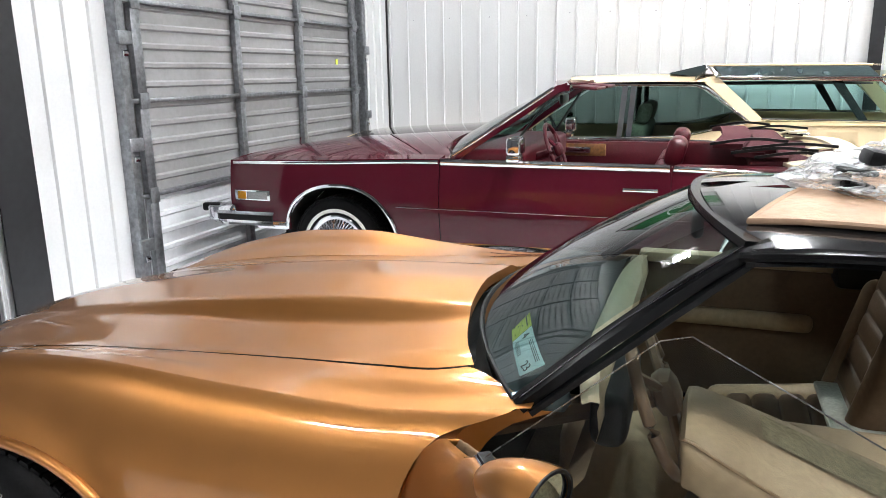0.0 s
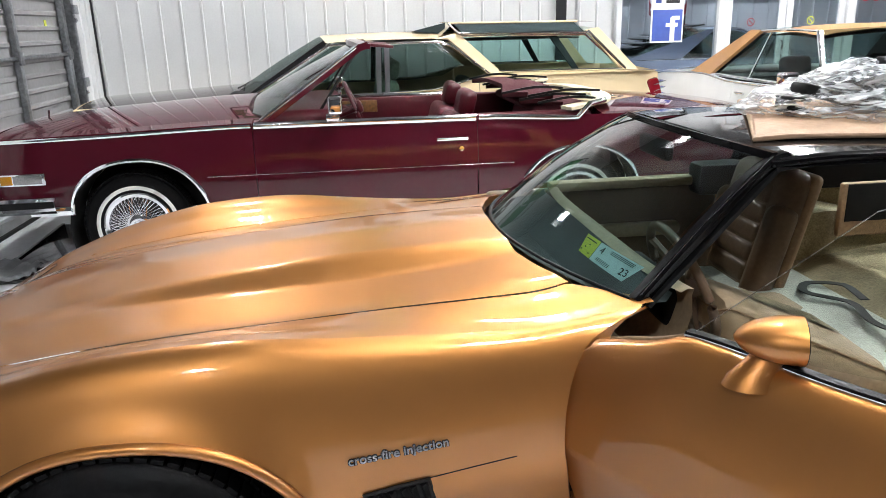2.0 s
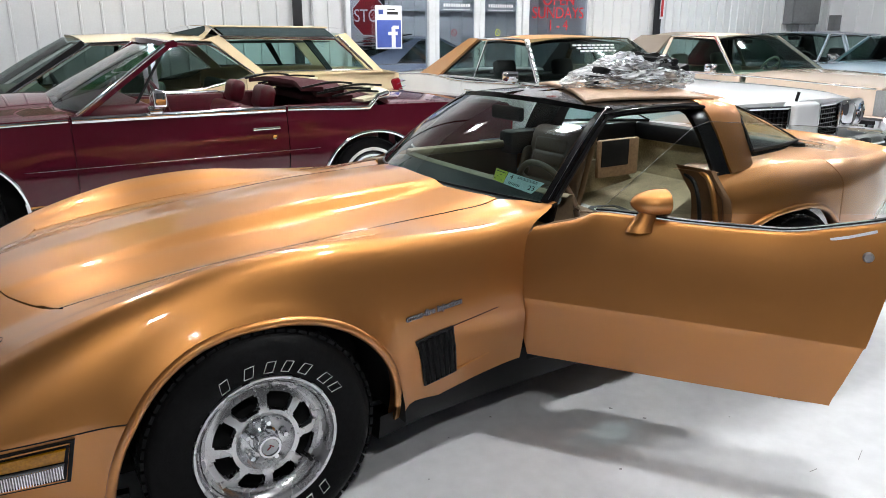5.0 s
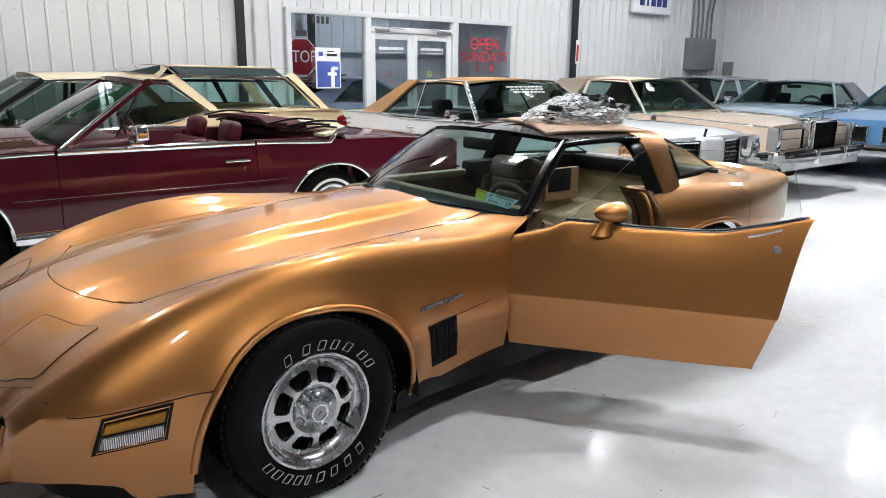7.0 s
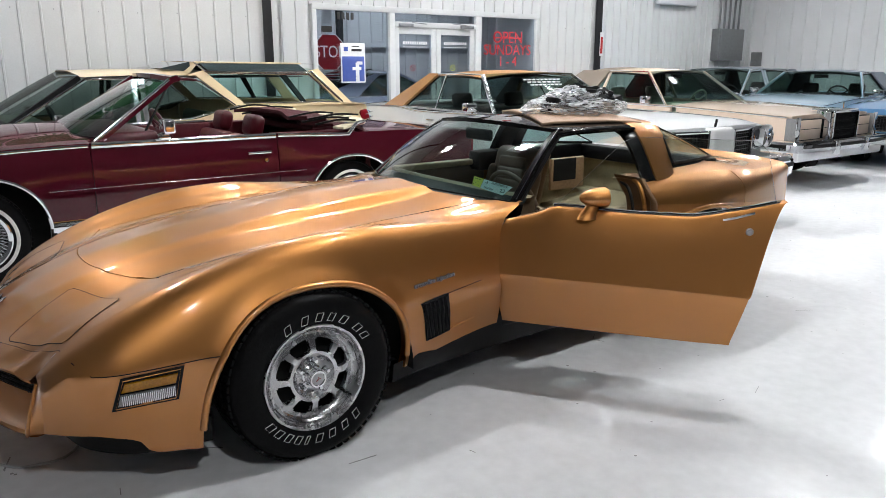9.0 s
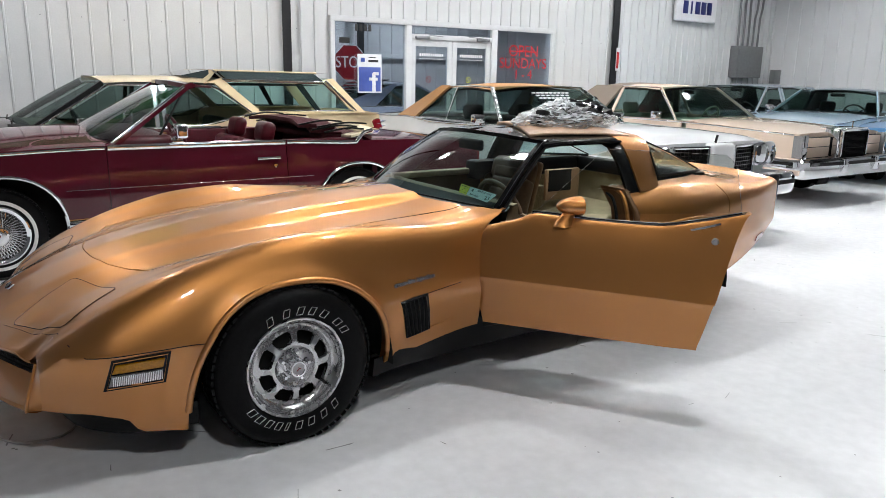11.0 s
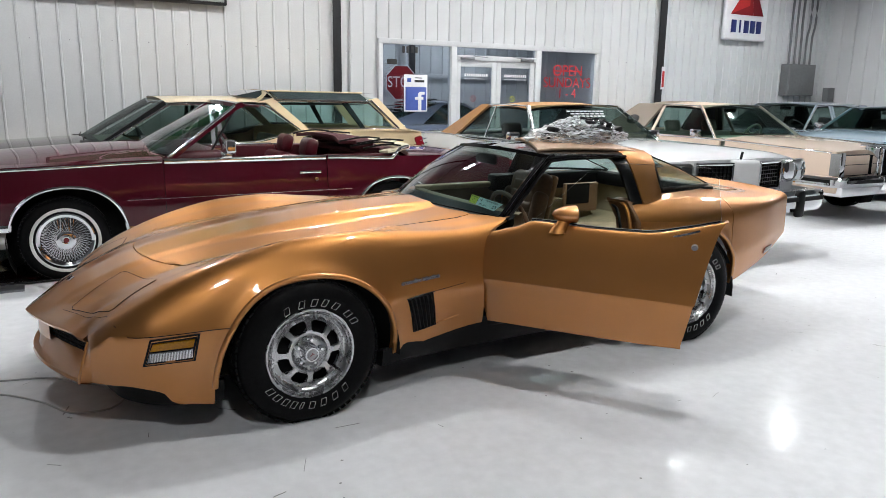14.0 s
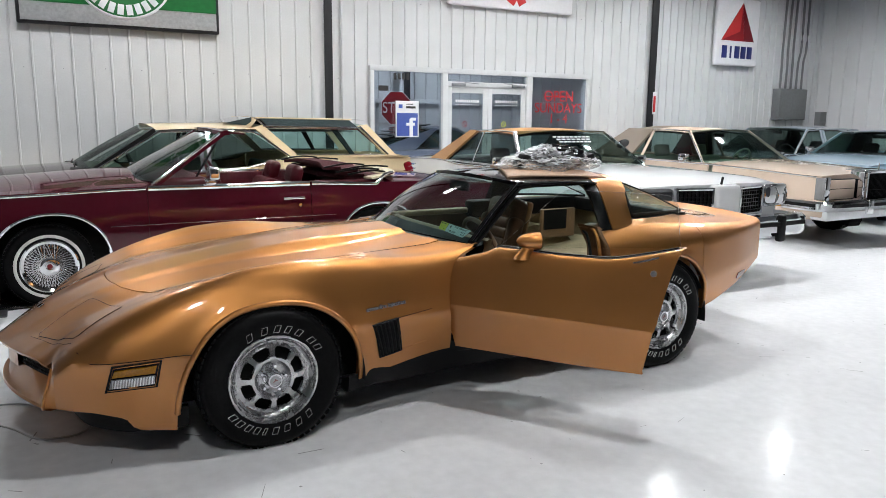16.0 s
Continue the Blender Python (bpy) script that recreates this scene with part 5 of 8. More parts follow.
def wagon(m):
    top = thing("station_wagon", m, "cream station wagon with dark hood and raised glass roof strips", "car")
    L, wd = 5.52, 0.955
    width = keyed((0, 0.91), (0.6, 0.945), (2.5, 0.955), (4.6, 0.94), (L, 0.90))
    belt = keyed((0, 0.86), (0.8, 0.88), (1.6, 0.905), (2.8, 0.912), (3.3, 0.93), (3.75, 1.03), (4.1, 1.062), (5.1, 1.05), (L, 1.02))
    low = keyed((0, 0.38), (0.9, 0.3), (3.9, 0.3), (L, 0.42))
    b = Body(width, belt, low, 0.62, 0.05, 0.1, [(0.98, 0.42, 0.72), (3.94, 0.42, 0.68)], 0.06, L)
    crown = keyed((0, 0.03), (0.8, 0.06), (1.6, 0.075), (L, 0.02))
    part("hood", b.lid(0.02, 1.5, crown, 0.06, 0.004, 2.4), DARK_BROWN, top, "dark brown hood")
    part("front_face", b.face(0.0, 0.03), CREAM, top)
    part("tailgate", b.face(L, 0.02), CREAM, top)
    zr = 1.385
    yb, yr = 0.885, 0.70
    for s in (-1, 1):
        part("fender", b.side(0.0, 1.72, s), CREAM, top)
        part("door", b.side(1.726, 2.82, s), CREAM, top)
        part("door", b.side(2.826, 3.72, s), CREAM, top)
        part("quarter_panel", b.side(3.726, L, s), CREAM, top)
        bm = bmesh.new()
        grid(bm, [[b.bent(x, s * b.edge(x), belt(x)), b.bent(x, s * (b.edge(x) - 0.066), belt(x) + 0.008), b.bent(x, s * (b.edge(x) - 0.066), belt(x) - 0.03)] for x in span(0, 1.7, 0.1)])
        part("fender_top", bm, CREAM, top)
        part("belt_shelf", slab([(1.5, s * 0.91, 0.90), (1.5, s * 0.86, 0.90), (3.5, s * 0.86, 0.93), (3.5, s * 0.91, 0.93)], 0.004), CREAM, top)
        part("belt_shelf", slab([(3.7, s * 0.91, 1.03), (3.7, s * 0.84, 1.03), (5.45, s * 0.82, 1.045), (5.45, s * 0.90, 1.045)], 0.004), CREAM, top)
        # cabin sides
        part("front_pillar", strip([(1.57, s * yb, 0.91), (2.30, s * yr, zr - 0.01)], 0.036, 0.05), BLACK_TRIM, top)
        part("pillar_trim", bead([(1.62, s * (yb + 0.01), 0.93), (2.36, s * (yr + 0.015), zr - 0.02)], 0.016, 0.02), CHROME, top)
        part("side_glass", cabin_side([(1.66, 0.91), (2.38, zr - 0.04), (3.42, zr - 0.04), (3.80, 1.07), (3.6, 0.95), (3.2, 0.91)], s, yb, yr, 0.9, zr, 0, 0.025), SALOON_GLASS, top)
        for a, c2 in ((2.76, 0.02), (2.84, 0.015)):
            part("door_pillar", cabin_side([(a, 0.90), (a + c2, zr - 0.02), (a + c2 + 0.05, zr - 0.02), (a + 0.045, 0.90)], s, yb, yr, 0.9, zr, 0.012 * s, -0.004), CHROME, top)
        part("window_trim", bead([(x, s * (yb + (yr - yb) * (z - 0.9) / (zr - 0.9) + 0.012), z) for x, z in ((2.36, zr - 0.03), (2.8, zr - 0.022), (3.40, zr - 0.03), (3.50, zr - 0.07), (3.83, 1.06))], 0.016, 0.022), CHROME, top)
        part("sill_trim", bead([(x, s * (yb + 0.02), z) for x, z in ((1.6, 0.915), (2.8, 0.92), (3.3, 0.94), (3.7, 1.03), (3.85, 1.06))], 0.016, 0.014), CHROME, top)
        part("rear_pillar", cabin_side([(3.46, zr), (3.84, 1.06), (3.96, 1.06), (3.55, 1.44), (3.35, zr)], s, yb - 0.01, yr, 0.9, zr, 0.03 * s, -0.004), CREAM, top)
        part("cargo_glass", cabin_side([(3.56, 1.405), (3.93, 1.08), (5.12, 1.06), (4.80, 1.385)], s, yb - 0.02, yr, 0.9, zr, 0, 0.015), TEAL_GLASS, top)
        part("cargo_trim", bead([(x, s * (yb - 0.01 + (yr - yb) * (z - 0.9) / (zr - 0.9)), z) for x, z in ((3.54, 1.405), (4.2, 1.40), (4.80, 1.385), (5.14, 1.06), (3.93, 1.075))], 0.016, 0.024), CHROME, top)
        part("cargo_divider", cabin_side([(4.44, 1.39), (4.66, 1.07), (4.72, 1.07), (4.52, 1.39)], s, yb - 0.05, yr - 0.03, 0.9, zr, 0.02 * s), BLACK_TRIM, top)
        part("tail_pillar", cabin_side([(4.80, 1.43), (5.12, 1.06), (5.30, 1.045), (4.93, 1.45)], s, yb - 0.015, yr, 0.9, zr, 0.03 * s, -0.006), CREAM, top)
        part("pillar_trim", bead([(4.82, s * 0.70, 1.42), (5.16, s * 0.845, 1.06)], 0.014, 0.03), CHROME, top)
        part("roof_glass", slab([(3.60, s * 0.70, 1.43), (4.78, s * 0.70, 1.415), (4.70, s * 0.60, 1.505), (3.52, s * 0.60, 1.52)], 0.006), SMOKED, top, "smoked roof side glass")
        part("roof_glass_trim", bead([(3.55, s * 0.715, 1.425), (4.82, s * 0.715, 1.405)], 0.016, 0.02), CHROME, top)
        part("roof_glass_trim", bead([(3.48, s * 0.605, 1.522), (4.74, s * 0.605, 1.508)], 0.03, 0.022), CREAM, top)
        part("roof_glass_trim", bead([(3.48, s * 0.605, 1.522), (3.56, s * 0.712, 1.43)], 0.016, 0.02), CHROME, top)
        part("fuel_door", slab([(4.42, s * 0.9585, 0.83), (4.64, s * 0.9565, 0.83), (4.63, s * 0.9505, 0.99), (4.41, s * 0.9525, 0.99)], -0.004 * s), CREAM, top)
        tl = part("tail_lamp", box((5.47, s * 0.83, 0.80), (0.12, 0.14, 0.34), 0.03, Matrix.Rotation(radians(-18), 4, "Y")), RED_LENS, top, "red ribbed tail lamp")
        for k in range(5):
            part("lamp_bar", box((5.49, s * 0.835, 0.68 + 0.06 * k), (0.125, 0.145, 0.006), 0.002, Matrix.Rotation(radians(-18), 4, "Y")), CHROME, tl)
        for i in (0, 1):
            put_wheel(top, "cover", 0.35, 0.2, (0.98, 3.94)[i], s * 0.80, s < 0)
            wheel_well(top, (0.98, 3.94)[i], s, 0.90, 0.62, 0.43)
            part("arch_trim", tube(b.arch_line(i, s), 0.008, 6), CHROME, top)
        mir = part("mirror", box((2.02, s * 1.03, 0.99), (0.08, 0.14, 0.10), 0.02, seg=3), CHROME, top, "chrome door mirror")
        part("mirror_foot", box((2.02, s * 0.94, 0.925), (0.05, 0.1, 0.03), 0.01), CHROME, mir)
    bm = roof_sheet(2.24, 3.60, yr, zr + 0.006, 0.07, 0.08, 0.0, 0.015)
    part("roof", bm, CREAM, top)
    bm = bmesh.new()
    grid(bm, [[(x, q / 6 * 0.60, 1.515 - 0.012 * (x - 3.5) + 0.02 * (1 - (q / 6) ** 2)) for q in range(-6, 7)] for x in span(3.5, 4.92, 0.1)])
    grid(bm, [[(3.38, q / 6 * 0.71, 1.40 + 0.045 * (1 - (q / 6) ** 2)), (3.46, q / 6 * 0.68, 1.47 + 0.02 * (1 - (q / 6) ** 2)), (3.52, q / 6 * 0.6, 1.517 + 0.02 * (1 - (q / 6) ** 2)), (3.6, q / 6 * 0.6, 1.515 + 0.02 * (1 - (q / 6) ** 2))] for q in range(-6, 7)])
    part("raised_roof", bm, CREAM, top)
    part("skylight", slab([(3.16, -0.50, 1.462), (3.16, 0.50, 1.462), (3.46, 0.52, 1.528), (3.46, -0.52, 1.528)], 0.006), SMOKED, top, "smoked forward skylight")
    for s in (-1, 1):
        part("skylight_cheek", slab([(3.16, s * 0.50, 1.455), (3.46, s * 0.52, 1.526), (3.46, s * 0.52, 1.42)], 0.005), SMOKED, top)
    part("headliner", box((3.6, 0, 1.36), (2.3, 1.3, 0.01), 0), DARK_CABIN, top)
    part("windscreen", screen((1.44, 0.965), (2.22, zr + 0.035), yb, yr, 0.18, 0.08), SALOON_GLASS, top)
    part("rear_window", screen((5.34, 1.05), (4.92, 1.46), 0.80, 0.66, -0.04, -0.02), TINTED, top)
    bm = bmesh.new()
    solid(bm, (3.4, 0, 0.4), (3.9, 1.7, 0.04), 0)
    solid(bm, (1.5, 0, 0.65), (0.04, 1.7, 0.5), 0)
    part("cabin_tub", bm, DARK_CABIN, top)
    part("dashboard", box((1.80, 0, 0.87), (0.42, 1.6, 0.16), 0.05, seg=3), GREEN_CABIN, top)
    steering(top, 2.1, -0.4, 0.92, DARK_CABIN)
    seat(top, 2.35, 0, 1.5, GREEN_CABIN, True, 0.56, 0.34)
    seat(top, 3.25, 0, 1.5, GREEN_CABIN, False, 0.5, 0.34)
    part("cowl", box((1.52, 0, 0.945), (0.2, 1.6, 0.03), 0.01), BLACK_TRIM, top)
    for y in (-0.5, 0.1):
        part("wiper", strip([(1.46, y, 0.985), (1.5, y + 0.45, 0.995)], 0.012, 0.012), BLACK_TRIM, top)
    egg_crate(top, -0.03, -0.4, 0.4, 0.56, 0.78, 22, 6)
    bumper(top, b, -0.1, 0.46, 0.14)
    bumper(top, b, L + 0.09, 0.48, 0.14, back=True)
    return top


wagon(pose(-3.63, 7.50, 0))

# ---- white hardtop with gold vinyl roof ----
olds, ob = saloon("hardtop", pose(3.17, 2.62, 0, 0, 0, 87.4), "white two-door hardtop with a gold vinyl roof", dict(
    length=5.72, half=1.0, belt=((0, 0.925), (0.4, 0.965), (1.9, 0.98), (3.6, 0.95), (4.2, 0.985), (5.2, 0.95), (5.72, 0.90)), axles=(1.12, 4.35), paint=WHITE_PAINT, roof_paint=GOLD_VINYL, roof_label="gold vinyl roof",
    hood=1.95, deck=4.4, doors=(1.95, 3.5), cabin=(2.1, 2.55, 3.75, 4.42, 1.375, 0.68), sail=(4.05, 3.55), crown=0.05, arch=0.68, bow=0.16, pillar_mat=CHROME, front_mat=ALUMINIUM, pillars=((3.28, 0.1),), pillar_w=0.015))
for s in (-1, 1):
    g = egg_crate(olds, -0.05, s * 0.36 - 0.19, s * 0.36 + 0.19, 0.655, 0.915, 9, 7, BLACK_GLOSS, 0.024)
    g.matrix_basis = Matrix.Translation((0, s * 0.17, 0)) @ Matrix.Rotation(s * radians(-11), 4, "Z") @ Matrix.Translation((0, -s * 0.17, 0))
    part("lamp_housing", box((0.07, s * 0.80, 0.815), (0.09, 0.42, 0.225), 0.05, Matrix.Rotation(s * radians(-14), 4, "Z"), 3), CHROME, olds)
    for y in (0.715, 0.895):
        lamp(olds, 0.01 + 0.27 * (y - 0.70), s * y, 0.815, 0.08)
part("nose_panel", box((-0.03, 0, 0.73), (0.14, 0.32, 0.44), 0.04, seg=3), WHITE_PAINT, olds, "white prow between the grilles")
bp = bumper(olds, ob, -0.14, 0.55, 0.2, 0.16)
for s in (-1, 1):
    part("bumper_guard", box((-0.25, s * 0.55, 0.53), (0.07, 0.09, 0.26), 0.025, seg=3), BLACK_TRIM, bp)
    part("rub_strip", box((-0.225, s * 0.34, 0.60), (0.05, 0.30, 0.06), 0.015, seg=3), BLACK_GLOSS, bp, "black rubber bumper strip")
    part("rub_strip", box((-0.225 + 0.045, s * 0.76, 0.60), (0.05, 0.30, 0.06), 0.015, Matrix.Rotation(s * radians(14), 4, "Z"), 3), BLACK_GLOSS, bp, "black rubber bumper strip")
bumper(olds, ob, 5.82, 0.48, 0.16, back=True)
part("hood_ornament", tube([(0.02, 0, 0.93), (0.0, 0, 1.02)], 0.012), BLACK_TRIM, olds)
lw = part("windscreen_writing", box((2.0 + 0.58 * 0.725 - 0.055, 0.02, 1.03 + 0.375 * 0.725), (0.002, 0.02, 0.002), 0), SIGN_WHITE, olds, "three rows of white bars")
for i, (n, wd2) in enumerate(((9, 0.5), (7, 0.44), (8, 0.42))):
    for j in range(n):
        t = 0.80 - i * 0.075
        part("letter_bar", box((2.0 + 0.58 * t - 0.055, 0.02 + (j / (n - 1) - 0.5) * wd2, 1.03 + 0.375 * t), (0.022, wd2 / n * 0.7, 0.016), 0), SIGN_WHITE, lw)

# ---- beige town car ----
town, tb = saloon("coupe", pose(6.74, 3.36, 0, 0, 0, 89.2), "beige two-door coupe with an upright chrome grille", dict(
    length=5.5, half=0.985, belt=((0, 0.885), (0.6, 0.91), (1.7, 0.945), (3.6, 0.95), (5.0, 0.94), (5.5, 0.92)), axles=(1.0, 4.0), paint=BEIGE_PAINT, roof_paint=BEIGE_VINYL, roof_label="beige padded roof",
    hood=1.70, deck=4.2, doors=(1.75, 3.3), cabin=(1.85, 2.32, 3.7, 4.2, 1.38, 0.64), sail=(3.45, 3.25), crown=0.04, bow=0.02, shoulder=0.03, trim=GREEN_CABIN, pillars=((3.1, 0.03),), pillar_mat=BEIGE_PAINT))
for s in (-1, 1):
    part("padded_sail", cabin_side([(3.36, 0.945), (3.16, 1.385), (3.72, 1.385), (4.32, 0.945)], s, 0.925, 0.64, 0.948, 1.38, 0.036 * s, -0.004), TAUPE_VINYL, town, "taupe padded vinyl rear roof quarter")
    part("opera_window", lathe([(0.0, -0.006), (0.13, -0.006), (0.15, 0.0)], 28), BLACK_GLOSS, town).matrix_basis = pose(3.66, s * 0.835, 1.15, -33 * s, 0, 0 if s < 0 else 180) @ Matrix.Diagonal((1, 1, 0.62, 1))
part("padded_roof", roof_sheet(3.14, 3.74, 0.655, 1.392, 0.058, 0.0, -0.06), TAUPE_VINYL, town, "taupe padded vinyl rear roof half")
g = egg_crate(town, -0.16, -0.29, 0.29, 0.50, 0.93, 24, 2, BLACK_SATIN)
part("grille_shell", box((-0.05, 0, 0.72), (0.2, 0.63, 0.46), 0.02), CHROME, town)
part("grille_cap", box((-0.02, 0, 0.945), (0.34, 0.52, 0.03), 0.012), CHROME, town)
part("hood_ornament", tube([(-0.12, 0, 0.95), (-0.12, 0, 1.04)], 0.007), CHROME, town)
for s in (-1, 1):
    lc = part("lamp_cover", box((-0.02, s * 0.60, 0.725), (0.08, 0.50, 0.24), 0.012), BEIGE_PAINT, town, "closed headlamp door")
    part("cover_crease", box((-0.062, s * 0.60, 0.735), (0.006, 0.49, 0.008), 0.002), BLACK_TRIM, lc)
    part("cover_gap", box((-0.012, s * 0.60, 0.725), (0.08, 0.515, 0.255), 0.004), DARK, lc)
    cl = part("corner_lamp", box((-0.015, s * 0.935, 0.735), (0.14, 0.07, 0.27), 0.012), CLEAR_LENS, town, "clear corner lamp")
    part("lamp_rim", box((-0.09, s * 0.935, 0.735), (0.012, 0.085, 0.30), 0.004), CHROME, cl)
    part("bumper_end", box((0.06, s * 1.015, 0.50), (0.34, 0.05, 0.20), 0.02), BEIGE_PAINT, town, "beige bumper end filler")
    part("side_marker", box((0.5, s * 0.975, 0.50), (0.2, 0.02, 0.05), 0.004), AMBER, town)
bp = bumper(town, tb, -0.16, 0.535, 0.12, 0.14, 1.03)
part("bumper_skirt", box((-0.06, 0, 0.42), (0.24, 2.04, 0.12), 0.03), WHITE_PAINT, town)
for s in (-1, 1):
    part("bumper_guard", box((-0.28, s * 0.36, 0.52), (0.06, 0.09, 0.17), 0.01), CHROME, bp)
part("rub_strip", box((-0.225, 0, 0.570), (0.06, 2.0, 0.085), 0.022, seg=3), BLACK_GLOSS, bp, "black rubber bumper strip")
bumper(town, tb, 5.62, 0.5, 0.14, back=True)

# ---- blue cars along the east side ----
light, lb = saloon("coupe", pose(8.2, 5.21, 0, 0, 0, 9), "light blue two-door coupe with an oval rear side window", dict(
    length=5.7, half=0.985, belt=((0, 0.9), (0.6, 0.93), (1.7, 0.965), (3.6, 0.95), (5.7, 0.92)), axles=(1.0, 4.05), paint=LIGHT_BLUE, roof_paint=GREY_VINYL, roof_label="grey-blue padded roof",
    hood=1.70, deck=4.3, doors=(1.75, 3.3), cabin=(1.86, 2.38, 3.7, 4.3, 1.345, 0.64), sail=(3.3, 3.05), crown=0.04, trim=DARK_CABIN, pillar_roof=False))
for s in (-1, 1):
    part("opera_window", lathe([(0.0, -0.005), (0.12, -0.005), (0.14, 0.0)], 28), BLACK_GLOSS, light).matrix_basis = pose(3.72, s * 0.775, 1.16, 18 * s, 0, 0) @ Matrix.Diagonal((1, 1, 0.6, 1))
bumper(light, lb, -0.16, 0.5, 0.14)
blue, bb = saloon("coupe", pose(8.7, 3.35, 0, 0, 0, 5), "medium blue two-door coupe with a split black grille", dict(
    length=5.6, half=0.985, belt=((0, 0.84), (0.6, 0.9), (1.7, 0.95), (3.6, 0.95), (5.6, 0.92)), axles=(1.0, 4.05), paint=MID_BLUE,
    hood=1.70, deck=4.3, doors=(1.75, 3.3), cabin=(1.86, 2.42, 3.7, 4.3, 1.36, 0.64), sail=(3.3, 3.05), crown=0.06, bow=0.12, trim=DARK_CABIN))
for s in (-1, 1):
    egg_crate(blue, -0.05, s * 0.31 - 0.21, s * 0.31 + 0.21, 0.56, 0.78, 10, 5, BLACK_TRIM)
    lamp(blue, 0.02, s * 0.68, 0.70, 0.078)
    lamp(blue, 0.06, s * 0.86, 0.70, 0.078)
bumper(blue, bb, -0.16, 0.46, 0.16)
grey, gb = saloon("sedan", pose(7.95, 7.5, 0, 0, 0, 0), "pale grey-blue four-door sedan", dict(
    length=5.5, half=0.95, belt=((0, 0.9), (1.7, 0.94), (5.5, 0.93)), axles=(1.0, 4.0), paint=GREY_BLUE, roof_paint=GREY_VINYL, roof_label="grey vinyl roof",
    hood=1.70, deck=4.5, doors=(1.75, 2.8, 3.75), cabin=(1.85, 2.35, 4.0, 4.5, 1.385, 0.66), sail=(3.9, 3.75), crown=0.03, trim=DARK_CABIN, pillars=((2.78, 0.03), (2.86, 0.03)), pillar_mat=GREY_BLUE))
bumper(grey, gb, -0.16, 0.5, 0.14)

# ---- silver-blue sports car behind the glass ----
sport, sb = saloon("sports_car", pose(7.0, 10.45, 0, 0, 0, 180), "silver-blue fastback sports car with black rear louvres", dict(
    length=4.75, half=0.93, belt=((0, 0.78), (1.6, 0.93), (3.4, 0.98), (4.75, 0.98)), axles=(0.95, 3.65), paint=SILVER_BLUE,
    hood=1.6, deck=4.2, doors=(1.75, 3.0), cabin=(1.8, 2.5, 3.1, 4.3, 1.33, 0.6), sail=(3.6, 3.0), crown=0.05, trim=DARK_CABIN))
for k in range(6):
    t = k / 6
    part("louvre", box((3.2 + 1.05 * t, 0, 1.40 - 0.33 * t), (0.2, 1.05, 0.02), 0.006, Matrix.Rotation(radians(8), 4, "Y")), BLACK_GLOSS, sport)

# ---- gold sports coupe, u = metres behind the front axle, left side at -y ----
CAR = pose(-1.66, 1.93, 0)
coupe = thing("sports_coupe", CAR, "gold metallic sports coupe with black roof, driver door open", "car")
crest_z = keyed((-0.95, 0.440), (-0.92, 0.458), (-0.82, 0.558), (-0.6, 0.685), (-0.3, 0.79), (0.0, 0.85), (0.25, 0.862), (0.55, 0.84), (0.9, 0.822), (1.06, 0.832), (1.25, 0.858), (1.3, 0.862))
crest_y = keyed((-0.95, 0.585), (-0.6, 0.69), (-0.2, 0.735), (0.2, 0.74), (0.7, 0.71), (1.06, 0.69), (1.3, 0.675))
mid_z = keyed((-1.135, 0.462), (-0.91, 0.60), (-0.6, 0.725), (-0.2, 0.81), (0.2, 0.865), (0.6, 0.90), (0.95, 0.912), (1.3, 0.915))
dip_z = keyed((-1.135, 0.458), (-0.95, 0.545), (-0.82, 0.585), (-0.6, 0.672), (-0.44, 0.72), (0.0, 0.78), (0.4, 0.81), (0.8, 0.845), (1.08, 0.872), (1.3, 0.875))
scoop = keyed((-0.6, 0.0), (-0.3, 0.1), (0.3, 0.75), (0.8, 0.97), (1.0, 0.75))
wide = keyed((-0.95, 0.625), (-0.8, 0.78), (-0.66, 0.85), (-0.4, 0.878), (0.0, 0.885), (0.45, 0.862), (1.04, 0.815), (1.6, 0.80), (2.0, 0.82), (2.5, 0.885), (2.85, 0.872), (3.25, 0.808), (3.6, 0.705))
under = keyed((-0.95, 0.260), (-0.78, 0.262), (-0.68, 0.243), (-0.63, 0.225), (-0.595, 0.180), (-0.52, 0.162), (-0.42, 0.155),
              (0.46, 0.225), (1.04, 0.302), (2.02, 0.302), (2.1, 0.30), (2.9, 0.32), (3.25, 0.415), (3.45, 0.50), (3.6, 0.585))
rear_crest_z = keyed((1.0, 0.81), (1.3, 0.862), (2.05, 0.872), (2.5, 0.902), (2.9, 0.885), (3.3, 0.862), (3.5, 0.862), (3.6, 0.872))
rear_crest_y = keyed((1.0, 0.70), (2.05, 0.715), (2.5, 0.745), (3.0, 0.745), (3.6, 0.655))
FLANK = 0.505
ARCHES = ((0.022, 0.45, 0.69), (2.475, 0.435, 0.725))


def under_z(u):
    z = under(u)
    for c, a, t in ARCHES:
        d = abs(u - c) / a
        if d < 1:
            z = max(z, under(u) + (t - under(u)) * (1 - d**2.3) ** (1 / 2.3))
    return z


def flare(u, z):
    f = 0.0
    for c, a, t in ARCHES:
        d = math.hypot((u - c) / a, max(z - 0.2, 0) / (t - 0.2))
        f += 0.022 * math.exp(-(((d - 1.0) / 0.10) ** 2)) if d > 0.9 else 0.022
    return f


def prow(v):
    """Front edge of the nose in plan: a blunt arrow head."""
    return -1.135 + 0.233 * (min(abs(v), 0.66) / 0.635) ** 1.25


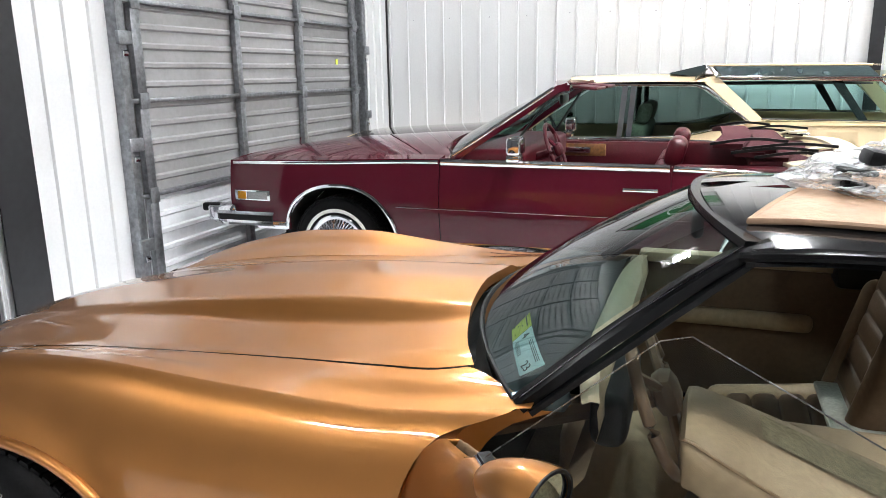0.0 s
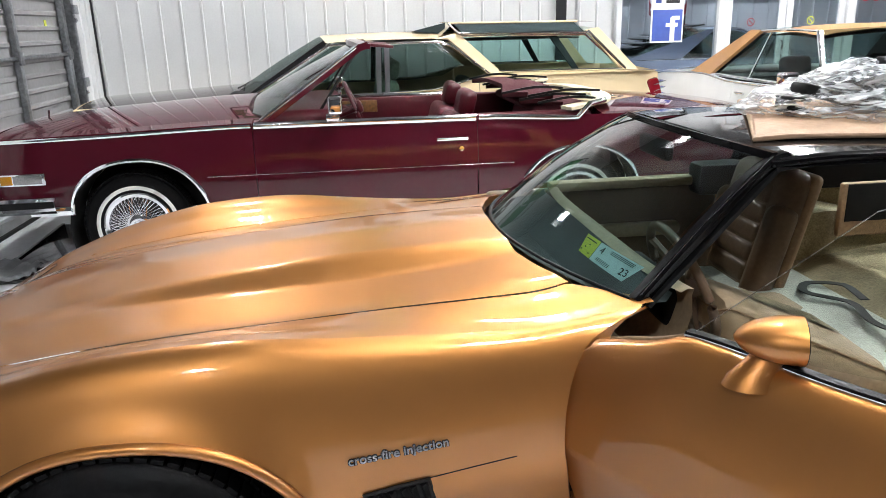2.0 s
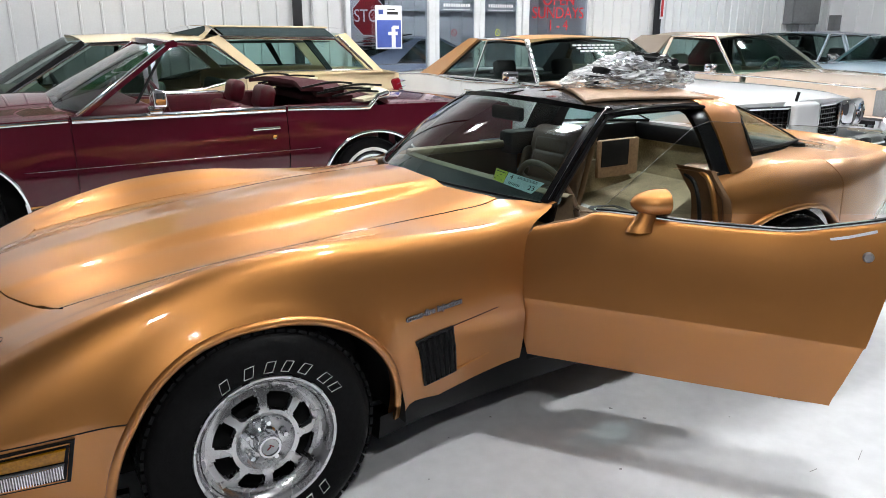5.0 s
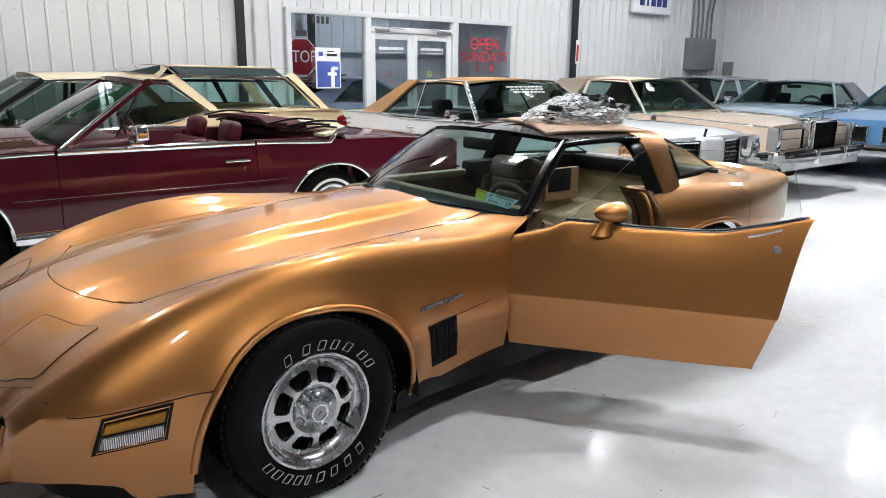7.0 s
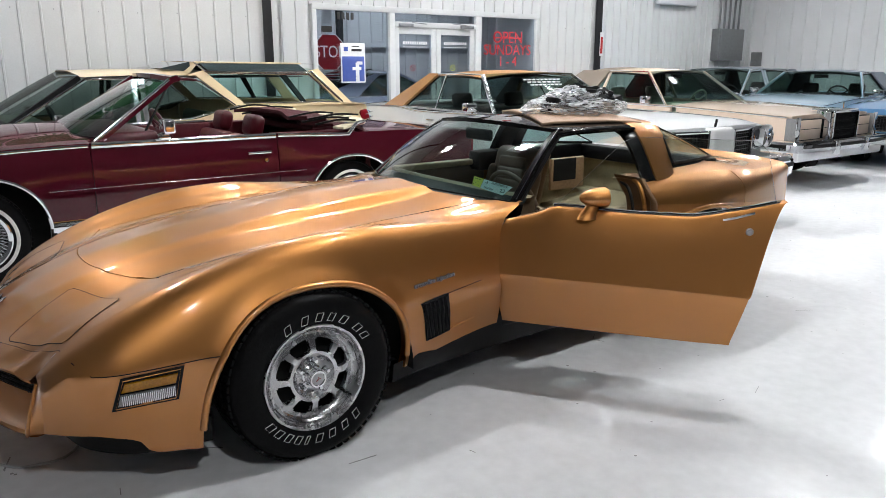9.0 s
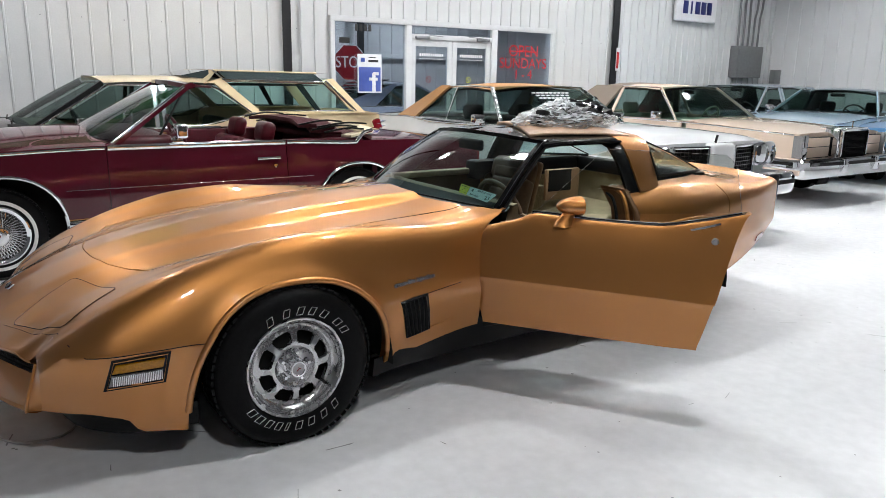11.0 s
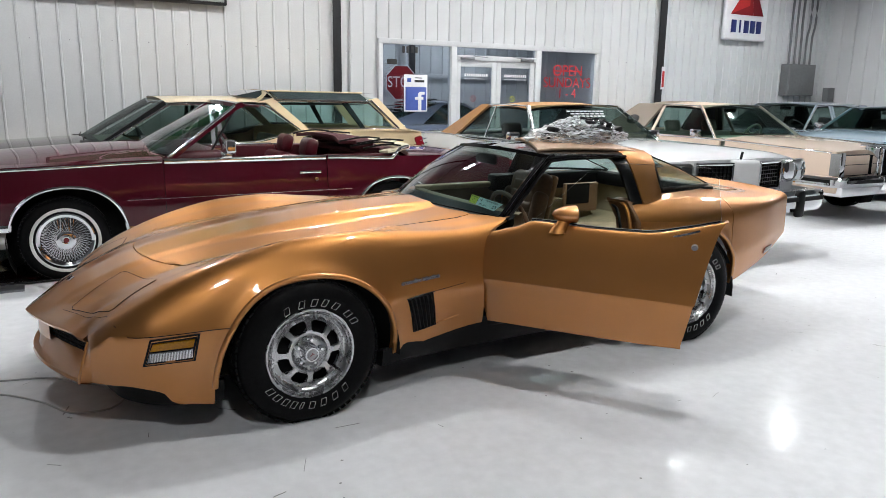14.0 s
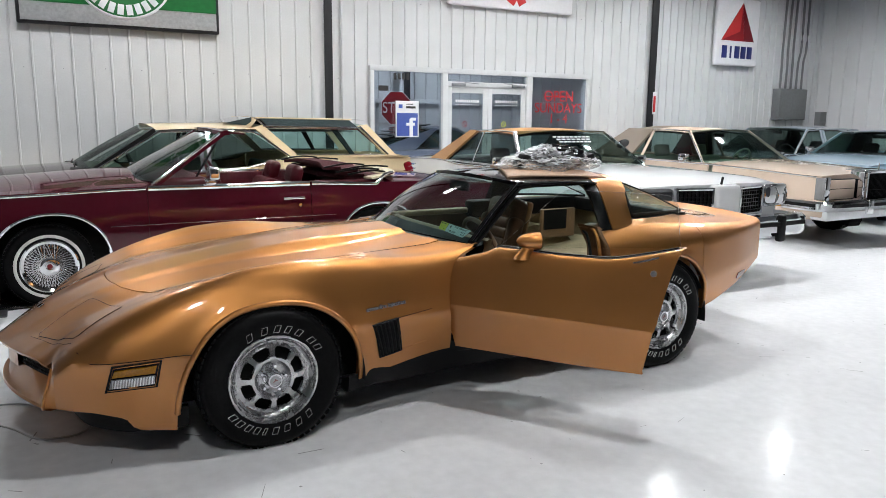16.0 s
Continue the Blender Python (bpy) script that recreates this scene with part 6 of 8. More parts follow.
def top_z(u, v):
    """Height of the front deck at v beside the middle; the nose ends in one crisp level edge."""
    z, e = deck_raw(u, v), prow(v)
    k = max(0.0, 1 - (u - e) / 0.25)
    if k > 0:
        level = 0.463 - 0.005 * (v / 0.6) ** 2
        z += (level - deck_raw(e, v)) * min(k, 1) ** 1.5 * (1 - min(abs(v) / crest_y(u), 1.0) ** 6)
    return z


def deck_raw(u, v):
    s = min(abs(v) / crest_y(u), 1.0)
    m, d, c = mid_z(u), dip_z(u), crest_z(u)
    k = scoop(u)
    edge = m - 0.012
    shoulder = (m + d) / 2 * (1 - k) + (d + 0.006) * k
    line = ((0.0, m), (0.30, edge), (0.40, shoulder), (0.66, d), (0.84, d + (c - d) * 0.5), (0.94, d + (c - d) * 0.9), (1.0, c))
    for (s0, z0), (s1, z1) in zip(line, line[1:]):
        if s <= s1:
            t = (s - s0) / (s1 - s0)
            t = t * t * (3 - 2 * t) * 0.6 + t * 0.4
            return z0 + (z1 - z0) * t
    return c


crest_round = keyed((2.0, 0.38), (2.9, 0.32), (3.3, 0.22), (3.6, 0.14))
tuck = keyed((-0.95, 1.0), (-0.68, 0.85), (-0.57, 0.5), (-0.3, 0.5), (0.3, 1.0))


def flank_low(u, zc):
    """Height of the crease along the body side; it climbs behind the rear wheel."""
    return min(FLANK + 0.10 * max(0.0, min(1.0, (u - 2.75) / 0.75)), zc - 0.05)


def flank_point(u, z, s, crest=crest_z, cy=crest_y):
    """A point of the body side at height z."""
    zc, yc, w = crest(u), cy(u), wide(u)
    low = flank_low(u, zc)
    if z >= low:
        q = min(max((zc - z) / (zc - low), 0), 1)
        ang = math.acos(1 - q)
        y = yc + (w - yc) * (0.75 * math.sin(ang) ** 0.85 + 0.25 * q)
        if crest is not crest_z:
            y = yc + (w - yc) * (0.93 * (1 - (1 - min(q / crest_round(u), 1.0)) ** 2.2) + 0.07 * q)
    else:
        q = (low - z) / (low - 0.2)
        y = w - (0.075 * q + 0.02 * q * q) * tuck(u)
    y += flare(u, z) * (1 if z < zc - 0.05 else max(0, (zc - z) / 0.05))
    return Vector((u, s * y, z))


def flank_columns(a, b, step=0.05):
    us = set(span(a, b, step))
    for c, h, _ in ARCHES:
        us |= {c + h * math.cos(math.pi * k / 40) for k in range(41)}
    return sorted(u for u in us if a - 1e-6 <= u <= b + 1e-6)


def flank(a, b, s, upper=True, lower=True, crest=crest_z, cy=crest_y, tail=None):
    bm = bmesh.new()
    cols = []
    for u in flank_columns(a, b, 0.025):
        zc, zl = crest(u), under_z(u)
        low = flank_low(u, zc)
        mid = max(low, zl)
        pts = []
        if upper:
            for i in range(15):
                ang = math.acos(max(-1, 1 - (zc - mid) / (zc - low))) * i / 14
                pts.append(flank_point(u, zc - (zc - low) * (1 - math.cos(ang)), s, crest, cy))
        if lower:
            zs = [mid + (zl - mid) * i / 7 for i in range(0 if not upper else 1, 8)]
            pts += [flank_point(u, z, s, crest, cy) for z in zs]
        if tail:
            bent = []
            for p in pts:
                up, z = u, p.z
                f = max(0.0, (p.z - low) / (zc - low))
                for _ in range(5):
                    up = u + (tail(z) - b) * max(0, (u - 0.55) / (b - 0.55)) ** 1.5
                    z = p.z + (crest(up) - zc) * f
                bent.append(flank_point(up, z, s, crest, cy))
            pts = bent
        end = pts[-1]
        pts.append(end + Vector((0, -s * 0.012, -0.002)))
        pts.append(end + Vector((0, -s * 0.05, 0.004)))
        cols.append(pts)
    inn = Vector((0, -s * 0.03, 0))
    cols = [[p + inn for p in cols[0]], *cols, [p + inn for p in cols[-1]]]
    grid(bm, cols)
    return bm


# front clip: deck round the hood, one mesh
HOOD_V = keyed((-0.62, 0.40), (-0.44, 0.50), (0.3, 0.525), (0.86, 0.535), (0.98, 0.541), (1.036, 0.533), (1.082, 0.518), (1.3, 0.50))


def hood_front(v):
    return -0.62 + 0.17 * (abs(v) / 0.5) ** 2


def hood_back(v):
    return 0.966 + 0.118 * (abs(v) / 0.52) ** 2


FENDER_END = keyed((0.2, 1.034), (0.36, 1.024), (0.46, 1.008), (0.56, 0.996), (0.63, 1.0), (0.686, 1.011), (0.727, 1.025), (0.76, 1.042), (0.785, 1.061), (0.81, 1.095), (0.83, 1.15), (0.85, 1.208), (0.86, 1.24))
FENDER_IN = keyed((1.08, 0.521), (1.127, 0.55), (1.17, 0.588), (1.224, 0.629), (1.25, 0.648))
bm = bmesh.new()
rows = []
for i in range(61):
    s = i / 30 - 1
    row = []
    uf = -0.95
    for _ in range(6):
        uf = prow(s * crest_y(uf))
    ub = -0.5
    for _ in range(6):
        ub = hood_front(s * crest_y(ub)) - 0.003
    ub = min(ub, -0.44)
    for j in range(25):
        u = uf + (ub - uf) * j / 24
        v = s * crest_y(u)
        row.append((u, v, top_z(u, v)))
    rows.append([(row[0][0] + 0.045, row[0][1] * 0.97, row[0][2] - 0.022), (row[0][0] + 0.006, row[0][1] * 0.995, row[0][2] - 0.014), *row])
grid(bm, rows)
part("nose_cover", bm, GOLD, coupe)
for s in (-1, 1):
    bm = bmesh.new()
    rows = []
    for u in span(-0.44, 1.25, 0.02):
        a, b = HOOD_V(u) + (0.003 if u > -0.43 else 0.0), crest_y(u)
        if u > 1.08:
            a = FENDER_IN(u)
        if s > 0 and u > 1.12:
            continue
        rows.append([(u, s * a, top_z(u, a) - 0.03)] + [(u, s * (a + (b - a) * k / 9), top_z(u, a + (b - a) * k / 9)) for k in range(10)])
    grid(bm, rows)
    part("fender_top", bm, GOLD, coupe)
    part("front_fender", flank(-0.90, 1.037, s, True, True), GOLD, coupe) if s > 0 else None
    if s < 0:
        part("front_fender", flank(-0.90, 1.03, s, True, True, tail=FENDER_END), GOLD, coupe)
bm = bmesh.new()
rows = []
for i in range(49):
    q = i / 24 - 1
    row = []
    for j in range(41):
        t = j / 40
        v0 = q * 0.50
        u = hood_front(v0) + (hood_back(q * 0.52) - hood_front(v0)) * t
        v = q * (HOOD_V(u) - 0.003) if u > -0.5 else q * 0.497
        row.append((u, v, top_z(u, v) + 0.001))
    row = [(row[0][0], row[0][1], row[0][2] - 0.03), *row, (row[-1][0], row[-1][1], row[-1][2] - 0.03)]
    rows.append(row)
grid(bm, rows)
part("hood", bm, GOLD, coupe, "raised bulge gold hood")

# headlamp doors with a dark gap round each
LAMP_DOOR = [Vector((-0.95, 0.325)), Vector((-0.705, 0.25)), Vector((-0.592, 0.56)), Vector((-0.80, 0.615))]


def lamp_door_at(t, k):
    a, b2, c, d = LAMP_DOOR
    p = a.lerp(b2, t).lerp(d.lerp(c, t), k)
    return p.x, p.y


for s in (-1, 1):
    bm = bmesh.new()
    rows = []
    for i in range(21):
        row = []
        for j in range(21):
            u, v = lamp_door_at(i / 20, j / 20)
            row.append((u, s * v, top_z(u, v) + 0.0025))
        rows.append(row)
    grid(bm, rows)
    hd = part("headlamp_door", bm, GOLD, coupe)
    line = []
    for a, b2 in (((0.05, 0), (0.95, 0)), ((1, 0.05), (1, 0.95)), ((0.95, 1), (0.05, 1)), ((0, 0.95), (0, 0.05))):
        for q in range(13):
            u, v = lamp_door_at(a[0] + (b2[0] - a[0]) * q / 12, a[1] + (b2[1] - a[1]) * q / 12)
            line.append((u, s * v, top_z(u, v) + 0.002))
    part("door_gap", tube(line, 0.0015, 5, True), DARK, hd)

# lower nose: bumper corners, mouth, grille, chin
def lip_u(v):
    return -1.12 + 0.167 * (abs(v) / 0.61) ** 1.9


bm = bmesh.new()
rows = []
for i in range(-16, 17):
    v = i / 16 * 0.615
    u = lip_u(v)
    rows.append([(u + 0.20, v * 0.96, 0.262), (u + 0.03, v, 0.256), (u + 0.008, v, 0.262), (u, v, 0.273), (u + 0.004, v, 0.286), (u + 0.016, v * 0.995, 0.293),
                 (u + 0.03, v * 0.99, 0.298), (prow(v) + 0.062, v * 0.98, 0.362)])
grid(bm, rows)
part("lower_lip", bm, GOLD, coupe)
bm = bmesh.new()
grid(bm, [[(prow(v) + 0.04, v * 0.97, 0.442), (prow(v) + 0.10, v * 0.96, 0.438)] for v in (q / 16 * 0.60 for q in range(-16, 17))])
for s in (-1, 1):
    edge = smooth_line([(-0.902, s * 0.622, 0.452), (-0.928, s * 0.621, 0.37), (-0.949, s * 0.617, 0.285), (-0.950, s * 0.600, 0.262)], 12)
    grid(bm, [[p, p + Vector((0.03, -s * 0.03, 0)), p + Vector((0.09, -s * 0.06, 0))] for p in edge])
    # cheek from the opening's end to the body side
    grid(bm, [[p.lerp(flank_point(-0.90, max(p.z, 0.262), s), k / 4) for k in range(5)] for p in edge])
    part("mouth_edge", tube(edge, 0.007, 8), GOLD, coupe)
grid(bm, [[(prow(v) + 0.048, v, z) for v in span(-0.17, 0.17, 0.034)] for z in (0.345, 0.442)])
part("mouth", bm, GOLD, coupe)
for s in (-1, 1):
    bm = bmesh.new()
    grid(bm, [[(prow(v) + 0.075, s * v, z) for v in span(0.16, 0.60, 0.044)] for z in (0.345, 0.442)])
    grille = part("grille", bm, DARK, coupe, "black grille behind the nose opening")
    for k in range(4):
        part("bar", tube([(prow(v) + 0.064, s * v, 0.371 + 0.019 * k) for v in span(0.17, 0.585, 0.0415)], 0.0035, 5), BLACK_TRIM, grille)
    for k in range(11):
        v = 0.19 + 0.038 * k
        part("upright", tube([(prow(v) + 0.066, s * v, 0.35), (prow(v) + 0.066, s * v, 0.44)], 0.0025, 5), BLACK_TRIM, grille)
bm = sweep(bmesh.new(), smooth_line([(-0.36, -0.74, 0.165), (-0.58, -0.70, 0.165), (-0.78, -0.55, 0.19), (-0.86, 0, 0.2), (-0.78, 0.55, 0.19), (-0.58, 0.70, 0.165), (-0.36, 0.74, 0.165)], 40), [(-0.01, -0.04), (0.01, -0.04), (0.015, 0.06), (-0.015, 0.06)])
part("chin_spoiler", bm, BLACK_TRIM, coupe)
em = part("nose_emblem", box((-0.925, -0.02, top_z(-0.925, 0) + 0.006), (0.03, 0.035, 0.006), 0.002, Matrix.Rotation(radians(-32), 4, "Y") @ Matrix.Rotation(radians(20), 4, "Z")), CHROME, coupe, "small crossed flag emblem")
part("emblem_flag", box((-0.93, 0.025, top_z(-0.93, 0) + 0.008), (0.025, 0.04, 0.006), 0.002, Matrix.Rotation(radians(-32), 4, "Y") @ Matrix.Rotation(radians(-20), 4, "Z")), BLACK_GLOSS, em)


def on_flank(u, z, s=-1, out=0.0):
    p = flank_point(u, z, s)
    return Vector((p.x, p.y + s * out, p.z))


# seam between bumper cover and fender
part("nose_seam", tube([(-0.822, -0.628, top_z(-0.822, 0.628) + 0.0005), on_flank(-0.802, 0.541, -1, 0.0), on_flank(-0.758, 0.504, -1, 0.0), *[on_flank(u, 0.503 + 0.008 * (u + 0.75) / 0.4, -1, 0.0) for u in span(-0.73, -0.355, 0.04)]], 0.0021, 5), DARK, coupe)
for s in (-1, 1):
    part("nose_crease", tube([(u, s * v, top_z(u, v) + 0.0002) for u, v in ((-0.822 - 0.155 * k / 12, 0.628 - 0.34 * k / 12) for k in range(13))], 0.0008, 5), DARK, coupe)

# side marker
mk = part("side_marker", slab([on_flank(u, z, -1, 0.011) for u, z in ((-0.712, 0.366), (-0.503, 0.378), (-0.480, 0.502), (-0.682, 0.493))], -0.006), BLACK_TRIM, coupe)
part("marker_frame", tube([on_flank(u, z, -1, 0.0125) for u, z in ((-0.700, 0.376), (-0.512, 0.386), (-0.492, 0.494), (-0.675, 0.485))], 0.002, 6, True), GOLD, mk, "thin gold frame line")
part("amber_lens", slab([on_flank(u, z, -1, 0.016) for u, z in ((-0.683, 0.440), (-0.512, 0.446), (-0.504, 0.480), (-0.671, 0.473))], -0.008), AMBER, mk, "amber upper lens")
part("clear_lens", slab([on_flank(u, z, -1, 0.016) for u, z in ((-0.694, 0.387), (-0.520, 0.396), (-0.512, 0.436), (-0.685, 0.430))], -0.008), CLEAR_LENS, mk, "ribbed clear lower lens")
bm = bmesh.new()
for i in range(28):
    u = -0.685 + i * 0.0060
    p = on_flank(u + 0.004, 0.413 + 0.0003 * i, -1, 0.0255)
    solid(bm, p, (0.0025, 0.004, 0.036), 0)
part("lens_ribs", bm, CHROME, mk)

# side vent behind the wheel
bm = bmesh.new()
grid(bm, [[on_flank((0.592 + 0.116 * i) * (1 - j) + (0.528 + 0.142 * i) * j, (0.332 + 0.018 * i) * (1 - j) + (0.518 + 0.016 * i) * j, -1, 0.003) for j in span(0, 1, 0.125)] for i in span(0, 1, 0.2)])
vent = part("side_vent", bm, DARK, coupe, "black louvred side vent")
for i in range(6):
    t = (i + 0.5) / 6
    part("louvre", strip([on_flank((0.592 + 0.116 * t) * (1 - j) + (0.528 + 0.142 * t) * j, (0.338 + 0.018 * t) * (1 - j) + (0.514 + 0.016 * t) * j, -1, 0.007) for j in (0, 0.33, 0.66, 1)], 0.010, 0.012), BLACK_TRIM, vent)
part("vent_frame", tube([on_flank(u, z, -1, 0.004) for u, z in ((0.588, 0.330), (0.65, 0.340), (0.712, 0.350), (0.690, 0.445), (0.672, 0.536), (0.60, 0.528), (0.526, 0.519), (0.560, 0.43))], 0.006, 6, True), BLACK_TRIM, vent)
part("vent_lip", strip([on_flank(0.72, 0.352, -1, 0.001), on_flank(0.86, 0.378, -1, -0.004)], 0.010, 0.006), GOLD, vent)
part("vent_crease", tube([on_flank(u, 0.536 + (u - 0.67) * 0.1, -1, 0.0) for u in (0.676, 0.74, 0.81, 0.88)], 0.0016, 5), DARK, vent)
a, c = on_flank(0.512, 0.602, -1, 0.003), on_flank(0.705, 0.614, -1, 0.003)
badge = part("badge", text_mesh("cross-fire injection", 0.0303, 0.0025), CAST, coupe, "raised script reading cross-fire injection")
d = (c - a).normalized()
badge.matrix_basis = Matrix.Translation((a + c) / 2) @ Matrix.Rotation(math.atan2(d.y, d.x), 4, "Z") @ Matrix.Rotation(-math.asin(d.z), 4, "Y")
back = part("letter_edging", text_mesh("cross-fire injection", 0.0303, 0.001, 1.0, 0.0022), BLACK_GLOSS, badge, "black letter edging")
back.matrix_basis = Matrix.Translation((0, 0.001, 0))

# rolled lips of the wheel arches
for s in (-1, 1):
    for (cu, a, t), cr, cy in ((ARCHES[0], crest_z, crest_y), (ARCHES[1], rear_crest_z, rear_crest_y)):
        line = [flank_point(u, under_z(u) + 0.004, s, cr, cy) for u in (cu - a * 0.995 * math.cos(math.pi * k / 40) for k in range(41))]
        part("arch_lip", tube(line, 0.014, 10), GOLD, coupe)

# rear body
deck_in = keyed((2.18, 0.60), (2.40, 0.64), (2.7, 0.60), (3.02, 0.48))


def deck_z(u, v):
    s = min(abs(v) / rear_crest_y(u), 1.0)
    d = keyed((2.05, 0.962), (2.8, 0.945), (3.05, 0.925), (3.2, 0.905), (3.45, 0.882), (3.6, 0.902))(u)
    return rear_crest_z(u) + (d - rear_crest_z(u)) * (1 - s**2.6)


for s in (-1, 1):
    part("rear_fender", flank(2.10, 2.85, s, True, True, rear_crest_z, rear_crest_y), GOLD, coupe)
    part("rear_bumper_side", flank(2.855, 3.6, s, True, True, rear_crest_z, rear_crest_y), GOLD, coupe)
    part("rear_marker", slab([flank_point(u, z, s, rear_crest_z, rear_crest_y) + Vector((0, s * 0.004, 0)) for u, z in ((3.29, 0.475), (3.40, 0.487), (3.405, 0.528), (3.295, 0.517))], -0.004 * s), RED_LENS, coupe)
bm = bmesh.new()
grid(bm, [[(u, q / 12 * rear_crest_y(u), deck_z(u, q / 12 * rear_crest_y(u))) for q in range(-12, 13)] for u in span(3.02, 3.6, 0.05)])
for s in (-1, 1):
    grid(bm, [[(u, s * (deck_in(u) + (rear_crest_y(u) - deck_in(u)) * q / 6), deck_z(u, deck_in(u) + (rear_crest_y(u) - deck_in(u)) * q / 6)) for q in range(7)] for u in span(2.18, 3.02, 0.05)])
part("rear_deck", bm, GOLD, coupe)
bm = bmesh.new()
rows = []
for i in range(15):
    t = i / 14
    edge = flank_point(3.6, rear_crest_z(3.6) + (under(3.6) - rear_crest_z(3.6)) * t, 1, rear_crest_z, rear_crest_y)
    push = 0.035 * math.sin(math.pi * min(1, t * 1.25)) - 0.02 * t
    rows.append([(3.6 + push * (1 - (q / 8) ** 4), q / 8 * edge.y, edge.z if i else deck_z(3.6, q / 8 * edge.y)) for q in range(-8, 9)])
grid(bm, rows)
part("tail_panel", bm, GOLD, coupe)
for s in (-1, 1):
    for y in (0.28, 0.48):
        part("tail_lamp", lathe([(0.0, -0.01), (0.07, -0.005), (0.075, 0.01)], 24), RED_LENS, coupe).matrix_basis = pose(3.645, s * y, 0.68, 0, 0, 90)

# right door shut, left sill open
part("right_door", flank(1.043, 2.095, 1, True, True, keyed((1.0, 0.81), (1.3, 0.862), (2.1, 0.874)), rear_crest_y), GOLD, coupe)
for s in (-1, 1):
    bm = bmesh.new()
    grid(bm, [[(u, s * (wide(u) - 0.07), under(u) + 0.03), (u, s * (wide(u) - 0.085), under(u) - 0.06), (u, s * (wide(u) - 0.13), 0.15), (u, s * 0.55, 0.15)] for u in span(0.42, 2.15, 0.1)])
    part("rocker_panel", bm, BLACK_TRIM, coupe)
    for k, (cu, a, t) in enumerate(ARCHES):
        bm = bmesh.new()
        grid(bm, [[(cu + 0.47 * math.cos(t2), s * y, 0.25 + 0.46 * math.sin(t2)) for y in (0.84, 0.50)] for t2 in span(-0.05, math.pi + 0.05, 0.15)])
        grid(bm, [[(cu + r * math.cos(t2), s * 0.50, 0.25 + r * math.sin(t2)) for r in (0.0, 0.47)] for t2 in span(-0.1, math.pi + 0.1, 0.3)])
        part("wheelhouse", bm, DARK, coupe)
        put_wheel(coupe, "slot", 0.341, 0.25, (0.006, 2.489)[k], s * 0.785, s < 0)
part("underbody", box((1.25, 0, 0.20), (3.9, 1.1, 0.08), 0.02), DARK, coupe)
part("fire_wall", box((1.02, 0, 0.5), (0.04, 1.34, 0.62), 0), DARK, coupe)
part("engine_bay_void", box((0.35, 0, 0.5), (1.2, 0.9, 0.3), 0), DARK, coupe)

# ---- cabin: screen, pillars, roof panels, hoop, rear glass ----
WB = [(0.99 + 0.215 * (v / 0.64) ** 2, v, 0.885 - 0.035 * (v / 0.64) ** 2) for v in [0.64 * (i / 10 - 1) for i in range(21)]]
WT = [(1.50 + 0.11 * (v / 0.50) ** 2, v, 1.188 - 0.028 * (v / 0.50) ** 2) for v in [0.50 * (i / 10 - 1) for i in range(21)]]
bm = bmesh.new()
rows = []
for j in range(9):
    t = j / 8
    rows.append([Vector(a).lerp(Vector(b), t) + Vector((-0.02, 0, 0.018)) * math.sin(math.pi * t) for a, b in zip(WB, WT)])
grid(bm, rows)
part("windscreen", bm, WINDSCREEN, coupe, "raked tinted windscreen")
part("header", sweep(bmesh.new(), [Vector(p) + Vector((0.025, 0, 0.006)) for p in WT], [(-0.022, -0.010), (0.022, -0.010), (0.024, 0.006), (-0.018, 0.010)]), BLACK_SATIN, coupe, "black screen header")
part("screen_seal", tube([Vector(p) + Vector((0, 0, 0.004)) for p in WB], 0.005, 6), BLACK_TRIM, coupe)
for s in (-1, 1):
    base, head = Vector((1.212, s * 0.645, 0.852)), Vector((1.615, s * 0.507, 1.154))
    pl = part("front_pillar", sweep(bmesh.new(), smooth_line([base, base.lerp(head, 0.5) + Vector((-0.01, s * 0.006, 0.008)), head, head + Vector((0.05, -s * 0.01, 0.015))], 14), [(-0.018, -0.022), (0.018, -0.022), (0.020, 0.0), (0.011, 0.010), (-0.012, 0.010)]), BLACK_SATIN, coupe, "black windscreen pillar")
    part("pillar_trim", tube([base + Vector((0.01, s * 0.014, 0.016)), base.lerp(head, 0.5) + Vector((-0.006, s * 0.02, 0.022)), head + Vector((0, s * 0.014, 0.014))], 0.0014, 6), CHROME, pl)
    part("pillar_seal", strip([base + Vector((0.03, s * 0.008, -0.014)), head + Vector((0.02, s * 0.008, -0.014))], 0.024, 0.012), BLACK_TRIM, pl)
# cowl between hood and screen
bm = bmesh.new()
grid(bm, [[(hood_back(v) - 0.02, v, top_z(0.96, v) - 0.05), (hood_back(v) + 0.01, v, 0.80), (1.0 + 0.215 * (v / 0.64) ** 2, v * 1.02, 0.845 - 0.035 * (v / 0.64) ** 2)] for v in [0.6 * (i / 12 - 1) for i in range(25)]])
part("cowl", bm, DARK, coupe)


def roof_at(u, v):
    h = keyed((1.50, 1.19), (1.75, 1.215), (2.1, 1.216), (2.3, 1.205), (2.42, 1.18))(u)
    e = 0.515
    return h - 0.042 * (abs(v) / e) ** 2.4


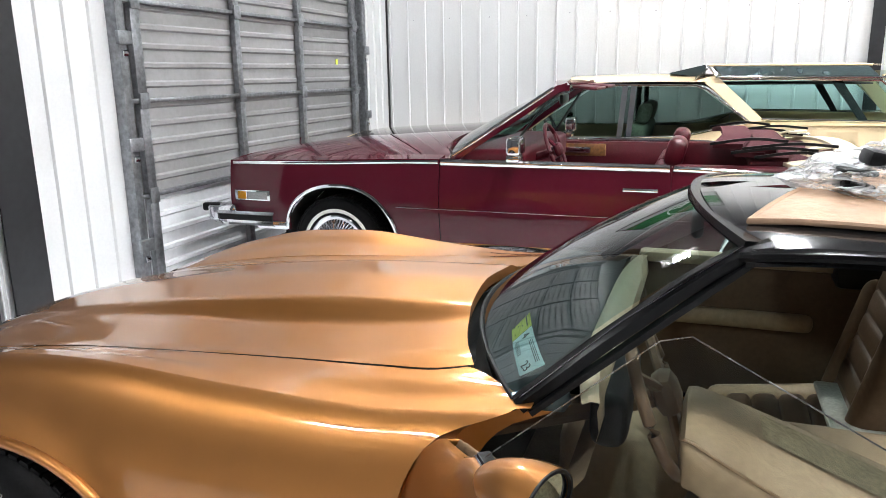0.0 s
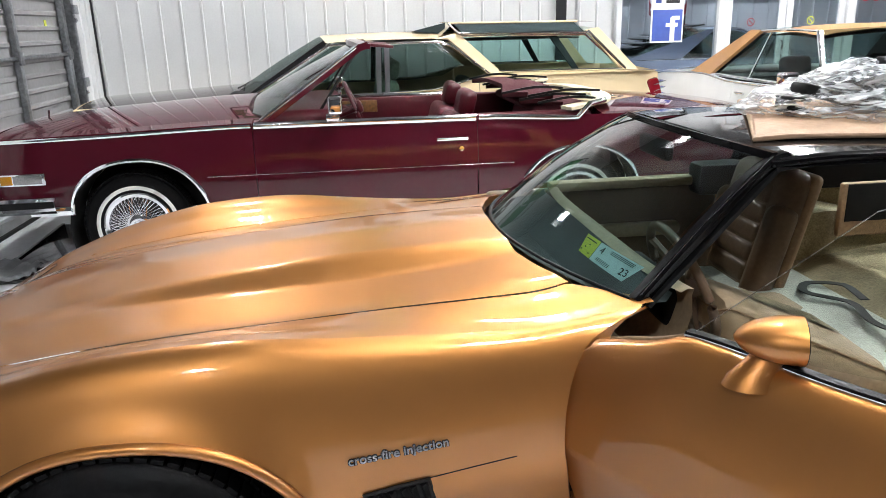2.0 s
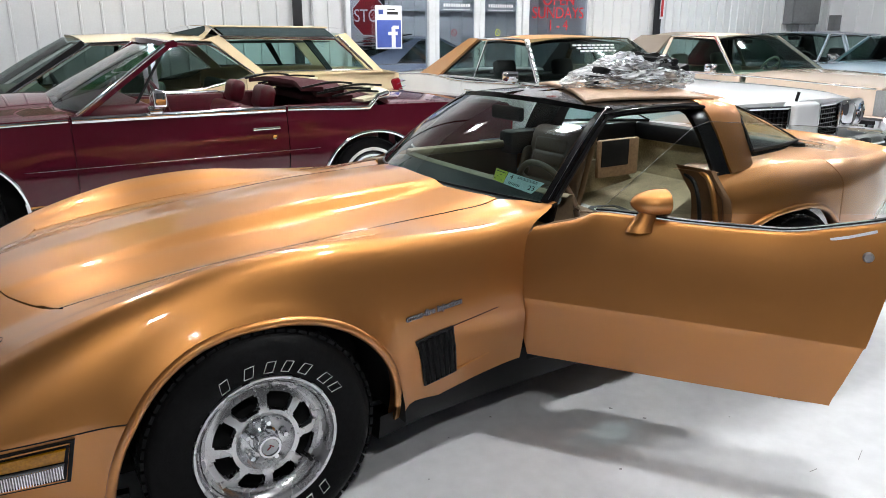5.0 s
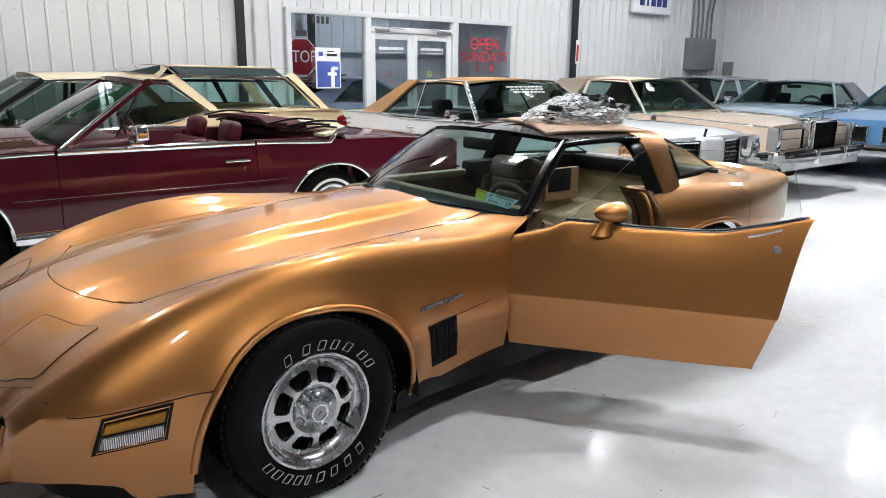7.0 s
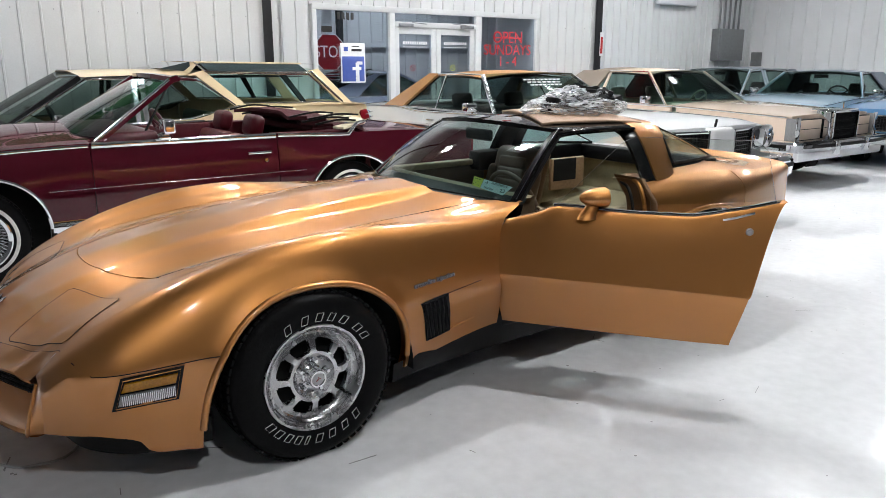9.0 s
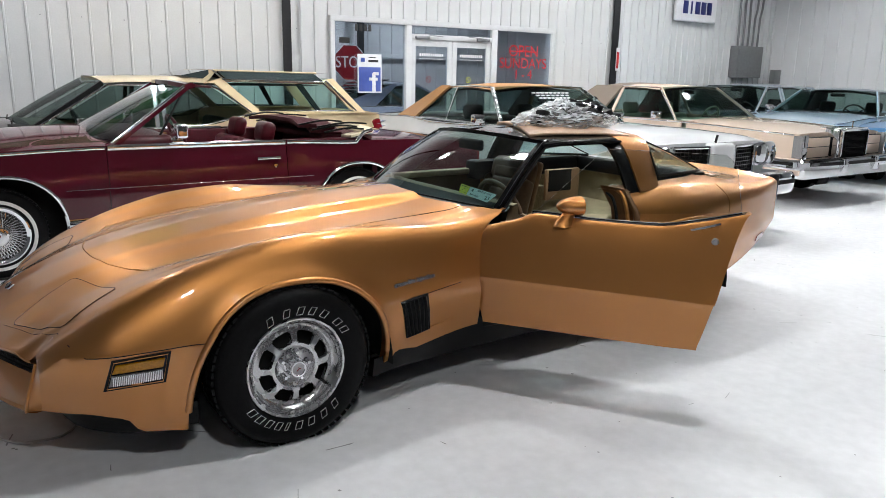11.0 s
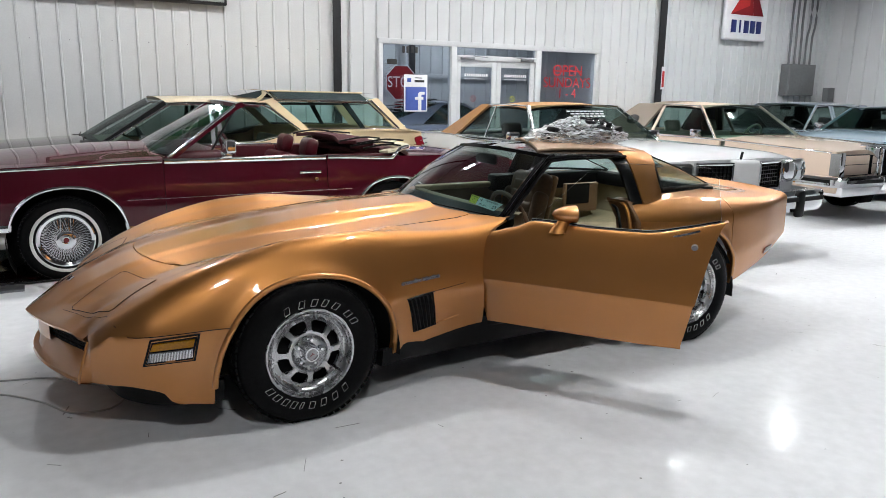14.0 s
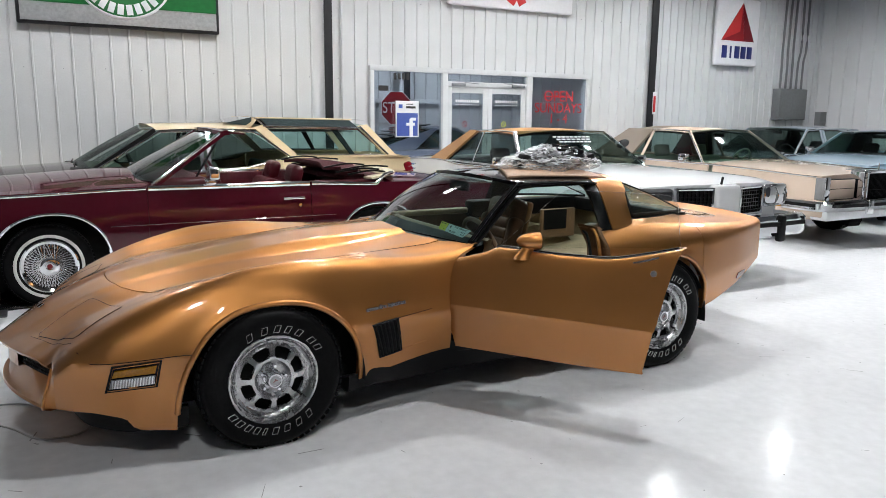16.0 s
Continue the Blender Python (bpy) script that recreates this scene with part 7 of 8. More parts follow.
for s in (-1, 1):
    bm = bmesh.new()
    rows = []
    for u in span(1.62, 2.19, 0.05):
        rows.append([(u - (0.09 * (1 - (v / 0.515) ** 2) if u < 1.7 else 0), s * v, roof_at(u, v)) for v in span(0.045, 0.52, 0.05)] + [(u, s * 0.54, roof_at(u, 0.52) - 0.03)])
    grid(bm, rows)
    part("roof_panel", bm, BLACK_GLOSS, coupe, "smoked black lift-off roof panel")
    part("roof_rail", tube(smooth_line([(1.61, s * 0.525, 1.148), (1.8, s * 0.547, 1.163), (2.0, s * 0.549, 1.163), (2.20, s * 0.545, 1.150)], 12), 0.010, 8), BLACK_SATIN, coupe)
bm = bmesh.new()
grid(bm, [[(u, v, roof_at(u, v) + 0.004) for v in (-0.042, -0.02, 0, 0.02, 0.042)] for u in span(1.52, 2.22, 0.07)])
part("centre_bar", bm, BLACK_GLOSS, coupe)
HOOP = [(0.735, 0.885), (0.708, 0.925), (0.672, 0.99), (0.628, 1.062), (0.584, 1.120), (0.542, 1.160), (0.47, 1.186), (0.30, 1.203), (0.0, 1.21)]
HOOP = [(v, z) for v, z in HOOP] + [(-v, z) for v, z in HOOP[-2::-1]]
bm = bmesh.new()
rows = []
for v, z in HOOP:
    f = max(0.0, min(1.0, (z - 0.885) / 0.3))
    back = 2.37 + 0.06 * f
    rows.append([(2.19, v * 0.965, z - 0.02), (2.192, v, z), (2.25, v * 1.005, z + 0.002), (2.32, v, z), (back, v * 0.985, z - 0.008), (back + 0.006, v * 0.95, z - 0.03)])
grid(bm, rows)
part("roof_hoop", bm, GOLD, coupe, "gold roof hoop and sail panels")
bm = bmesh.new()
grid(bm, [[(u, v * k, z - 0.035) for u, k in ((2.20, 0.94), (2.30, 0.945), (2.40, 0.93))] for v, z in HOOP])
part("hoop_lining", bm, BLACK_TRIM, coupe, "black inner lining of the roof hoop")
for s in (-1, 1):
    bm = bmesh.new()
    grid(bm, [[(2.195, s * (v - 0.004), z - 0.006), (2.165, s * (v - 0.014), z - 0.014), (2.135, s * (v - 0.03), z - 0.03), (2.15, s * (v - 0.055), z - 0.045), (2.22, s * (v - 0.06), z - 0.05), (2.36, s * (v - 0.03), z - 0.03)] for v, z in HOOP[:8]])
    part("hoop_trim", bm, BLACK_SATIN, coupe, "black inner trim of the hoop")
# rear glass: bubble and side corners
bm = bmesh.new()
rows = []
for j in range(11):
    t = j / 10
    row = []
    for i in range(21):
        q = i / 10 - 1
        e = abs(q) ** 3
        u = 2.42 + (3.09 - 0.09 * e - 2.42) * t
        v = q * (0.52 - 0.02 * t)
        z = 1.192 - 0.045 * e * (1 - t) - (1.192 - 0.938) * (t**1.2)
        row.append((u, v, z))
    rows.append(row)
grid(bm, rows)
part("rear_glass", bm, QUARTER_GLASS, coupe, "wrap-around tinted rear glass").visible_shadow = False
for s in (-1, 1):
    a = [Vector((2.435, s * 0.522, 1.146)), Vector((2.385, s * 0.685, 0.958)), Vector((3.0, s * 0.505, 0.938))]
    part("rear_side_glass", pane(a), QUARTER_GLASS, coupe)
    part("glass_seal", tube(smooth_line([a[0], (2.40, s * 0.612, 1.06), a[1]], 10) + smooth_line([a[1], (2.7, s * 0.62, 0.95), a[2]], 10), 0.009, 6), BLACK_TRIM, coupe)
    part("glass_seal", tube([(2.43, s * 0.522, 1.148), (2.70, s * 0.514, 1.062), (3.0, s * 0.503, 0.942)], 0.005, 6), BLACK_TRIM, coupe)

# ---- inside the coupe ----
bm = bmesh.new()
solid(bm, (1.6, 0, 0.26), (1.2, 1.36, 0.03), 0)
part("floor_pan", bm, CARPET, coupe)
part("left_sill", box((1.62, -0.665, 0.31), (1.11, 0.15, 0.11), 0.03, seg=3), BLACK_TRIM, coupe)
part("sill_plate", box((1.6, -0.70, 0.37), (1.0, 0.08, 0.008), 0.003), ALUMINIUM, coupe)
# jamb behind the door opening, its shade put into the panel colour
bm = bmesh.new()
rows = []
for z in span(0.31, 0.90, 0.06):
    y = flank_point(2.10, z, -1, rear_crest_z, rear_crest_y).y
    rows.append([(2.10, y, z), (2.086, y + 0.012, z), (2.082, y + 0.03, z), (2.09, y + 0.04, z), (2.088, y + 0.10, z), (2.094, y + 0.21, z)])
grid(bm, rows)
part("door_jamb", bm, JAMB_SHADED, coupe, "door jamb panel, gold paint darkened as if in shade")
part("jamb_moulding", tube(smooth_line([(2.085, -0.79, 0.36), (2.08, -0.775, 0.6), (2.08, -0.735, 0.80), (2.09, -0.68, 0.875), (2.11, -0.61, 0.885)], 20), 0.012, 8), GOLD, coupe)
part("jamb_seal", tube(smooth_line([(2.07, -0.72, 0.36), (2.065, -0.70, 0.6), (2.065, -0.67, 0.78), (2.08, -0.62, 0.845), (2.10, -0.56, 0.86)], 20), 0.009, 8), BLACK_TRIM, coupe)
bm = bmesh.new()
grid(bm, [[(u, v, 0.885 + 0.02 * max(0, (u - 2.1)) / 0.12 - 0.02 * ((v + 0.6) / 0.1) ** 2 * 0.4) for v in span(-0.70, -0.50, 0.04)] for u in (2.085, 2.12, 2.2)])
part("jamb_top", bm, GOLD, coupe)
part("striker", lathe([(0.0, -0.03), (0.016, -0.03), (0.02, -0.01), (0.012, 0.0)], 16), BLACK_TRIM, coupe).matrix_basis = pose(2.05, -0.72, 0.62, 0, 0, -90)
bm = bmesh.new()
rows = []
for z in span(0.305, 0.852, 0.02):
    e = flank_point(FENDER_END(z), z, -1)
    rows.append([(e.x - 0.004, e.y + 0.002, z), (e.x + 0.003, e.y + 0.012, z - 0.002), (e.x + 0.014, e.y + 0.045, z - 0.006), (e.x + 0.035, e.y + 0.085, z - 0.012), (e.x + 0.10, e.y + 0.105, z - 0.02)])
grid(bm, rows)
part("front_jamb", bm, GOLD, coupe)
for z in (0.42, 0.70):
    part("door_hinge", box((1.045, -0.735, z), (0.08, 0.03, 0.06), 0.01, Matrix.Rotation(radians(-25), 4, "Z")), BLACK_TRIM, coupe)
bm = bmesh.new()
grid(bm, [[(p[0] + 0.012, p[1] * 0.98, p[2] - 0.02), (p[0] + 0.10, p[1] * 0.98, p[2] - 0.016), (max(p[0] + 0.115, 1.305), p[1] * 0.98, 0.857)] for p in WB])
part("dash_top", bm, BLACK_TRIM, coupe)
bm = bmesh.new()
grid(bm, [[(1.30 + 0.04 * (v / 0.63) ** 4, v, 0.857), (1.318 + 0.04 * (v / 0.63) ** 4, v, 0.866), (1.345 + 0.03 * (v / 0.63) ** 4, v, 0.864), (1.37, v, 0.845), (1.375, v, 0.80), (1.35, v, 0.70), (1.29, v, 0.62)] for v in span(-0.63, 0.63, 0.045)])
part("dashboard", bm, TAN, coupe, "padded tan dashboard edge")
part("gauge_pod", box((1.38, -0.36, 0.775), (0.08, 0.36, 0.12), 0.03, seg=3), BLACK_TRIM, coupe)
steering(coupe, 1.47, -0.36, 0.78, SEAT_BROWN, 0.18)
part("console", box((1.65, 0, 0.42), (0.9, 0.26, 0.26), 0.06, seg=3), TAN, coupe)
part("gear_lever", tube([(1.52, 0.0, 0.54), (1.48, 0.0, 0.66)], 0.018), BLACK_TRIM, coupe)
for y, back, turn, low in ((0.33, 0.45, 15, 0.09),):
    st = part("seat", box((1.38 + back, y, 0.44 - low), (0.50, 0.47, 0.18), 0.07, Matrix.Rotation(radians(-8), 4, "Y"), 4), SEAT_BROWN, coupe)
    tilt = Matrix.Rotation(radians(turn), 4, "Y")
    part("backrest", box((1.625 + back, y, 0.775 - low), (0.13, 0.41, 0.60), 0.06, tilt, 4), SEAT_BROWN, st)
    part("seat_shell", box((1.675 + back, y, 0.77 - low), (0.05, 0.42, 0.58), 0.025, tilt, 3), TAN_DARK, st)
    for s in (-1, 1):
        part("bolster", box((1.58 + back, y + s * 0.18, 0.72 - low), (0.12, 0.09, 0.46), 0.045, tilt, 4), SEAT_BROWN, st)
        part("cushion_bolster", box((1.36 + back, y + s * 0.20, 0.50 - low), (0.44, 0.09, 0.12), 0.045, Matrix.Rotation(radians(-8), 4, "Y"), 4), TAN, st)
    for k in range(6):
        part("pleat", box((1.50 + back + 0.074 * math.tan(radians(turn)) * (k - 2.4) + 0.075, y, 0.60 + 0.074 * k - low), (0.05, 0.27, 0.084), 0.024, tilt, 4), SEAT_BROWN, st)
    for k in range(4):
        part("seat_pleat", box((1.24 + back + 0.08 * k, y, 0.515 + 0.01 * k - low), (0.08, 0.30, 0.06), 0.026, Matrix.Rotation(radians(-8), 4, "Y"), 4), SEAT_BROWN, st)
# driver seat with its back folded forward
st = part("seat", box((1.80, -0.34, 0.40), (0.52, 0.47, 0.18), 0.07, Matrix.Rotation(radians(-6), 4, "Y"), 4), SEAT_BROWN, coupe, "tan seat with its back folded forward")
bm = bmesh.new()
rows = []
for i, t in enumerate((0.0, 0.02, 0.06, 0.15, 0.3, 0.45, 0.6, 0.75, 0.9, 1.0)):
    hw = 0.115 + 0.115 * math.sqrt(t) - (0.03 if i == 0 else 0.0)
    zt = 0.782 - 0.22 * t - (0.035 if i == 0 else 0.008 if i == 1 else 0.0)
    low = 0.13 if i else 0.085
    rows.append([(1.525 + 0.48 * t, -0.38 + 0.05 * t + q * hw, zt - d) for q, d in ((-0.94, low), (-1.03, 0.07), (-1.0, 0.025), (-0.86, 0.003), (0.0, -0.008), (0.86, 0.003), (1.0, 0.025), (1.03, 0.07), (0.94, low))])
edge = [(r[2][0], r[2][1], r[2][2] + 0.006) for r in rows[::-1]] + [(r[6][0], r[6][1], r[6][2] + 0.006) for r in rows]
grid(bm, rows)
bm.faces.new([bm.verts.new(p) for p in rows[0]])
bk = part("folded_backrest", bm, TAN, st, "tan vinyl seat back with dark piping", 60)
part("piping", tube(edge, 0.0035, 6), TAN_DARK, bk)
bm = bmesh.new()
grid(bm, [[(1.525 + 0.48 * t, -0.38 + 0.05 * t + q * (0.115 + 0.115 * math.sqrt(t)) * 0.55, 0.782 - 0.22 * t + 0.013) for q in (-0.2, 0.4, 1.0)] for t in (0.35, 0.6, 0.98)])
part("carpet_strip", bm, CARPET, bk)

# carpeted rear well
for s in (-1, 1):
    bm = bmesh.new()
    grid(bm, [[(2.475 + 0.49 * math.cos(t2), s * y, 0.25 + 0.49 * math.sin(t2)) for y in (0.70, 0.47, 0.44)] for t2 in span(0.0, math.pi, 0.12)])
    grid(bm, [[(2.475 + r * math.cos(t2), s * 0.44, 0.25 + r * math.sin(t2)) for r in (0.02, 0.49)] for t2 in span(0.0, math.pi, 0.12)])
    part("wheel_hump", bm, CARPET, coupe, "carpeted hump over the rear wheel")
bm = bmesh.new()
grid(bm, [[(1.86, v, 0.42), (2.0, v, 0.47), (2.18, v, 0.49), (2.45, v, 0.55 if abs(v) < 0.5 else 0.60), (2.7, v, 0.58), (2.95, v, 0.62), (3.0, v, 0.90)] for v in span(-0.62, 0.62, 0.1)])
for s in (-1, 1):
    grid(bm, [[(u, s * 0.62, 0.40), (u, s * 0.63, 0.70 if s > 0 else 0.6), (u, s * 0.60, 0.94 if s > 0 else 0.78)] for u in span(2.14, 3.0, 0.1)])
part("rear_carpet", bm, CARPET, coupe, "tan carpeted luggage well")
part("storage_lid", box((2.08, -0.05, 0.535), (0.36, 0.95, 0.02), 0.008), PALE_CARPET, coupe, "pale storage lid behind the seats")
# tan edge coloured brown for dimness; flat dark plate paints the recess shade
part("side_panel", box((2.66, 0.42, 0.748), (0.33, 0.03, 0.225), 0.010), TAN_DARK, coupe, "tan panel edge, darkened for the dim interior")
part("side_recess", box((2.625, 0.403, 0.778), (0.22, 0.006, 0.155), 0.002), DARK, coupe, "flat dark plate drawn as a shaded recess")
part("side_shelf", box((2.45, 0.60, 0.872), (1.0, 0.12, 0.13), 0.02), BLACK_TRIM, coupe)
part("rear_shelf", box((2.97, 0, 0.88), (0.10, 1.10, 0.10), 0.015), BLACK_TRIM, coupe, "black ledge under the rear glass")
part("seat_belt", strip(smooth_line([(2.16, -0.44, 0.60), (2.16, -0.38, 0.58), (2.16, -0.30, 0.57), (2.22, -0.10, 0.56), (2.12, 0.02, 0.565), (2.2, 0.12, 0.56), (2.3, 0.05, 0.565), (2.28, -0.08, 0.56)], 24), 0.03, 0.003), BLACK_TRIM, coupe)
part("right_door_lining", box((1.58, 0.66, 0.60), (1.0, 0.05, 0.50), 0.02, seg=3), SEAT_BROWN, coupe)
part("lining_top", box((1.72, 0.64, 0.86), (0.76, 0.07, 0.04), 0.015), TAN, coupe)
part("arm_rest", box((1.66, 0.62, 0.66), (0.5, 0.06, 0.06), 0.025, seg=3), TAN, coupe)
part("right_window", slab([(1.36, 0.66, 0.875), (1.62, 0.545, 1.14), (2.15, 0.56, 1.15), (2.15, 0.69, 0.90)], 0.003), DOOR_GLASS, coupe)
part("cabin_mirror", box((1.53, 0.02, 1.115), (0.03, 0.23, 0.065), 0.02, seg=3), BLACK_TRIM, coupe, "black interior mirror")

# ---- open driver door ----
HINGE = Vector((1.012, -0.795, 0))
dm = Matrix.Translation(HINGE) @ Matrix.Rotation(radians(-56.0), 4, "Z")
ddoor = part("driver_door", bmesh.new(), GOLD, coupe, "gold driver door standing open")
ddoor.matrix_basis = dm
TOPZ = keyed((-0.04, 0.79), (0.02, 0.806), (0.07, 0.820), (0.14, 0.840), (0.19, 0.862), (0.23, 0.880), (0.30, 0.879), (0.55, 0.868), (0.8, 0.872), (1.0, 0.912), (1.18, 0.962))
BOTZ = keyed((-0.02, 0.305), (0.5, 0.305), (0.85, 0.31), (1.0, 0.318))


CREASE = 0.562


def door_front(z):
    return keyed((0.3, -0.004), (0.5, -0.026), (0.7, -0.028), (0.82, -0.02), (0.885, 0.0))(z)


def door_back(z):
    return 1.02 + 0.17 * ((z - 0.318) / 0.644) ** 0.9 if z > 0.318 else 1.02


def door_y(s, z):
    """Outer face, 0 at the crease, falling inwards above and below."""
    zc = TOPZ(s)
    w = 0.02 + 0.05 * max(0, (s - 0.6)) ** 2
    if z >= CREASE:
        q = min((z - CREASE) / (zc - CREASE), 1.0)
        return 0.055 * (1 - math.sqrt(max(0, 1 - q**3.0))) * (1.0 - 0.35 * max(0, s - 0.5)) + 0.055 * q - w
    return 0.09 * (CREASE - z) / 0.25 - w


bm = bmesh.new()
outer = []
for i in range(41):
    t = i / 40
    col = []
    for j in range(31):
        k = j / 30
        z0 = 0.30
        # rows follow the outline between its front and rear edges
        zref = 0.306 + (0.965 - 0.306) * k
        s = door_front(min(zref, 0.885)) + (door_back(zref) - door_front(min(zref, 0.885))) * t
        z = BOTZ(s) + (CREASE - BOTZ(s)) * j / 9 if j <= 9 else (CREASE + 0.005 if j == 10 else CREASE + (TOPZ(s) - CREASE) * math.sin((j - 10) / 20 * math.pi / 2))
        col.append(Vector((s, door_y(s, z), z)))
    outer.append(col)
grid(bm, outer)
inner = [[p + Vector((0.012 if i < 2 else (-0.012 if i > 38 else 0), 0.10 - p.y * 0.7, 0)) for p in col] for i, col in enumerate(outer)]
# edges
grid(bm, [[c[0], Vector((c[0].x, c[0].y + 0.03, c[0].z - 0.002)), d[0]] for c, d in zip(outer, inner)])
grid(bm, [[c[-1], Vector((c[-1].x, c[-1].y + 0.012, c[-1].z - 0.001))] for c, d in zip(outer, inner)])
for col, inn in ((outer[0], inner[0]), (outer[-1], inner[-1])):
    grid(bm, [col, [a.lerp(b, 0.15) for a, b in zip(col, inn)], inn])
me = finish(bm, 40)
me.materials.append(GOLD)
ddoor.data = me
bm = bmesh.new()
grid(bm, inner)
part("door_lining", bm, TAN_DARK, ddoor, "brown vinyl door lining")
part("arm_rest", box((0.55, 0.265, 0.60), (0.5, 0.06, 0.07), 0.03, seg=3), TAN, ddoor)
bm = bmesh.new()
rows = []
for s in span(0.22, 1.12, 0.05):
    zt = min(TOPZ(s), 0.9) - 0.004
    w = 0.13
    rows.append([(s, 0.108, zt - 0.06), (s, 0.112, zt - 0.045), (s, 0.12 + w * 0.2, zt - 0.034), (s, 0.12 + w * 0.6, zt - 0.034), (s, 0.10 + w, zt - 0.06), (s, 0.115 + w, zt - 0.11), (s, 0.115 + w, zt - 0.2), (s, 0.10 + w * 0.8, zt - 0.36), (s, 0.19, 0.36)])
rows = [[(min(p[0], door_back(p[2]) - 0.07), p[1], p[2]) for p in r] for r in rows]
rows = [[(rows[0][0][0] - 0.006, 0.13, p[2] * 0.3 + 0.55) for p in rows[0]], [(p[0] - 0.01, p[1] * 0.9 + 0.008, p[2] - 0.012) for p in rows[0]], *rows, [(p[0] + 0.01, p[1] * 0.9 + 0.008, p[2] - 0.012) for p in rows[-1]], [(p[0] + 0.012, 0.07, p[2]) for p in rows[-1]]]
grid(bm, rows)
lc = part("padded_lining", bm, TAN_DARK, ddoor, "padded brown door lining with piping")
part("piping", tube([(s, 0.218, min(TOPZ(s), 0.9) - 0.045) for s in span(0.13, 1.12, 0.05)], 0.003, 5), TAN_DARK, lc)
for s in (1.02, 1.09):
    part("screw", lathe([(0.0, -0.004), (0.008, -0.002), (0.01, 0.004)], 10), CHROME, lc).matrix_basis = pose(s, 0.215, min(TOPZ(s), 0.9) - 0.022, -60)
part("window_seal", strip([(s, door_y(s, TOPZ(s)) + 0.018, TOPZ(s) + 0.003) for s in span(0.22, 1.15, 0.05)], 0.022, 0.012), BLACK_TRIM, ddoor)
part("seal_bright", strip([(s, door_y(s, TOPZ(s)) + 0.004, TOPZ(s) + 0.003) for s in span(0.22, 1.16, 0.05)], 0.004, 0.004), CHROME, ddoor)
gl = part("door_glass", slab([(0.22, 0.098, 0.87), (0.50, 0.250, 1.165), (0.55, 0.261, 1.187), (1.06, 0.261, 1.187), (1.11, 0.240, 1.145), (1.15, 0.140, 0.95)], 0.003), DOOR_GLASS, ddoor, "frameless clear door glass")
part("glass_edge", tube([(0.22, 0.098, 0.87), (0.50, 0.250, 1.165), (0.55, 0.261, 1.187), (1.06, 0.261, 1.187), (1.11, 0.240, 1.145), (1.15, 0.140, 0.95)], 0.0009, 5), ALUMINIUM, gl)
# handle and lock
part("door_handle", strip([(0.95, door_y(0.95, 0.872) + 0.002, 0.872), (1.0, door_y(1.0, 0.885) - 0.001, 0.887), (1.07, door_y(1.07, 0.908) + 0.002, 0.911)], 0.006, 0.009), CHROME, ddoor, "flush chrome handle flap")
part("lock", lathe([(0.0, -0.008), (0.012, -0.008), (0.016, -0.002), (0.016, 0.01)], 20), CAST, ddoor, "round dull chrome lock").matrix_basis = pose(1.055, door_y(1.055, 0.835), 0.835)
# mirror: bullet on a foot
bm = bmesh.new()
prof = keyed((-0.105, 0.006), (-0.085, 0.028), (-0.04, 0.048), (0.02, 0.060), (0.075, 0.062))
for a, b in ((-0.105, 0.075),):
    rows = []
    for x in span(a, b, 0.012):
        r = prof(x)
        rows.append([(x, r * 1.25 * math.cos(t), r * 0.92 * math.sin(t) + 0.05) for t in span(0, 2 * math.pi, 0.3)])
    grid(bm, rows)
mir = part("door_mirror", bm, GOLD, ddoor, "gold bullet door mirror")
mir.matrix_basis = pose(0.402, 0.100, 0.886, 0, 0, 34) @ Matrix.Diagonal((0.68, 0.80, 0.80, 1))
part("mirror_rim", lathe([(0.0625, 0.0), (0.061, 0.005), (0.056, 0.006), (0.053, 0.0)], 28), BLACK_TRIM, mir, "black mirror rim").matrix_basis = pose(0.073, 0, 0.05, 0, 0, -90) @ Matrix.Diagonal((1.22, 1, 0.9, 1))
part("mirror_glass", lathe([(0.0, 0.0), (0.055, 0.0)], 24), MIRROR, mir).matrix_basis = pose(0.068, 0, 0.05, 0, 0, -90) @ Matrix.Diagonal((1.22, 1, 0.9, 1))
bm = bmesh.new()
rows = [[(cx + r * 1.3 * math.cos(t), r * 0.75 * math.sin(t) - 0.03 * (0.03 - z) / 0.1, z) for t in span(0, 2 * math.pi, 0.3)] for cx, r, z in ((-0.055, 0.058, -0.064), (-0.05, 0.052, -0.042), (-0.03, 0.042, -0.015), (-0.01, 0.036, 0.012), (0.0, 0.035, 0.03))]
grid(bm, rows)
part("mirror_foot", bm, GOLD, mir)

# ---- on and in the coupe: sticker, pouch, plastic bag ----


def on_screen(q, t, sink=0.006):
    """A point just inside the windscreen: q across (-1 left), t up."""
    a = Vector((0.99 + 0.215 * q * q, q * 0.64, 0.885 - 0.035 * q * q))
    b = Vector((1.50 + 0.11 * q * q, q * 0.50, 1.188 - 0.028 * q * q))
    return a.lerp(b, t - 0.022) + Vector((-0.02, 0, 0.018)) * math.sin(math.pi * (t - 0.022)) + Vector((sink * 0.6, 0, -sink))


stick = thing("inspection_sticker", CAR, "white and yellow inspection sticker inside the windscreen", "sticker")


def on_label(i, j, sink=0.006):
    """A point of the sticker: i from its yellow end (0) to its far end (1), j up."""
    q = (-0.66 - 0.26 * i) * (1 - j) + (-0.63 - 0.33 * i) * j
    t = (0.16 - 0.06 * i) * (1 - j) + (0.265 - 0.055 * i) * j
    return on_screen(q, t, sink)


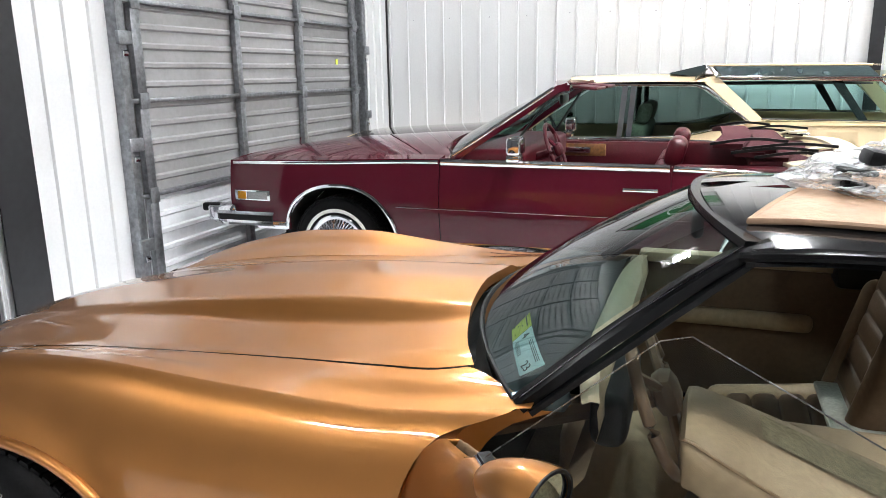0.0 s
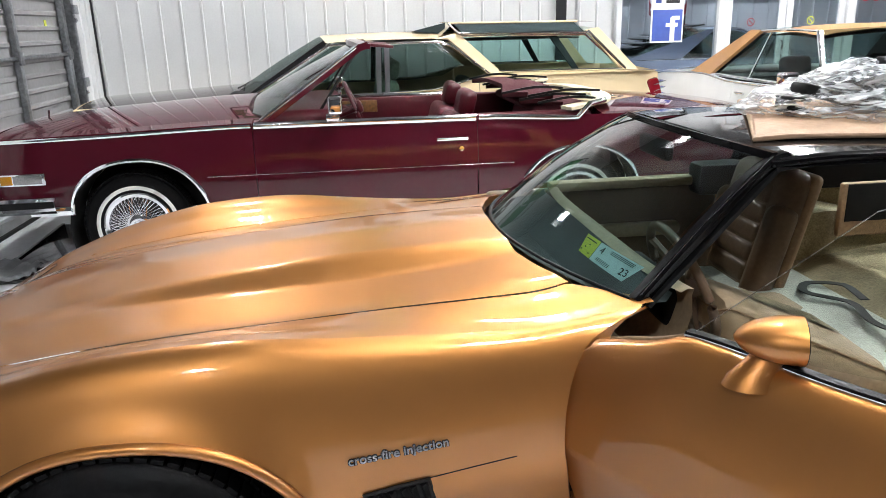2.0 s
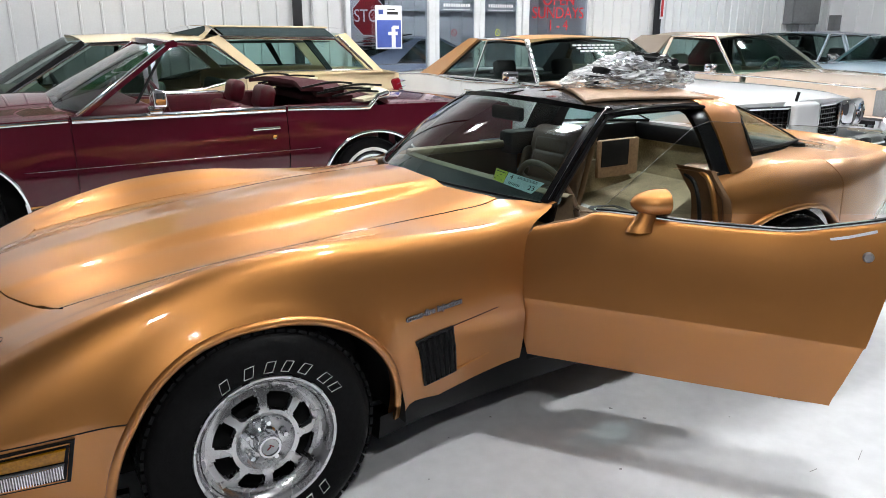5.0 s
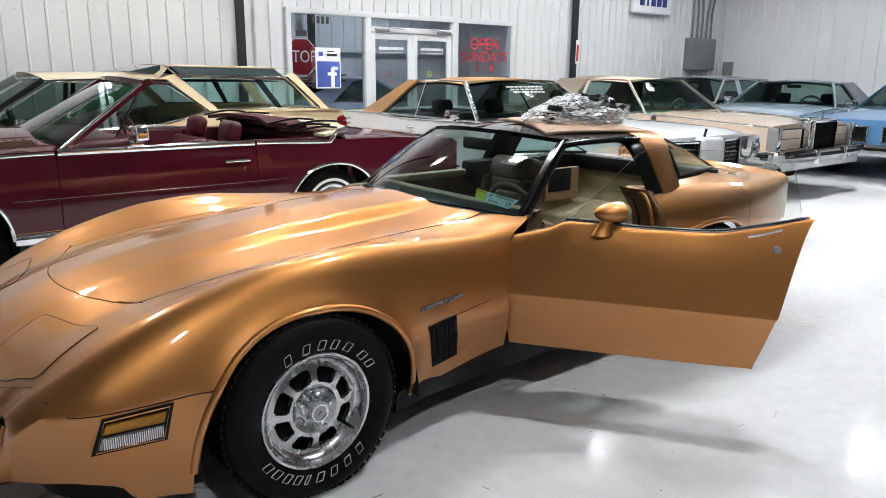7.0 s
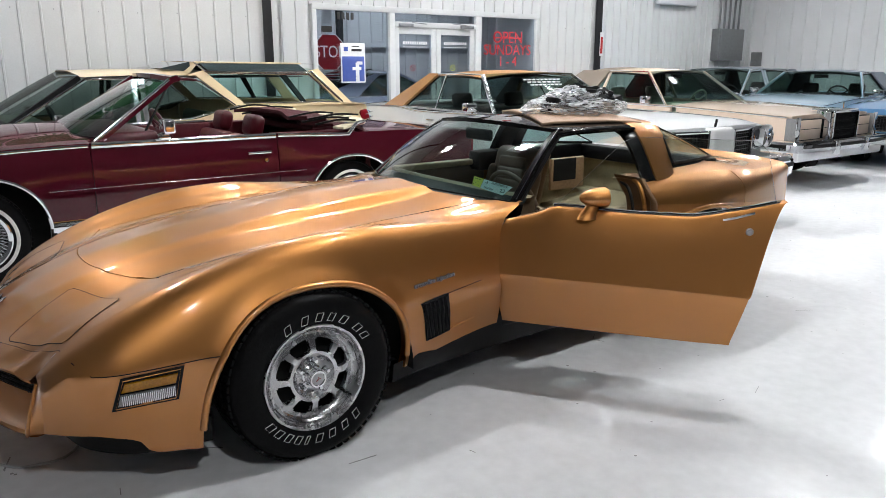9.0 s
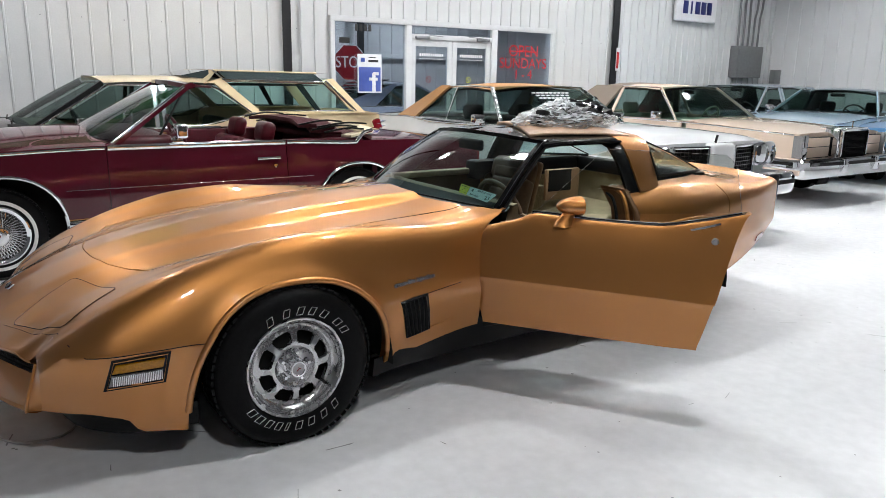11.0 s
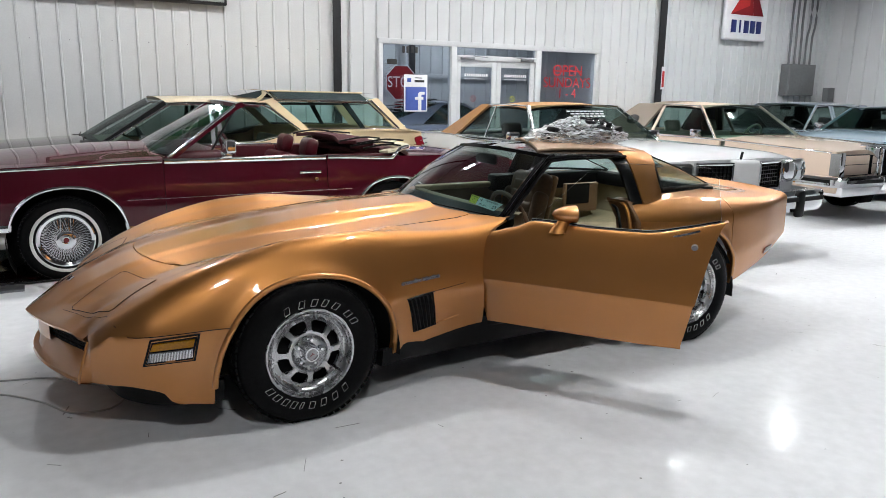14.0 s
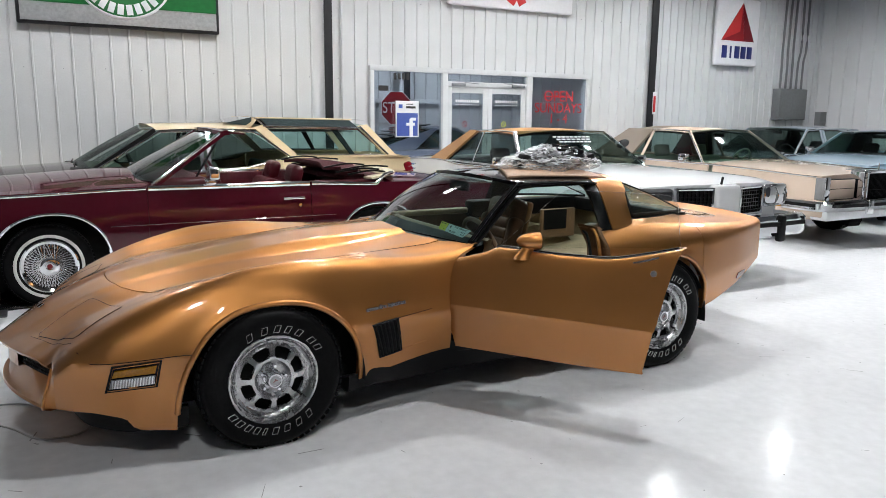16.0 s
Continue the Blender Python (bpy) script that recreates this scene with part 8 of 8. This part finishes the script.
for name, i0, i1, mat in (("white_label", 0.29, 1.0, STICKER), ("yellow_label", 0.0, 0.28, STICKER_YELLOW)):
    bm = bmesh.new()
    grid(bm, [[on_label(i0 + (i1 - i0) * i / 6, j / 6) for j in range(7)] for i in range(7)])
    part(name, bm, mat, stick)
bars = [(0.40 + 0.035 * i, 0.415 + 0.035 * i, 0.10, 0.30) for i in range(8)] + [(0.52, 0.92, 0.72 + 0.07 * k, 0.75 + 0.07 * k) for k in range(3)] + [(0.02 + 0.06 * i, 0.05 + 0.06 * i, 0.15 + 0.2 * (i % 3), 0.21 + 0.2 * (i % 3)) for i in range(4)] + [(0.03, 0.24, 0.78, 0.84)]
bm = bmesh.new()
for i0, i1, j0, j1 in bars:
    grid(bm, [[on_label(i, j, 0.0045) for j in (j0, j1)] for i in (i0, i1)])
part("print_bars", bm, INK, stick)
for body, q, t in (("4", -0.765, 0.205), ("23", -0.908, 0.14)):
    a = (on_screen(q + 0.05, t) - on_screen(q - 0.05, t)).normalized()
    b = (on_screen(q, t + 0.05) - on_screen(q, t - 0.05)).normalized()
    n = a.cross(b).normalized()
    b = n.cross(a)
    me = text_mesh(body, 0.03, 0.0004)
    m = Matrix((( -a.x, -n.x, b.x, 0), (-a.y, -n.y, b.y, 0), (-a.z, -n.z, b.z, 0), (0, 0, 0, 1)))
    part("lettering", me, INK, stick, "black number " + body).matrix_basis = Matrix.Translation(on_screen(q, t, 0.003)) @ m

pouch = thing("leather_pouch", CAR, "flat tan leather pouch lying on the roof", "pouch")
A, B, C, D = Vector((1.63, -0.40, 1.225)), Vector((2.32, -0.49, 1.165)), Vector((2.40, 0.0, 1.235)), Vector((1.98, 0.34, 1.235))
bm = bmesh.new()
for lift, depth in ((0.009, 1), (0.0, 1)):
    rows = []
    for i in range(25):
        s = i / 24
        row = []
        for j in range(25):
            t = j / 24
            p = A.lerp(B, s).lerp(D.lerp(C, s), t)
            u, v = p.x, p.y
            z = max(roof_at(min(u, 2.40), min(abs(v), 0.515)), 1.155) + 0.004
            edge = min(s, 1 - s, t, 1 - t)
            puff = min(1, edge * 9) ** 0.5
            wob = 0.006 * noise.noise(Vector((u * 6, v * 6, 1.0)))
            row.append((u, v, z + lift * puff + wob * puff + (0.010 if lift else 0.003)))
        rows.append(row)
    grid(bm, rows)
part("leather", bm, LEATHER_POUCH, pouch)
edge_pts = []
for a, b in ((A, B), (B, C), (C, D), (D, A)):
    for k in range(8):
        p = a.lerp(b, k / 8)
        edge_pts.append((p.x, p.y, max(roof_at(min(p.x, 2.40), min(abs(p.y), 0.515)), 1.155) + 0.011))
part("piping", tube(edge_pts, 0.0085, 8, True), LEATHER_POUCH, pouch)

bag = thing("plastic_bag", CAR @ pose(2.13, -0.16, 1.272), "crumpled clear plastic bag with black parts inside", "bag")
BAG_HIGH = keyed((-1.0, 0.02), (-0.85, 0.075), (-0.45, 0.085), (-0.15, 0.12), (0.1, 0.115), (0.5, 0.10), (0.8, 0.075), (1.0, 0.012))
BAG_WIDE = keyed((-1.0, 0.06), (-0.7, 0.15), (-0.1, 0.19), (0.5, 0.17), (1.0, 0.07))


def crumple(bm, folds, seed):
    """Each vertex of a ball with its direction, creased radius and crease depth."""
    for v in bm.verts:
        d = v.co.normalized()
        c = 0.0
        for f, w in folds:
            c += w * (0.75 - 2.2 * abs(noise.noise(d * f + Vector(seed))))
        yield v, d, 0.94 + c, c


bm = bmesh.new()
bmesh.ops.create_icosphere(bm, subdivisions=5, radius=1.0)
for v, d, r, c in crumple(bm, ((1.9, 0.22), (4.2, 0.17), (9.5, 0.07)), (3.1, 1.7, 0.4)):
    x = max(-1.0, min(1.0, d.x))
    v.co = Vector((x * 0.45 * (0.93 + 0.25 * c), d.y * r * BAG_WIDE(x), max(d.z, -0.35) * r * BAG_HIGH(x) * 0.95 - 0.018))
part("film", bm, PLASTIC_BAG, bag, sharp=26)
bm = bmesh.new()
bmesh.ops.create_icosphere(bm, subdivisions=4, radius=1.0)
for v, d, r, c in crumple(bm, ((2.3, 0.25), (6.0, 0.14)), (0.4, 2.2, 5.1)):
    v.co = Vector((0.05 + d.x * r * 0.19, -0.03 + d.y * r * 0.125, 0.028 + max(d.z, -0.7) * r * 0.075))
part("black_lump", bm, BLACK_GLOSS, bag, "shiny black wrapped parts", sharp=18)
for x, y, z, sx, sy, sz, ry, rz in ((-0.245, -0.07, 0.015, 0.055, 0.05, 0.012, 5, 10), (-0.265, -0.07, -0.003, 0.012, 0.05, 0.04, 5, 10), (-0.245, -0.07, -0.02, 0.05, 0.05, 0.012, 5, 10), (-0.15, -0.05, 0.022, 0.16, 0.05, 0.03, 14, 8), (0.19, -0.03, 0.012, 0.13, 0.08, 0.05, -16, 0)):
    part("black_part", box((x * 1.2, y, z * 0.9 - 0.006), (sx * 1.3, sy * 1.5, sz * 1.15), 0.010, Matrix.Rotation(radians(ry), 4, "Y") @ Matrix.Rotation(radians(rz), 4, "Z")), BLACK_TRIM, bag)

# ---- floor: cable, drip mat, tray, scuffs ----
cable = thing("floor_cable", pose(0, 0, 0), "thin grey cable lying on the floor", "cable")
part("lead", tube(smooth_line([(-3.6, 2.45, 0.006), (-2.94, 2.24, 0.006), (-2.73, 2.18, 0.006), (-2.58, 2.02, 0.006), (-2.42, 1.86, 0.006), (-2.40, 1.72, 0.006), (-2.5, 1.6, 0.006), (-2.62, 1.62, 0.006), (-2.78, 1.86, 0.006), (-3.0, 2.06, 0.006), (-3.5, 2.1, 0.006)], 60), 0.005, 6), CABLE, cable)
mat_ob = thing("drip_mat", pose(-2.95, 5.15, 0.004, 0, 0, 2), "black rubber drip mat under the convertible", "mat")
bm = box((0, 0, 0.006), (1.15, 1.5, 0.012), 0.004)
solid(bm, (0, -0.73, 0.014), (1.15, 0.03, 0.016), 0.004)
solid(bm, (-0.56, 0, 0.014), (0.03, 1.5, 0.016), 0.004)
part("sheet", bm, BLACK_GLOSS, mat_ob)
rag = thing("floor_rag", pose(-3.45, 4.55, 0.016), "crumpled grey rag on the floor", "rag")
bm = bmesh.new()
grid(bm, [[(x, y, 0.03 + 0.05 * noise.noise(Vector((x * 9, y * 9, 2.0))) + 0.03 * noise.noise(Vector((x * 22, y * 22, 5.0)))) for y in span(-0.2, 0.2, 0.02)] for x in span(-0.22, 0.22, 0.02)])
part("cloth", bm, GREY_BOX, rag, sharp=60)
tray = thing("drip_tray", pose(-3.0, 4.3, 0), "flat grey metal drip tray on the floor", "tray")
part("tray", box((0, 0, 0.008), (0.34, 0.2, 0.016), 0.005), GALV, tray)

scuffs = thing("floor_scuffs", pose(0, 0, 0), "short dark scuff marks on the white floor", "marks", kind="stuff")
bm = bmesh.new()
random.seed(21)
for i in range(420):
    x, y, a = random.uniform(-3.6, 7.5), random.uniform(-3.4, 3.6), random.uniform(0, 3.14)
    l, w = (random.uniform(0.012, 0.07), random.uniform(0.0012, 0.004)) if i % 3 == 0 else (random.uniform(0.002, 0.007),) * 2
    c, s2 = math.cos(a), math.sin(a)
    bm.faces.new([bm.verts.new((x + c * dx * l - s2 * dy * w, y + s2 * dx * l + c * dy * w, 0.0009)) for dx, dy in ((-1, -1), (1, -0.6), (1, 0.8), (-0.8, 1))])
part("marks", bm, SMUDGE, scuffs)
